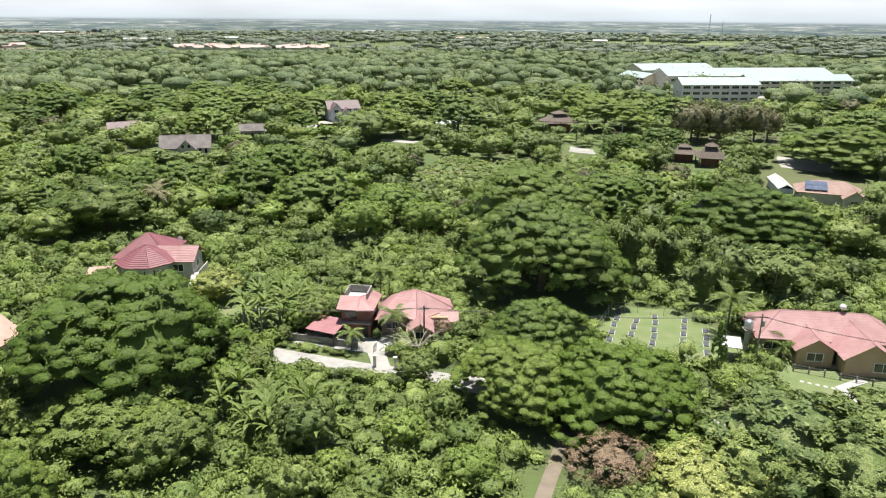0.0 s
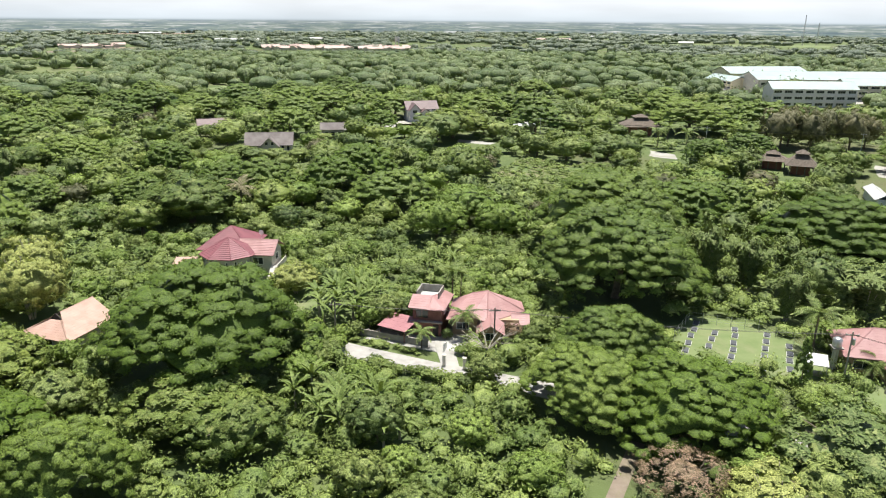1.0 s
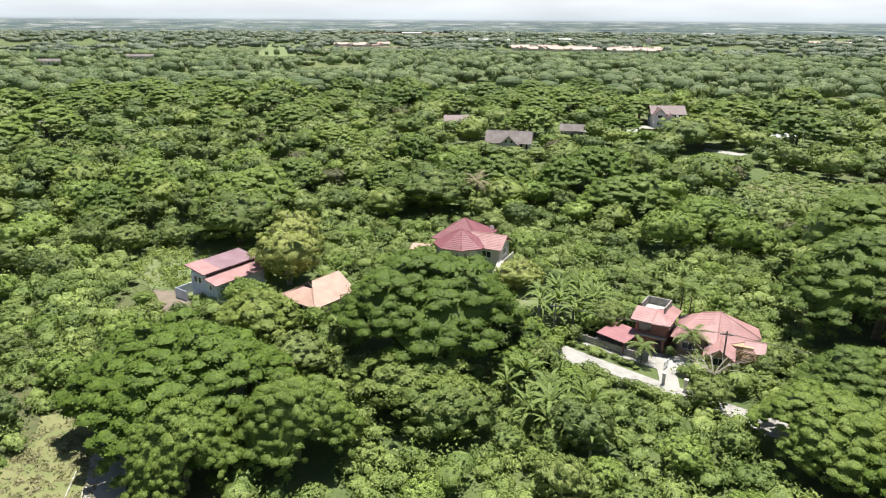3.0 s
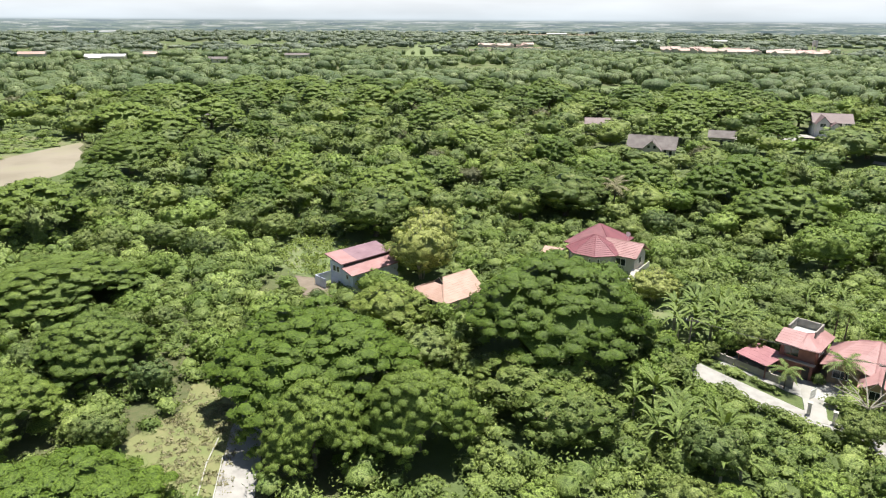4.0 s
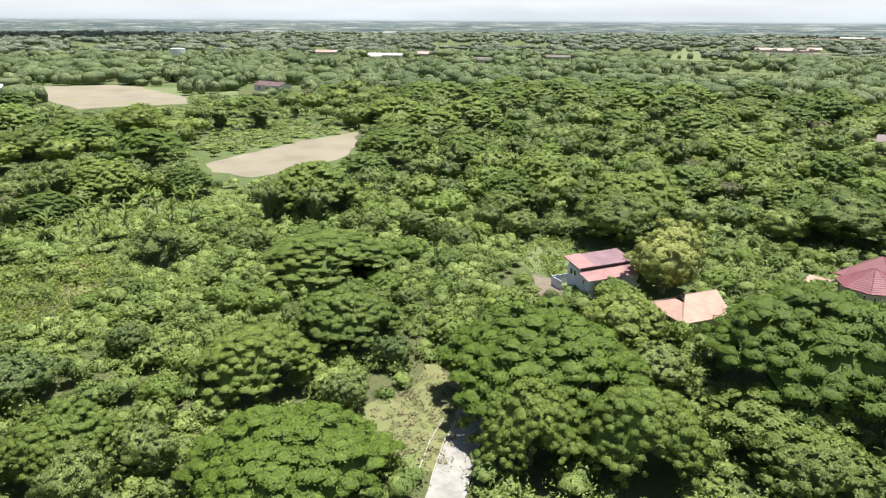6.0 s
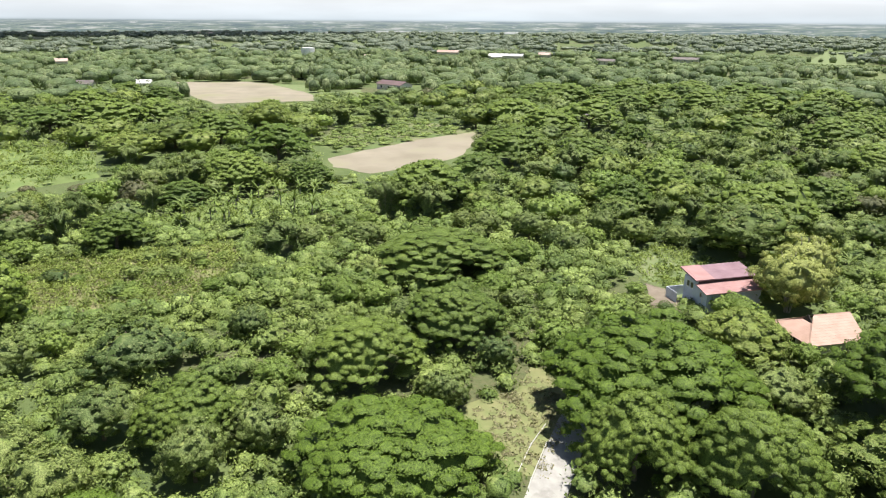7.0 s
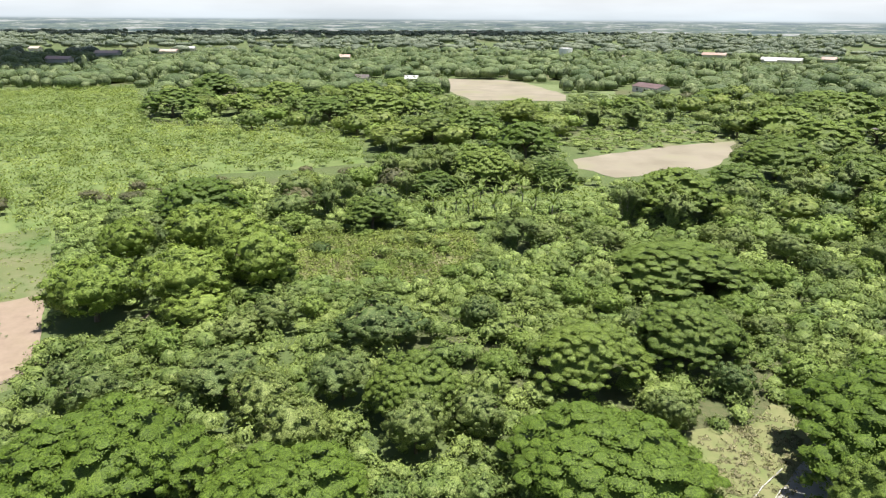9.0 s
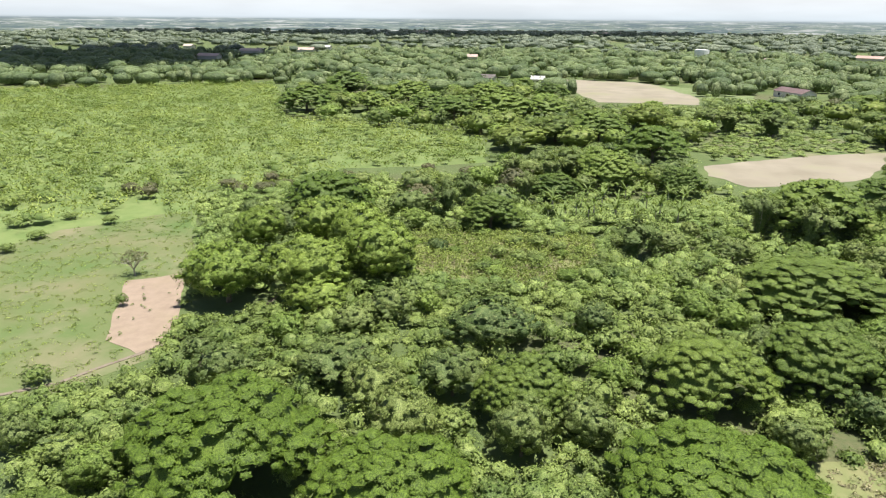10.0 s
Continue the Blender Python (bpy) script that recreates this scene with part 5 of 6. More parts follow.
    for x, y, w, d, turn, roof, wall in ((-487.1, 181.7, 25.4, 11.5, 20, BROWN_ROOF, LILAC_WALL), (-298.3, 210.3, 13, 6.4, 30, GREY_ROOF, GREY_WALL), (-678.7, 514.9, 20.8, 13, 40, GREY_ROOF, CREAM_WALL), (-676.8, 633, 29.4, 13.4, 35, GREY_ROOF, CREAM_WALL), (-560.3, 16.4, 16.4, 8.8, 75, WHITE_ROOF, CREAM_WALL), (-77.5, 290.5, 9.4, 6.0, 14, GREY_ROOF, GREY_WALL), (-132.9, 295.4, 10.1, 6.7, 25, BROWN_ROOF, CREAM_WALL), (-567.2, -18.2, 10.8, 7.6, 70, GREY_ROOF, CREAM_WALL)):
        b = thing("house", "low far-off house among trees", "house", x, y, 0, turn, "far houses")
        part("wall", gable_walls(w, d, 4.0, 6.0, "x"), wall, b)
        roofing("roof", gable_roof(w, d, 4.0, 6.1, 0.6, "x", courses=2), roof, b)
        for i in range(3):
            window(b, -w * 0.3 + i * w * 0.3, -d / 2, 1.2, 2.8, 1.6, panes=1)
        occupy(x, y, w * 0.6)


def school_block(x, y, turn, w, d, h, storeys, bays, wall, roof, rise=2.2, both=False):
    b = thing("school_building", f"long pale school block with {storeys} storeys and a metal roof", "school", x, y, 0, turn, "school blocks")
    part("wall", box(0, w, 0, d, -0.2, h), wall, b)
    roofing("roof", gable_roof(w, d, h, h + rise, 0.8, "x", w / 2, d / 2, 2), roof, b)
    part("gable", gable_walls(w - 0.1, d - 0.1, h, h + rise - 0.1, "x", w / 2, d / 2), wall, b)
    step = h / storeys
    for s in range(storeys):
        part("ledge", box(0, w, -0.5, 0, s * step + step - 0.35, s * step + step - 0.12), wall, b)
        for i in range(bays):
            cx = w * (i + 0.5) / bays
            window(b, cx, 0, s * step + 1.0, s * step + 2.5, w / bays * 0.72, panes=3)
    occupy(x + w / 2 * math.cos(radians(turn)), y + w / 2 * math.sin(radians(turn)), w * 0.4)


def school():
    school_block(153.8, 431.6, 3, 49.5, 14, 10.8, 3, 8, LILAC_WALL, MINT_ROOF, 3.6)
    school_block(213, 470, 5, 75, 15, 10.2, 3, 10, CREAM_WALL, MINT_ROOF, 3.4)
    school_block(174, 516, 6, 132, 30, 9.6, 2, 8, CREAM_WALL, MINT_ROOF, 4.5)
    school_block(173, 574, 12, 66, 30, 9.6, 2, 6, YELLOW_WALL, MINT_ROOF, 4.2)
    school_block(152.9, 569, -74, 34, 14, 6.6, 2, 6, YELLOW_WALL, MINT_ROOF, 3.0)


bungalow()
village_house()
octagon_house()
blue_house()
peach_house()
far_houses()
school()

# ---- trees that stand out, by kind: x, y, crown radius, height ----
for x, y, r, h in ((-48, 82.7, 14.2, 13.6), (64.4, 141.4, 15.5, 12)):
    plant("deep", x, y, r, h)
for x, y, r, h in ((16.9, 144.1, 16.4, 16), (14.5, 117.6, 14.7, 15), (-127.1, 51.5, 13.2, 8), (9.4, 87.3, 8.7, 9), (4.7, 76.8, 8.3, 8), (138, 229.7, 19.9, 13)):
    plant("rain", x, y, r, h)
for x, y, r, h in ((-218.2, 121.2, 13.3, 12), (-208.8, 46.9, 6.9, 7.5), (-203.5, 11.1, 7.8, 6), (-50.7, 52.8, 7.3, 9.5), (-58.3, 43.5, 6.3, 9), (-92.7, 24.2, 8.3, 8), (-98.5, 41, 8.4, 8), (77.7, 319.2, 18.7, 13), (-85.5, -0.4, 6.1, 7.5)):
    plant("rain", x, y, r, h)
for x, y, r, h in ((16.9, 72.9, 10.3, 8.5), (-67.6, 52.6, 13.4, 11.5), (-67.6, 18.9, 11, 8.5), (-70.1, -32.6, 10.9, 9.5), (-64.5, -13.5, 9, 8)):
    plant("bright", x, y, r, h)
for x, y, r, h in ((-44.7, 70, 8.4, 7), (-37.4, 65.1, 6.8, 7), (-82.2, 157.7, 13.1, 12), (-109.9, 115.3, 11.9, 12), (-75.4, 77.4, 7.4, 7.2), (-329.2, 58.1, 12.1, 13), (-316, 35.7, 13, 12), (-297, 17.1, 12.8, 11), (-275.6, 1, 11.6, 10), (-26.7, 294.4, 14.6, 13)):
    plant("mango", x, y, r, h)
for x, y, r, h in ((-119, -51.3, 8.0, 11.5), (-123.5, -37.1, 8.2, 11.5), (-132.6, -26.7, 8.6, 12), (-151.2, -41.6, 7.8, 12), (-141.6, -32.1, 7.6, 12.6), (-115.8, -34.1, 6.2, 6.4), (-146.7, -55.4, 6, 10.5)):
    plant("golden", x, y, r, h)
for x, y, r, h in ((49.6, 115.9, 7.2, 10), (-106, -4.7, 7.1, 7.5), (-92.7, -25, 6.2, 7), (-77.8, -14.3, 4.8, 8), (-77.9, -0.4, 4.1, 7), (-62.4, 69.9, 5.3, 6), (-8.6, 83.6, 3.0, 4.8), (-25.1, 101.6, 3.4, 5.5), (-21.5, 102.6, 2.7, 5)):
    plant("broad", x, y, r, h)
for x, y, r, h in ((32.8, 62.6, 10.7, 9), (37.7, 56.2, 9.1, 8.5), (26.7, 58.5, 6.6, 7), (45.8, 63.3, 9.1, 8)):
    plant("broad", x, y, r, h)
for x, y, r, h in ((-14, 162.7, 9.1, 10), (-21, 149.6, 8, 10), (-6.2, 152.1, 7.4, 9), (-27.7, 100.3, 2.9, 5), (21.7, 62.8, 4.6, 5)):
    plant("lime", x, y, r, h)
for x, y, r, h in ((32, 122.3, 5.7, 15), (39.1, 121.9, 5.7, 13), (41.8, 109.8, 4.1, 11), (24.9, 128, 5.2, 14), (47.2, 122.6, 5.2, 12), (-150.8, 23.9, 6.3, 9.5), (-328.4, 94.3, 10, 12), (-321.1, 110.5, 9, 12)):
    plant("bamboo", x, y, r, h)
plant("bamboo", 56.5, 113.5, 8.0, 10.5)
for x, y, r, h in ((-84.5, 98.6, 7.0, 11.0), (-89.5, 108.5, 6.0, 11.5), (21.7, 57.7, 6.8, 5.4), (-43.9, 114, 5.0, 6.0)):
    plant("yellow", x, y, r, h)
plant("dry", -4.4, 97.4, 1.9, 3.4, label="orange-brown bush beside a house wall")
for x, y, r, h in ((-1.8, 96.8, 2.0, 3.0), (-0.2, 99.5, 2.4, 3.4), (1.5, 102.5, 2.2, 3.2), (-14.9, 97.2, 1.0, 1.8)):
    plant("broad", x, y, r, h)
for x, y, r, h in ((-68.6, 83.6, 2.3, 4.0), (-72.4, 82.4, 2.2, 3.6), (-66.0, 86.6, 2.0, 3.6), (-80.6, 84.5, 2.0, 2.6), (-84.6, 82.6, 1.9, 2.2), (-88.5, 81.0, 2.0, 2.0), (-93.4, 79.2, 1.8, 1.9), (-97.4, 77.6, 2.0, 2.2), (-101.5, 79.6, 2.2, 2.6)):
    plant("broad" if r < 2.15 else "lime", x, y, r, h)
plant("dry", 13.1, 61.7, 5.8, 5)
for x, y, r, h in ((104, 282, 9, 17), (114, 279, 8, 16), (122, 286, 9, 17), (131, 283, 8, 16), (139, 288, 7, 14), (110, 290, 8, 18)):
    plant("grey", x, y, r, h)
plant("broad", -31.5, 282, 12.5, 13, "_mid", label="large dark round broadleaf tree beside a yard")
plant("bright", -60.3, 311.8, 8.5, 8, "_mid")
for x, y, r, h in ((-67, 287, 6.0, 8.5), (-53, 285, 5.0, 6.0), (-47, 292, 5.0, 6.0), (-58, 281, 6, 7)):
    plant("lime" if h < 7 else "mango", x, y, r, h, "_mid")

# bushes and saplings that crowd the near side of the village road, and those over its bend
for i in range(30):
    k = i / 29
    x, y = -33 + 26 * k + random.uniform(-0.5, 0.5), 88.4 - 6.6 * k + random.uniform(-0.6, 0.4)
    plant(random.choice(("shrub", "shrub", "lime")), x, y, random.uniform(0.8, 1.7), random.uniform(0.8, 2.0))
for x, y, r, h in ((-27.5, 104.4, 2.2, 4.6), (-24.4, 103.4, 2.0, 4.2), (-29.5, 97.2, 1.6, 2.6), (-31.6, 88.4, 2.0, 3.2), (-34.6, 89.6, 2.3, 3.8), (-38.0, 90.4, 2.4, 4.2), (-41.5, 91.6, 2.6, 4.4), (-32.5, 86.2, 2.2, 3.0), (-24.5, 86.6, 1.5, 2.0), (-11.2, 82.0, 1.5, 2.0)):
    plant("broad", x, y, r, h)

for x, y, r, h in ((-33.7, 92.7, 2.2, 3.4), (-31.2, 91.7, 1.9, 2.8), (-35.4, 93.3, 2.6, 4.4), (-34.2, 87.5, 2.6, 4.0), (-31.3, 96.1, 1.7, 2.4), (-87.8, 89.0, 2.4, 4.2), (-87.9, 86.8, 2.2, 3.6), (-84.3, 88.2, 2.6, 4.4)):
    plant("lime", x, y, r, h)
for i in range(16):
    k = i / 15
    plant("shrub", -33.5 + 15 * k + random.uniform(-0.4, 0.4), 96.3 - 4.6 * k + random.uniform(-0.4, 0.4), random.uniform(0.5, 0.9), random.uniform(0.5, 1.0))

for x, y, r, h in ((-72.0, 282, 4.0, 3.2), (-79.0, 283, 4.0, 3.0), (-123.0, 280, 6.0, 6.0), (-130.5, 284, 5.5, 5.5), (-85.0, 235, 5.5, 5.2), (-93.5, 237, 5.0, 4.4), (-77.5, 238, 5.0, 4.6), (-100.0, 241, 5.0, 5.0), (52.0, 299, 4.5, 4.5), (44.0, 303, 5.0, 6.0), (-284.5, 204.5, 5.0, 4.6), (-290.5, 197.0, 5.0, 4.8), (-280.0, 211.0, 5.0, 5.0)):
    plant("broad", x, y, r, h, "_mid")

EYE_X, EYE_Y = -8.0, -3.5


def spot(r0, r1, a0=-37.0, a1=131.0):
    """A random place on the ground, r0 to r1 from the hover point, over the angles of the pan."""
    r = math.sqrt(random.uniform(r0 * r0, r1 * r1))
    a = radians(random.uniform(a0, a1))
    return EYE_X - r * math.sin(a), EYE_Y + r * math.cos(a)


SEEN = [LAWN, GATE_YARD, NEAR_FIELD, FAR_FIELD, PLOT, MEADOW, SCRUB, BANANA_GROVE, BEHIND_FIELD, CLEARING, HOUSE_GRASS, SCHOOL_YARD, SCHOOL_YARD_WEST, FAR_YARD, NIPA_YARD, POND_YARD, CAR_YARD, SOLAR_DRIVE, SOLAR_GRASS, MID_GREEN]
SEEN_TREES = [(x, y, r * 0.8) for cell in TAKEN.values() for x, y, r in cell if r > 4]


def hides(x, y, r, h):
    """Whether a tree there would stand before something that lies open to the view."""
    dx, dy = x - EYE_X, y - EYE_Y
    d = math.hypot(dx, dy)
    for side in (-0.8, 0, 0.8):
        for part_h in (0.1, 0.2, 0.32, 0.43, 0.5, 0.6, 0.7, 0.8, 0.9):
            k = 1 + part_h * h / (48 - part_h * h)
            px, py = EYE_X + dx * k - dy / d * side * r, EYE_Y + dy * k + dx / d * side * r
            if any(inside(px, py, ring) for ring in SEEN) or near_line(px, py, MAIN_ROAD[2:6], 2.5):
                return True
            if part_h not in (0.2, 0.5, 0.8):
                continue
            for level in (0, 5):
                k = (48.2 - level) / (48.2 - part_h * h)
                hx, hy = EYE_X + dx * k - dy / d * side * r, EYE_Y + dy * k + dx / d * side * r
                if any((hx - a) ** 2 + (hy - b) ** 2 < (q * 0.8) ** 2 for a, b, q in HOUSES):
                    return True
            if side == 0 and part_h > 0.4 and any((px - a) ** 2 + (py - b) ** 2 < q * q for a, b, q in SEEN_TREES):
                return True
    return False


# far things that lie open to the view: x, y, half width, the height down to which they show
OPEN_FAR = [(-277, 1135, 125, 1.0), (-640, 1110, 70, 0.5), (388, 1583, 22, 2), (565, 941, 26, 2), (-818, 464, 26, 1), (-935, 437, 20, 1), (-643, 486, 9, 1), (-677, 633, 14, 1), (-830, 530, 12, 0.5), (-506, 189, 14, 0.5), (-816, -347, 15, 0), (-950, -345, 18, 1), (-997, -285, 18, 1), (-1090, -278, 9, 1), (-1075, -487, 12, 1), (-591, 20, 9, 0.5), (-1088, 274, 10, 1), (-601, -6, 5, 0.5), (-866, -47, 9, 1), (-575, 775, 40, 0.5), (-407, 625, 32, 0.5), (-200, 500, 16, 0.3), (-1050, 2045, 150, 0.5), (470, 1560, 170, 0.5), (-815, 1125, 34, 0.5), (-476, 151, 12, 0.3)]
OPEN_FAR = [(math.atan2(-(x + 8), y + 3.5), (w + 4) / math.hypot(x + 8, y + 3.5), math.hypot(x + 8, y + 3.5), low) for x, y, w, low in OPEN_FAR]


def headroom(x, y):
    """How high a crown may stand at x, y before it covers an open thing behind it."""
    a, r = math.atan2(-(x + 8), y + 3.5), math.hypot(x + 8, y + 3.5)
    most = 99.0
    for az, half, dist, low in OPEN_FAR:
        if abs(a - az) < half and dist * 0.55 < r < dist + 8:
            most = min(most, 48.2 - (48.2 - low) * min(r / dist, 0.999))
    return most


def woodland(r0, r1, tries, kinds, gap, far, arc=(-37.0, 131.0)):
    counts = {}
    for _ in range(tries):
        x, y = spot(r0, r1, *arc)
        kind, lo, hi, lo_h, hi_h, most = random.choices(kinds, [k[6] for k in kinds])[0][:6]
        if counts.get(kind, 0) >= most:
            continue
        s = random.random()
        r, h = lo + (hi - lo) * s, lo_h + (hi_h - lo_h) * min(1, max(0, s + random.uniform(-0.2, 0.2)))
        if zone(x, y) != "wood" or zone(x + r * 0.7, y) == "bare" or zone(x - r * 0.7, y) == "bare" or zone(x, y - r) == "bare" or not free_spot(x, y, r, gap) or hides(x, y, r, h) or (r1 > 400 and headroom(x, y) < h):
            continue
        plant(kind, x, y, r, h, far)
        counts[kind] = counts.get(kind, 0) + 1
    return counts


BUSHY = [("broad", 2.4, 4.6, 3.4, 6.4, 24, 2.4), ("lime", 2.0, 4.2, 3.0, 5.5, 34, 3), ("shrub", 1.8, 3.6, 2.2, 4.4, 90, 7)]
woodland(52, 165, 5000, BUSHY, 0.80, "", (-37, 42))
LEAFY = [("broad", 2.6, 5.2, 3.8, 7.2, 40, 4), ("rain", 5.5, 8.5, 6, 8.5, 12, 1.2), ("lime", 2.2, 4.2, 3.4, 5.5, 22, 2), ("shrub", 1.8, 3.4, 2.2, 4.2, 95, 7)]
woodland(52, 165, 5000, LEAFY, 0.80, "", (42, 131))
MIDDLE = [("broad", 3, 7, 5, 9.5, 124, 5), ("rain", 8, 14, 8.5, 12.5, 42, 1.6), ("mango", 4, 8.5, 6, 10.5, 90, 3), ("bamboo", 3.5, 6, 8, 13, 50, 2), ("lime", 3, 6.5, 5, 8.5, 70, 2.6), ("deep", 8, 13, 9, 12, 22, 0.8), ("grey", 4, 6, 5, 8, 18, 0.6)]
woodland(165, 285, 9000, MIDDLE, 0.66, "_mid")
OUTER = [("broad", 4.5, 9, 6.5, 10, 100, 4), ("rain", 10, 16, 9, 13, 80, 2.6), ("mango", 5, 10, 7, 11, 130, 4), ("bamboo", 5, 7, 8, 13, 40, 1.4), ("lime", 5, 8, 7, 9, 34, 1.2), ("grey", 5, 8, 6, 9, 10, 0.3)]
woodland(285, 470, 9000, OUTER, 0.64, "_far")


# ---- far woods, undergrowth and grass, too many to count ----
def under_tree(x, y, tight):
    """Whether a tall crown closes over the place."""
    i, j = int(x // CELL), int(y // CELL)
    for a in range(i - 1, i + 2):
        for b in range(j - 1, j + 2):
            for px, py, pr in TAKEN.get((a, b), ()):
                if pr > 4 and (px - x) ** 2 + (py - y) ** 2 < (tight * pr) ** 2:
                    return True
    return False


def lumps(count, r0, r1, size, high, leaf, k, mat, name, label, want, keep=1.0, patch=None, arc=(-37.0, 131.0)):
    rng = np.random.default_rng(int(r0 * 7 + count))
    p, rad, tops = [], [], []
    for _ in range(count):
        if patch:
            x, y = random.uniform(min(q[0] for q in patch), max(q[0] for q in patch)), random.uniform(min(q[1] for q in patch), max(q[1] for q in patch))
            if not inside(x, y, patch):
                continue
        else:
            x, y = spot(r0, r1, *arc)
        if zone(x, y, 0.85) not in want or (keep < 1 and noise.noise(Vector((x * 0.004, y * 0.004, 5))) * 0.5 + 0.5 > keep):
            continue
        if name == "undergrowth" and under_tree(x, y, 0.9 if r1 < 130 else 0.65):
            continue
        s = random.uniform(*size)
        z = random.uniform(*high)
        if r0 > 200 and not patch:
            room = headroom(x, y)
            if room < 2.0 or (name == "undergrowth" and hides(x, y, s, z)):
                continue
            if room < z:
                s, z = s * max(0.4, room / z), room
        p.append((x, y, z * 0.45)), rad.append((s, s, z * 0.55))
    p, rad = np.array(p), np.array(rad)
    sets = []
    if "woods" in name:
        # the closed mass of each far crown
        for_rows, b = [], np.linspace(0, 2 * np.pi, 7, endpoint=False)[None, :] + rng.uniform(0, 6, (len(p), 1))
        for lift, wide in ((0.95, 0.0), (0.66, 0.68), (-0.1, 0.95), (-0.8, 0.8)):
            w = 0.74 * wide * rng.uniform(0.8, 1.15, b.shape)
            for_rows.append(p[:, None, :] + np.stack([w * np.cos(b), w * np.sin(b), np.full(b.shape, 0.74 * lift)], 2) * rad[:, None, :])
        mass = np.stack(for_rows, 1)
        tri = core_grid(mass[0])[1]
        tris = (tri[None] + (np.arange(len(p)) * 28)[:, None, None]).reshape(-1, 3)
        sets.append((mass.reshape(-1, 3), tris, unit(((mass - p[:, None, None, :]) / rad[:, None, None, :] ** 1.4).reshape(-1, 3))))
    elif name == "undergrowth" or mat == LEAF["shrub"]:
        sets.append(puff_mass(p, rad, rng, None, 0.66, 5))
    me = leafy_mesh(name, mat, sets + [puff_leaves(p, rad, k, leaf, leaf * 0.62, rng, 0.15 if r0 > 450 else 0.35, 0.95, loose=0.5, deep=0.55)])
    ob = new(name, me)
    return tagged(ob, label, "woods" if "wood" in name else "undergrowth", kind="stuff")


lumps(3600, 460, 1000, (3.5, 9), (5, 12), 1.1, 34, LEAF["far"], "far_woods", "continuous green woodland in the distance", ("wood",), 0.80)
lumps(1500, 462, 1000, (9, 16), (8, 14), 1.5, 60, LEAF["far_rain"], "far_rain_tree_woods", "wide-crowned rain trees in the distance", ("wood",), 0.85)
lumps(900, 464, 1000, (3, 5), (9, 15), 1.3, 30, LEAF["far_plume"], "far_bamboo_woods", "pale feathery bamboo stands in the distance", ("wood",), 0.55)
lumps(6800, 1000, 2460, (6, 20), (5, 14), 3.0, 20, LEAF["faraway"], "distant_woods", "hazy green woods towards the horizon", ("wood",), 0.66)
lumps(900, 45, 150, (1.6, 3.0), (2.6, 4.6), 0.40, 120, LEAF["shrub"], "undergrowth", "tall leafy bushes crowding between trees", ("wood",))
lumps(4300, 46, 125, (1.0, 2.2), (0.8, 2.4), 0.40, 64, LEAF["shrub"], "undergrowth", "dense light green bushes in the foreground", ("wood",))
lumps(3900, 125, 215, (1.2, 2.7), (1.0, 3.4), 0.5, 36, LEAF["thicket"], "undergrowth", "dense dark green undergrowth between trees", ("wood",), arc=(-37, 52))
lumps(3900, 118, 215, (1.2, 3.0), (1.0, 3.8), 0.5, 36, LEAF["lush"], "undergrowth", "lush light green thicket of bushes and saplings", ("wood",), arc=(52, 131))
lumps(9000, 215, 480, (2.0, 4.2), (1.8, 5.0), 0.75, 26, LEAF["thicket"], "undergrowth", "green bushes between the farther trees", ("wood",))
lumps(9000, 121, 560, (1.2, 6.0), (0.6, 4.6), 0.75, 28, LEAF["meadow"], "meadow_scrub", "bright yellow-green scrub over an open meadow", ("low",), 1.0, MEADOW_SCRUB)
lumps(1300, 131, 560, (1.2, 4.2), (1.2, 4.6), 0.7, 34, LEAF["shrub"], "meadow_scrub", "scattered darker bushes in a meadow", ("low",), 1.0, MEADOW_SCRUB)
lumps(800, 122, 200, (0.6, 2.4), (0.5, 2.6), 0.42, 44, LEAF["meadow"], "scrub", "low bright green scrub in dry grass", ("low",), 1.0, SCRUB)
lumps(700, 123, 200, (0.6, 1.5), (0.3, 0.9), 0.42, 22, LEAF["straw"], "dry_grass", "tufts of dry straw-coloured grass", ("low",), 1.0, SCRUB)
lumps(650, 124, 200, (0.8, 2.0), (0.5, 1.6), 0.5, 22, LEAF["meadow"], "scrub", "low green plants in a banana grove", ("low",), 1.0, BANANA_GROVE)
lumps(700, 125, 200, (1.0, 3.0), (0.8, 2.0), 0.7, 20, LEAF["shrub"], "scrub", "low green scrub behind a field", ("low",), 1.0, BEHIND_FIELD)
lumps(1500, 126, 200, (0.3, 1.1), (0.08, 0.45), 0.26, 18, LEAF["meadow"], "scrub", "low green tufts in open grassland", ("low",), 1.0, OPEN_GRASS)
lumps(260, 127, 200, (0.6, 1.6), (0.5, 1.4), 0.5, 24, LEAF["meadow"], "scrub", "low green plants behind a house", ("low",), 1.0, SOLAR_GRASS)
lumps(420, 128, 200, (0.4, 0.9), (0.15, 0.4), 0.3, 18, LEAF["straw"], "dry_grass", "dry grass tufts in a clearing", ("bare",), 1.0, CLEARING)
lumps(500, 129, 200, (0.5, 1.8), (0.3, 1.6), 0.42, 24, LEAF["shrub"], "scrub", "low plants in a grassy gap", ("low",), 1.0, MID_GREEN)

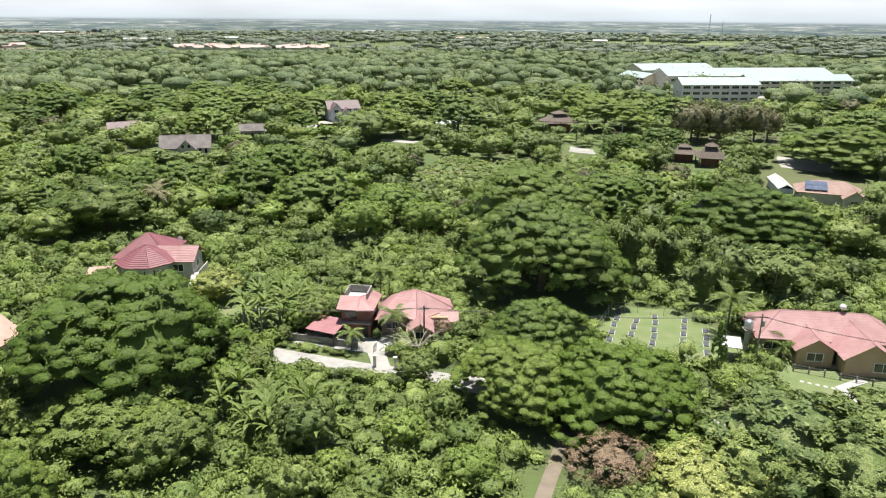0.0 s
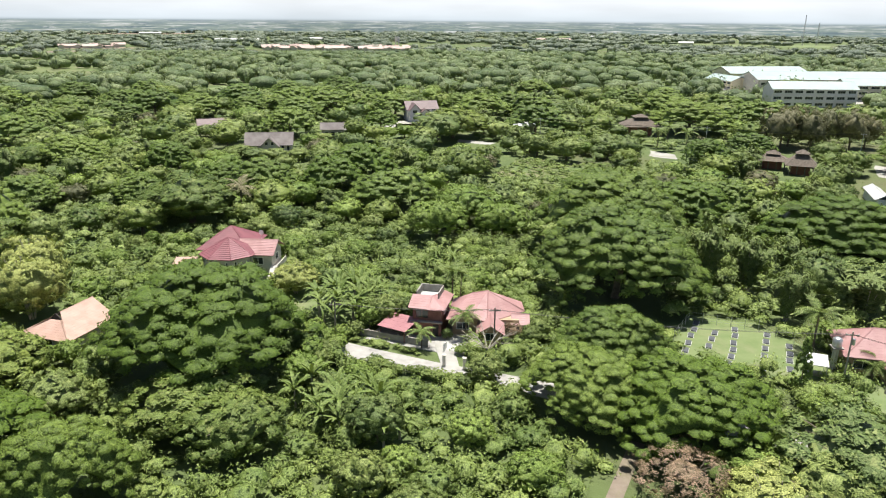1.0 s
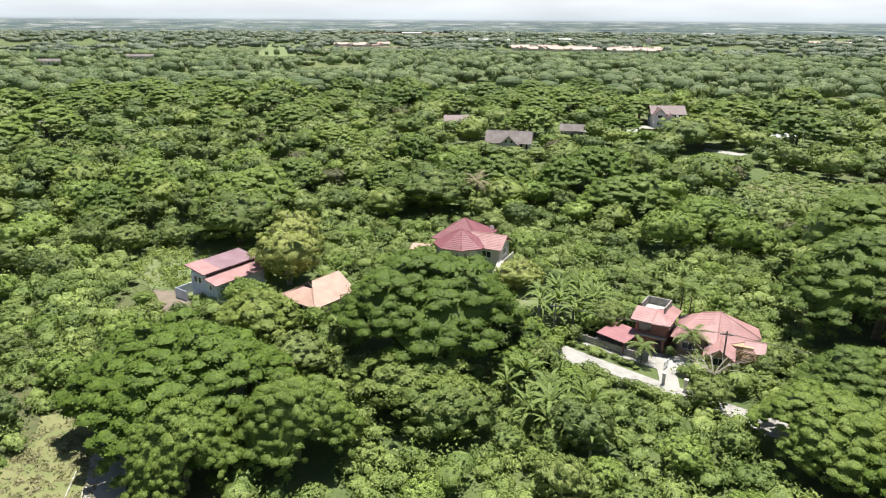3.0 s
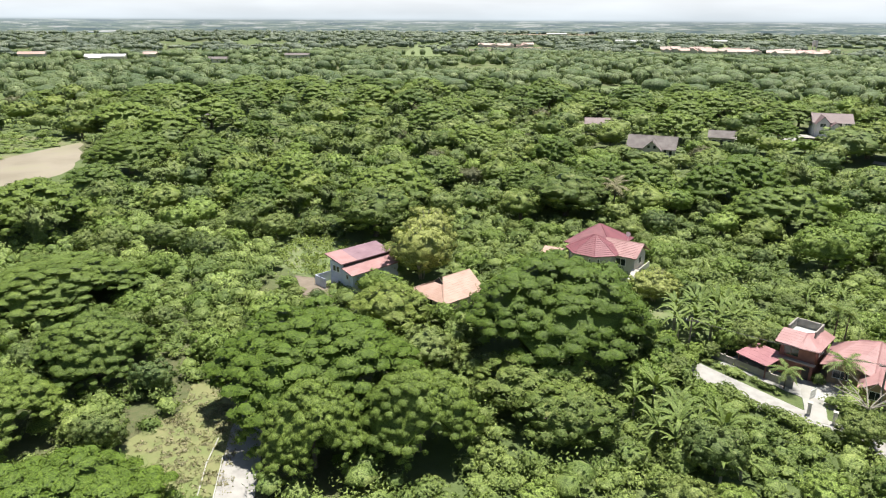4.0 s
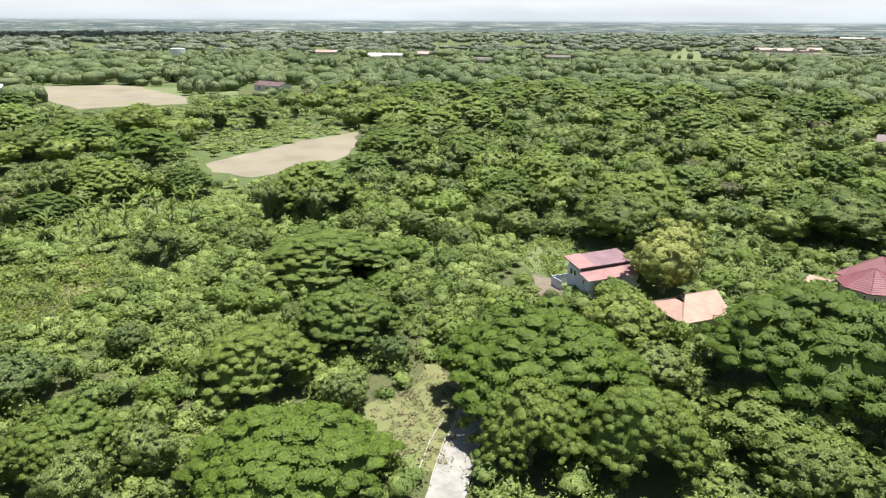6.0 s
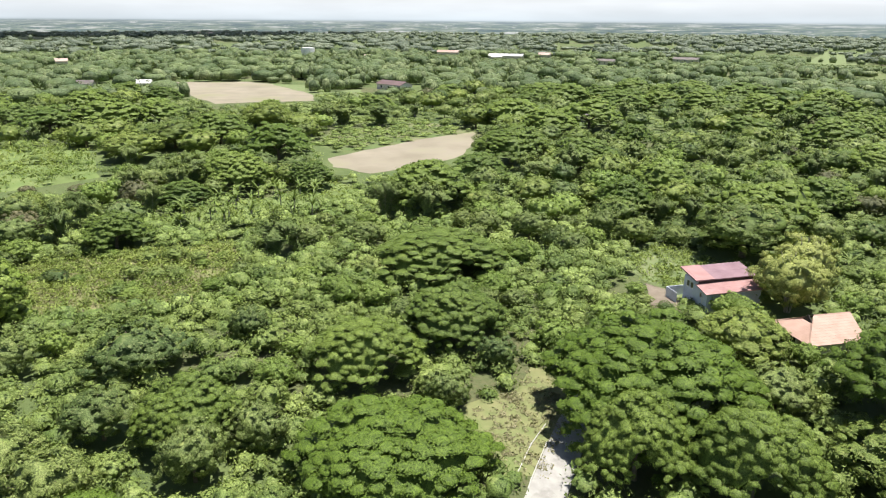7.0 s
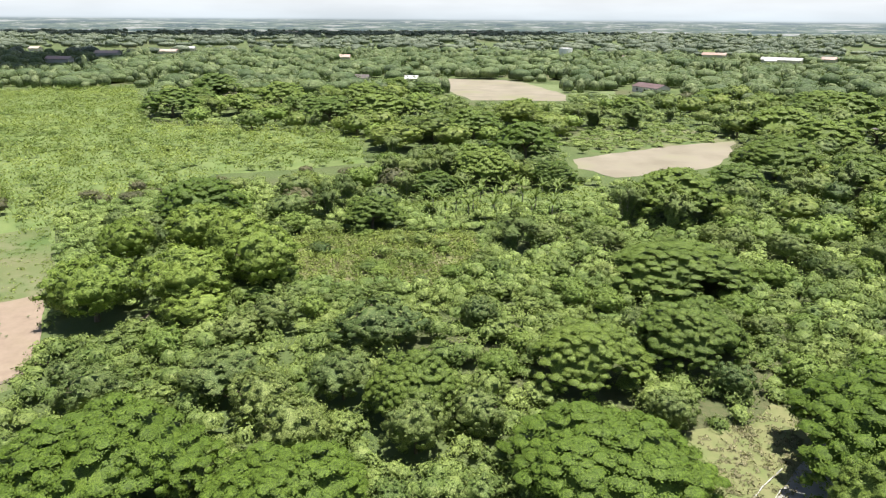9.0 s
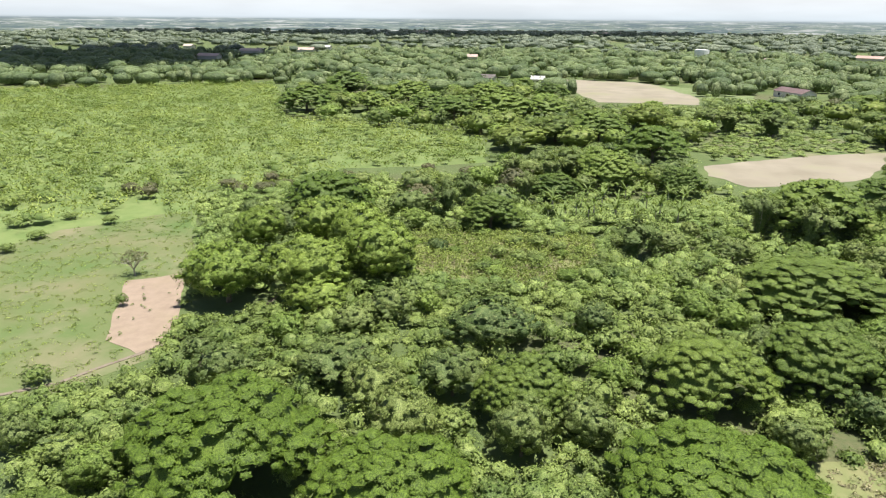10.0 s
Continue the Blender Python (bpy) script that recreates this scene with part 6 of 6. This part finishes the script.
# ---- smaller things ----
def blade(length, width, arch, segs=6, ragged=0.0, rng=None):
    """One long arching leaf along +x, folded along its midrib."""
    v, f = [], []
    for i in range(segs + 1):
        q = i / segs
        w = width * math.sin(math.pi * min(0.97, 0.12 + 0.88 * q)) ** 0.7 / 2
        x, z = length * (q - 0.25 * arch * q ** 3), length * (0.55 * q - arch * q * q)
        r = rng.uniform(-ragged, ragged) if rng is not None else 0
        v += [(x, -w, z + 0.25 * w), (x + r, 0, z), (x, w, z + 0.25 * w)]
    for i in range(segs):
        a = i * 3
        f += [(a, a + 1, a + 4, a + 3), (a + 1, a + 2, a + 5, a + 4)]
    return v, f


def shared_mesh(name, v, f, mat):
    me = bpy.data.meshes.new(name)
    me.from_pydata(v, [], f)
    me.materials.append(mat)
    return me


BANANA_LEAF = [shared_mesh("leaf", *blade(2.7, 0.40, a), LEAF["palm"]) for a in (0.35, 0.65, 0.95)]
bm = bmesh.new()
limb(bm, [(0, 0, -0.1), (0.03, 0, 1.0), (0, 0.03, 2.1)], [0.16, 0.13, 0.09], 6)
BANANA_STEM = bpy.data.meshes.new("pseudostem")
bm.to_mesh(BANANA_STEM)
bm.free()
BANANA_STEM.materials.append(PALE_BARK)


def banana(x, y, scale=1.0):
    b = thing("banana_plant", "banana plant with long arching ragged leaves", "banana plant", 0, 0, group="banana plants")
    b.matrix_world = pose(x, y, 0, 0, 0, random.uniform(0, 360)) @ Matrix.Scale(scale, 4)
    held("pseudostem", BANANA_STEM, b)
    for i in range(11):
        q = held("leaf", BANANA_LEAF[i % 3], b)
        q.matrix_local = pose(0, 0, 1.9 + 0.05 * i, 0, -random.uniform(0, 42), i * 137.5 + random.uniform(-15, 15)) @ Matrix.Scale(random.uniform(0.8, 1.1), 4)


def frond():
    """A palm frond along +x with hanging leaflets."""
    v, f = [], []
    for i in range(13):
        q = i / 12
        x, z = 3.6 * (q - 0.12 * q ** 3), 3.6 * (0.32 * q - 0.62 * q * q)
        w = 0.85 * math.sin(math.pi * min(1, 0.1 + 0.9 * q)) ** 0.6 + 0.05
        a = len(v)
        for s in (-1, 1):
            v += [(x - 0.13, 0, z + 0.02), (x + 0.13, 0, z), (x + 0.45, s * w, z - 0.45 * w)]
            f.append((a, a + 1, a + 2))
            a += 3
    return v, f


FROND = shared_mesh("frond", *frond(), LEAF["palm"])
DRY_FROND = shared_mesh("frond", *frond(), LEAF["straw"])


def palm(x, y, h, dry=False, scale=1.0, crown=16):
    p = thing("coconut_palm", "withered palm with drooping straw-brown fronds" if dry else "slender palm with a tuft of feathery fronds", "palm", x, y, 0, random.uniform(0, 360), "palms")
    b = bmesh.new()
    limb(b, [(0, 0, -0.2), (0.15, 0.05, h * 0.5), (0, 0, h)], [0.2 * scale, 0.14 * scale, 0.11 * scale], 6)
    part("trunk", b, BARK, p)
    for i in range(crown):
        q = held("frond", DRY_FROND if dry else FROND, p)
        q.matrix_local = pose(0, 0, h, 0, random.uniform(-30, 12) - (18 if i % 2 else -20), i * 137.5) @ Matrix.Scale(scale * random.uniform(0.85, 1.1), 4)


# bananas by the gate, along the road, in the grove and behind the far houses
for x, y in ((-34.2, 106.6), (-32.2, 110.5), (-28.5, 106.5), (-35.5, 101), (-31, 103), (-36.3, 112), (-30, 100.5), (-33, 98.5), (-38, 107), (-36, 109), (-27.5, 110), (-30.2, 105), (-33.6, 103.4), (-34.5, 108.6), (-29.8, 108.8), (-37, 104), (-31.4, 113)):
    banana(x, y, random.uniform(1.3, 1.7))
for x, y in ((-26.1, 70.8), (-20, 66), (-24.3, 72), (-22, 68.5), (-27.5, 74.9), (-23.3, 76.3), (-29, 72), (-18.5, 69), (-31.5, 78), (-33, 75), (-25.6, 68.2), (-21.6, 73.6), (-28.2, 69.4)):
    banana(x, y, random.uniform(1.2, 1.6))
for x, y in ((-19.3, 132), (-13.4, 127), (-16, 129), (-21, 127), (-88.9, 126), (-93.6, 127), (-86, 123), (-46, 96), (-38.5, 94), (-42, 97)):
    banana(x, y, random.uniform(0.9, 1.2))
for i in range(34):
    row, k = divmod(i, 7)
    banana(-178 - 7.5 * row + random.uniform(-1.5, 1.5), 7 + 5.5 * k + 2 * row + random.uniform(-1.5, 1.5), random.uniform(1.1, 1.5))
for x, y, h, dry, s in ((-71, 162, 8.5, True, 1.3), (-14.6, 107.5, 7.5, False, 0.8), (-13.2, 108.5, 7, False, 0.8), (-18.5, 93.5, 3.0, False, 0.7), (-12, 97.6, 4.2, False, 0.8), (41.5, 98, 6.5, False, 1.1), (47.5, 90.6, 2.6, False, 0.9), (46.2, 89.6, 2.2, False, 0.8)):
    palm(x, y, h, dry, s)
for x, y, h in ((56, 280, 7), (61, 285, 8), (66, 276, 7), (-51, 214, 7), (-45, 216, 7.5), (-40, 210, 6.5), (97, 226, 6), (118, 180, 5), (-62, 215, 7)):
    palm(x, y, h, False, 1.3, 12)


# memorial garden: rows of dark slabs on pale borders
def slab(x, y, turn):
    s = thing("grave_slab", "dark stone slab on a pale border in grass", "grave marker", x, y, 0.05, turn, "grave slabs")
    part("border", box(-0.5, 0.5, -0.93, 0.93, -0.05, 0.05), PALE_STONE, s)
    top = box(-0.42, 0.42, -0.85, 0.85, 0.07, 0.2)
    bmesh.ops.bevel(top, geom=[e for e in top.edges if e.calc_length() > 0.3], offset=0.03, segments=1, affect="EDGES")
    part("slab", top, STONE, s)


for (x0, y0), (x1, y1), total, gaps in (((26.3, 107.2), (21.0, 94.0), 6, ()), ((28.2, 103.3), (24.0, 93.4), 5, (3,)), ((32.1, 104.8), (26.4, 90.1), 7, ()), ((36.4, 103.3), (30.7, 88.2), 7, ()), ((38.4, 99.2), (35.7, 91.6), 4, ())):
    for i in range(total):
        if i not in gaps:
            k = i / (total - 1)
            slab(x0 + (x1 - x0) * k + random.uniform(-0.15, 0.15), y0 + (y1 - y0) * k + random.uniform(-0.2, 0.2), -20 + random.uniform(-3, 3))

fence = thing("garden_fence", "thin wire fence round a memorial lawn", "fence", 0, 0)
FENCE = [(21, 100), (25.4, 108.2), (31.7, 106.2), (35.9, 105.4), (39.6, 100.4), (40.8, 95)]
for (ax, ay), (bx, by) in zip(FENCE, FENCE[1:]):
    n_posts = max(2, int(math.hypot(bx - ax, by - ay) / 2.2))
    for i in range(n_posts):
        k = i / n_posts
        part("fence_post", post(ax + (bx - ax) * k, ay + (by - ay) * k, -0.1, 1.7, 0.05, 0.05), METAL, fence)
    for z in (0.5, 1.0, 1.6):
        wire = bmesh.new()
        limb(wire, [(ax, ay, z), (bx, by, z)], [0.018, 0.018], 3)
        part("wire", wire, METAL, fence)


def cypress(x, y, r, h):
    c = thing("mast_tree", "narrow dark green columnar tree", "tree", x, y, group="columnar trees")
    rng = np.random.default_rng(int(abs(x) * 10))
    k = 130
    q = rng.random(k) ** 0.8
    a = rng.uniform(0, 6.28, k)
    w = r * (1 - q) ** 0.7 * 0.9 + 0.08
    p = np.stack([w * np.cos(a), w * np.sin(a), 0.4 + q * (h - 0.5)], 1)
    held("crown", leafy_mesh("crown", LEAF["lime"], [puff_mass(p, np.full((k, 3), 0.26) * np.array([1, 1, 1.6]), rng, None, 0.8, 5), puff_leaves(p, np.full((k, 3), 0.22) * np.array([1, 1, 1.5]), 22, 0.34, 0.16, rng, 0.1, 0.5, 1.2)]), c)
    t = bmesh.new()
    limb(t, [(0, 0, -0.1), (0, 0, h * 0.8)], [0.1, 0.03], 5)
    part("trunk", t, BARK, c)


cypress(34.2, 84.6, 1.45, 8.4)
for x, y in ((150, 330), (157, 333), (172, 338), (232, 352), (146, 338)):
    cypress(x, y, 2.2, 11)

shed = thing("garden_shed", "small open shelter under a white sheet roof", "shed", 38.6, 90.2, 0, -18)
b = bmesh.new()
roof_plane(b, (-1.4, -1.6, 2.3), (1.4, -1.6, 2.3), (1.4, 1.6, 2.75), (-1.4, 1.6, 2.75), 2)
part("roof", b, WHITE_ROOF, shed)
for x, y in ((-1.2, -1.4), (1.2, -1.4), (-1.2, 1.4), (1.2, 1.4)):
    part("post", post(x, y, -0.1, 2.5, 0.06, 0.06), METAL, shed)
part("bench", box(-1.0, 1.0, -0.4, 0.6, 0, 0.5), GREY_WALL, shed)

tank = thing("water_tank", "small grey water drum on a ribbed pillar", "water tank", 42.1, 92.6)
for i in range(3):
    a = i * 2.094
    part("leg", post(0.32 * math.cos(a), 0.32 * math.sin(a), -0.1, 3.4, 0.16, 0.16), PALE_STONE, tank)
part("platform", box(-0.75, 0.75, -0.75, 0.75, 3.4, 3.55), GREY_WALL, tank)
b = bmesh.new()
limb(b, [(0, 0, 3.55), (0, 0, 3.65), (0, 0, 4.75), (0, 0, 5.0)], [0.6, 0.66, 0.66, 0.35], 14)
part("drum", b, METAL, tank, smooth=True)


def pole(x, y, h, mat=WOOD_POLE, arm=True, drum=False):
    u = thing("utility_pole", "tall grey utility pole with a crossarm", "utility pole", x, y, 0, random.uniform(-15, 15), "utility poles")
    part("shaft", post(0, 0, -0.3, h, 0.15, 0.1, 8), mat, u)
    if arm:
        a = part("crossarm", box(-0.9, 0.9, -0.06, 0.06, h - 0.6, h - 0.46), mat, u)
        for i in (-0.8, 0.0, 0.8):
            part("insulator", post(i, 0, h - 0.46, h - 0.28, 0.05, 0.04), WHITE, a)
    if drum:
        part("transformer", post(0.32, 0, h - 2.0, h - 1.1, 0.24, 0.24, 10), METAL, u)


def cable(a, b, sag=0.6, r=0.025):
    c = thing("power_line", "thin dark overhead cable between poles", "cable", *a[:2], group="power lines")
    pts = []
    for i in range(9):
        q = i / 8
        pts.append((a[0] + (b[0] - a[0]) * q - a[0], a[1] + (b[1] - a[1]) * q - a[1], a[2] + (b[2] - a[2]) * q - 4 * sag * q * (1 - q)))
    w = bmesh.new()
    limb(w, pts, [r] * 9, 3)
    part("strand", w, WIRE, c)


pole(41.5, 88.0, 8.0, GREY_WALL, True, True)
pole(-7.4, 94.2, 7.0)
pole(-50.3, 207, 9)
pole(72.2, 272, 10, METAL)
pole(-32.5, 96.5, 6.0)
pole(125, 262, 10, METAL)
pole(10, 290, 10, METAL)
pole(64, 76, 7.5, GREY_WALL)
for z in (7.6, 7.5):
    cable((41.5, 88.0, z), (-7.4, 94.2, z - 0.9), 0.8)
    cable((-7.4, 94.2, z - 0.9), (-32.5, 96.5, z - 1.9), 0.5)
    cable((41.5, 88.0, z), (64, 76, z - 0.3), 0.6)
for dx in (-0.8, 0.8):
    cable((10, 290 + dx, 9.7), (72.2, 272 + dx, 9.7), 1.0, 0.05)
    cable((72.2, 272 + dx, 9.7), (125, 262 + dx, 9.7), 1.0, 0.05)

# front garden of the bungalow
gf = thing("front_fence", "low fence of posts and rails before a bungalow", "fence", 0, 0)
FRONT = [(46.0, 85.6), (56.6, 80.0), (66, 75.5)]
for (ax, ay), (bx, by) in zip(FRONT, FRONT[1:]):
    for i in range(6):
        k = i / 6
        part("fence_post", box(ax + (bx - ax) * k - 0.08, ax + (bx - ax) * k + 0.08, ay + (by - ay) * k - 0.08, ay + (by - ay) * k + 0.08, -0.1, 1.15), GREY_WALL, gf)
    for z in (0.35, 0.7, 1.05):
        r = bmesh.new()
        limb(r, [(ax, ay, z), (bx, by, z)], [0.03, 0.03], 4)
        part("rail", r, WOOD_POLE, gf)
strip("garden_path", [(54.6, 82.6), (50.0, 80.4), (50.6, 77), (51.5, 73.5)], 1.4, KERB, 0.12, "pale paved garden path", "path")
for i in range(6):
    st = thing("stepping_stone", "round pale stepping stone in a lawn", "stepping stone", 45.6 + 0.85 * i, 82.4 - 0.5 * i, 0.05, random.uniform(0, 90), "stepping stones")
    part("stone", post(0, 0, -0.03, 0.07, 0.34, 0.3, 9), KERB, st)
for x, y in ((50.3, 75.8), (52.4, 75.3)):
    pl = thing("planter", "square white planter with a small red-leaved bush", "planter", x, y, 0, -20, "planters")
    part("pot", solid(bmesh.new(), [(-0.35, -0.35, 0), (0.35, -0.35, 0), (0.35, 0.35, 0), (-0.35, 0.35, 0)], [(-0.45, -0.45, 0.8), (0.45, -0.45, 0.8), (0.45, 0.45, 0.8), (-0.45, 0.45, 0.8)]), WHITE, pl)
    rng = np.random.default_rng(int(x * 10))
    pts = rng.normal(0, 0.28, (14, 3)) + np.array([0, 0, 1.15])
    held("bush", leafy_mesh("bush", LEAF["dry"], [puff_leaves(pts, np.full((14, 3), 0.2), 14, 0.24, 0.12, rng)]), pl)


def bare_tree(x, y, r, h, label, seed, twigs=7):
    t = thing("bare_tree", label, "tree", x, y)
    rng = np.random.default_rng(seed)
    b = bmesh.new()
    limb(b, [(0, 0, -0.2), (0.1, 0, h * 0.3)], [0.22, 0.16], 6)
    for i in range(twigs):
        a = i * 2.4
        d = Vector((math.cos(a), math.sin(a), 0))
        m = d * r * 0.4 + Vector((0, 0, h * rng.uniform(0.5, 0.65)))
        limb(b, [(0.1, 0, h * 0.28), m, m + d * r * 0.6 + Vector((0, 0, h * rng.uniform(0.1, 0.3)))], [0.1, 0.07, 0.02], 4)
        for s in (-0.8, 0.8):
            e = Vector((math.cos(a + s), math.sin(a + s), 0))
            limb(b, [m, m + e * r * 0.55 + Vector((0, 0, h * rng.uniform(0.1, 0.25)))], [0.05, 0.015], 3)
    part("branch_frame", b, PALE_BARK, t)
    return t, rng


bare_tree(-8.5, 91.2, 4.6, 5.2, "pale leafless branching tree beside a gate", 5, 9)
t, rng = bare_tree(-129.7, -74.3, 2.6, 4.6, "small thin-leaved tree at the edge of a plot", 6, 8)
pts = np.stack([rng.normal(0, 1.3, 60), rng.normal(0, 1.3, 60), rng.uniform(2.6, 4.8, 60)], 1)
held("crown", leafy_mesh("crown", LEAF["grey"], [puff_leaves(pts, np.full((60, 3), 0.4), 22, 0.3, 0.14, rng)]), t)
plant("shrub", -115.1, -68.8, 1.3, 2.4)
plant("shrub", -88.0, -66.1, 2.2, 2.8)
for x, y in ((-191.3, -108), (-195, -104), (-196, -78), (-209, -73), (-205, -68), (-200, -72), (-216, -52), (-230, -28), (-188, -101), (-203, -84)):
    plant("grey", x, y, random.uniform(2.5, 4), random.uniform(2.5, 4))
for x, y in ((-150, -108), (-158, -119), (-166, -110), (-146, -121), (-172, -104), (-140, -108), (-163, -98), (-183, -93)):
    plant("shrub", x, y, random.uniform(1.6, 2.6), random.uniform(1.6, 2.6))
for i in range(22):
    x, y = -100 - 26 * random.random(), -61 - 13 * random.random()
    if inside(x, y, PLOT):
        s = thing("seedling", "tiny dark seedling on bare soil", "seedling", x, y, 0.09, 0, "seedlings")
        g = np.random.default_rng(i)
        held("leaves", leafy_mesh("leaves", LEAF["broad"], [puff_leaves(np.array([[0, 0, 0.25]]), np.array([[0.28, 0.28, 0.3]]), 14, 0.3, 0.14, g)]), s)


for ring, total in ((SCRUB, 46), (BANANA_GROVE, 14), (BEHIND_FIELD, 16)):
    x0, x1, y0, y1 = min(q[0] for q in ring), max(q[0] for q in ring), min(q[1] for q in ring), max(q[1] for q in ring)
    for i in range(total):
        x, y = random.uniform(x0 - 6, x1 + 6), random.uniform(y0 - 6, y1 + 6)
        if zone(x, y) != "bare":
            plant(random.choice(("shrub", "lime", "broad", "shrub")), x, y, random.uniform(1.2, 3.2), random.uniform(1.4, 3.8))


# ---- far things ----
wt = thing("water_tower", "broad white cylindrical water tank above trees", "water tank", -905, 228)
b = bmesh.new()
limb(b, [(0, 0, 0), (0, 0, 13), (0, 0, 13.6)], [8.5, 8.5, 2], 20)
part("drum", b, WHITE, wt)
wt = thing("water_tower", "small pale water tower above red roofs", "water tank", -176, 1190)
for x, y in ((-2.5, -2.5), (2.5, -2.5), (2.5, 2.5), (-2.5, 2.5)):
    part("leg", post(x, y, 0, 13, 0.5, 0.5), WHITE_ROOF, wt)
part("drum", post(0, 0, 13, 20, 4, 4, 12), WHITE_ROOF, wt)
for x, y, h in ((640, 1616, 62), (672, 1622, 46)):
    m = thing("radio_mast", "slender red and white lattice radio mast", "mast", x, y, group="radio masts")
    for i in range(4):
        a = i * math.pi / 2
        b = bmesh.new()
        limb(b, [(2.2 * math.cos(a), 2.2 * math.sin(a), 0), (0.6 * math.cos(a), 0.6 * math.sin(a), h)], [0.28, 0.2], 4)
        part("leg", b, METAL, m)
    for i in range(10):
        z = h * (i + 0.5) / 10
        q = 2.2 - 1.6 * z / h
        part("brace", box(-q, q, -q, q, z - 0.15, z + 0.15), METAL if i % 2 else RED_ROOF, m)


def cottage(x, y, w, d, turn, roof, wall, group="town houses"):
    c = thing("house", "small far-off town house with a red roof", "house", x, y, 0, turn, group)
    part("wall", gable_walls(w, d, 4.2, 6.4, "x"), wall, c)
    roofing("roof", gable_roof(w, d, 4.2, 6.6, 0.8, "x", courses=1), roof, c)


TOWN_ROOF = plain_material("town_roof", (0.40, 0.24, 0.20), (0.54, 0.43, 0.38), 0.02, 0.7, vary=0.6)
for i in range(130):
    k = random.uniform(0.56, 0.96)
    cottage(-700 + 560 * k + random.uniform(-15, 15), 1108 + 60 * k + random.uniform(-45, 60), random.uniform(9, 15), random.uniform(8, 10), random.choice((12, 102)) + random.uniform(-4, 4), TOWN_ROOF, CREAM_WALL)
for i in range(26):
    cottage(-700 + 70 * random.random(), 1085 + 110 * random.random(), random.uniform(9, 14), 8, random.choice((30, 120)), TOWN_ROOF, CREAM_WALL)
for x, y, w, d, turn in ((-816, -347, 26, 10, 80), (-850, 290, 12, 8, 80), (-830, 350, 9, 8, 70), (-800, 440, 12, 8, 60), (380, 760, 40, 16, -10), (-560, 1500, 90, 20, 15), (-420, 1640, 60, 20, 12), (120, 1750, 80, 24, 0), (260, 2100, 70, 22, -5), (-2300, 300, 90, 30, 85), (-2280, -300, 110, 30, 95), (-818, 464, 44, 10, 47), (-935, 437, 30, 9, 47), (-830, 530, 16, 9, 40), (-950, -345, 30, 10, 80), (-997, -285, 28, 10, 78), (-1090, -278, 13, 9, 80), (-1075, -487, 16, 9, 70), (388, 1583, 30, 14, -14), (-866, -47, 14, 9, 88), (-1020, 2050, 60, 20, 25)):
    cottage(x, y, w, d, turn, random.choice((WHITE_ROOF, WHITE_ROOF, TOWN_ROOF)), CREAM_WALL, "far sheds")
for ring, mat, text in (
    ([(-1370, 1850), (-1190, 1995), (-1040, 2200), (-1240, 2120), (-1500, 1930)], SOIL, "bare reddish earthworks far off"),
    ([(-1150, 2010), (-965, 2075), (-940, 2260), (-1090, 2190)], SOIL, "bare reddish earthworks far off"),
    ([(-700, 1085), (-600, 1105), (-590, 1150), (-690, 1140)], SOIL, "bare reddish ground beside a town"),
    ([(-850, 1110), (-785, 1140), (-571, 815), (-580, 740), (-640, 800)], GRASS, "pale green field beside far woods"),
    ([(-674, 968), (-626, 1060), (-545, 860), (-545, 805)], DIRT, "pale bare ground beside a town"),
    ([(-218, 488), (-207, 520), (-190, 505), (-200, 482)], GRASS, "small bright field between woods"),
    ([(-500, 690), (-420, 700), (-359, 607), (-420, 600)], ROUGH_GRASS, "green field between far woods"),
    ([(-152, 349), (-135, 343), (-136, 352), (-150, 358)], GRASS, "pale grass gap between trees"),
    ([(-154, 243), (-142, 237), (-143, 245), (-152, 249)], GRASS, "pale grass gap between trees"),
    ([(-560, 110), (-470, 118), (-440, 150), (-520, 160)], GRASS, "green field behind a fallow field"),
    ([(300, 1500), (640, 1480), (700, 1620), (330, 1640)], GRASS, "pale green field far off"),
    ([(420, 1900), (900, 1850), (980, 2100), (480, 2150)], ROUGH_GRASS, "pale green field far off"),
):
    sheet("field", ring, mat, 0.06, text, "field", 12)


# clouds that shade the far woods, high over them
CLOUD = plain_material("cloud_white", (0.80, 0.80, 0.80), (0.86, 0.86, 0.86), 0.01, 1.0)


def cloud(x, y, rx, ry, high=1500.0):
    """A flat heaped cloud whose shade falls round x, y."""
    c = thing("cloud", "heaped white fair-weather cloud", "cloud", x + SUN_FROM.x / SUN_FROM.z * high, y + SUN_FROM.y / SUN_FROM.z * high, high, 0, "clouds", "structure")
    b = bmesh.new()
    bmesh.ops.create_icosphere(b, subdivisions=4, radius=1.0)
    for v in b.verts:
        q = 1 + 0.35 * noise.noise(v.co * 2.2 + Vector((x * 0.01, y * 0.01, 0))) + 0.15 * noise.noise(v.co * 6)
        v.co = Vector((v.co.x * rx * q, v.co.y * ry * q, (v.co.z if v.co.z > 0 else 0.3 * v.co.z) * 90 * q))
    part("heap", b, CLOUD, c, smooth=True)


cloud(-770, -480, 230, 190)
cloud(-2150, -250, 330, 900)
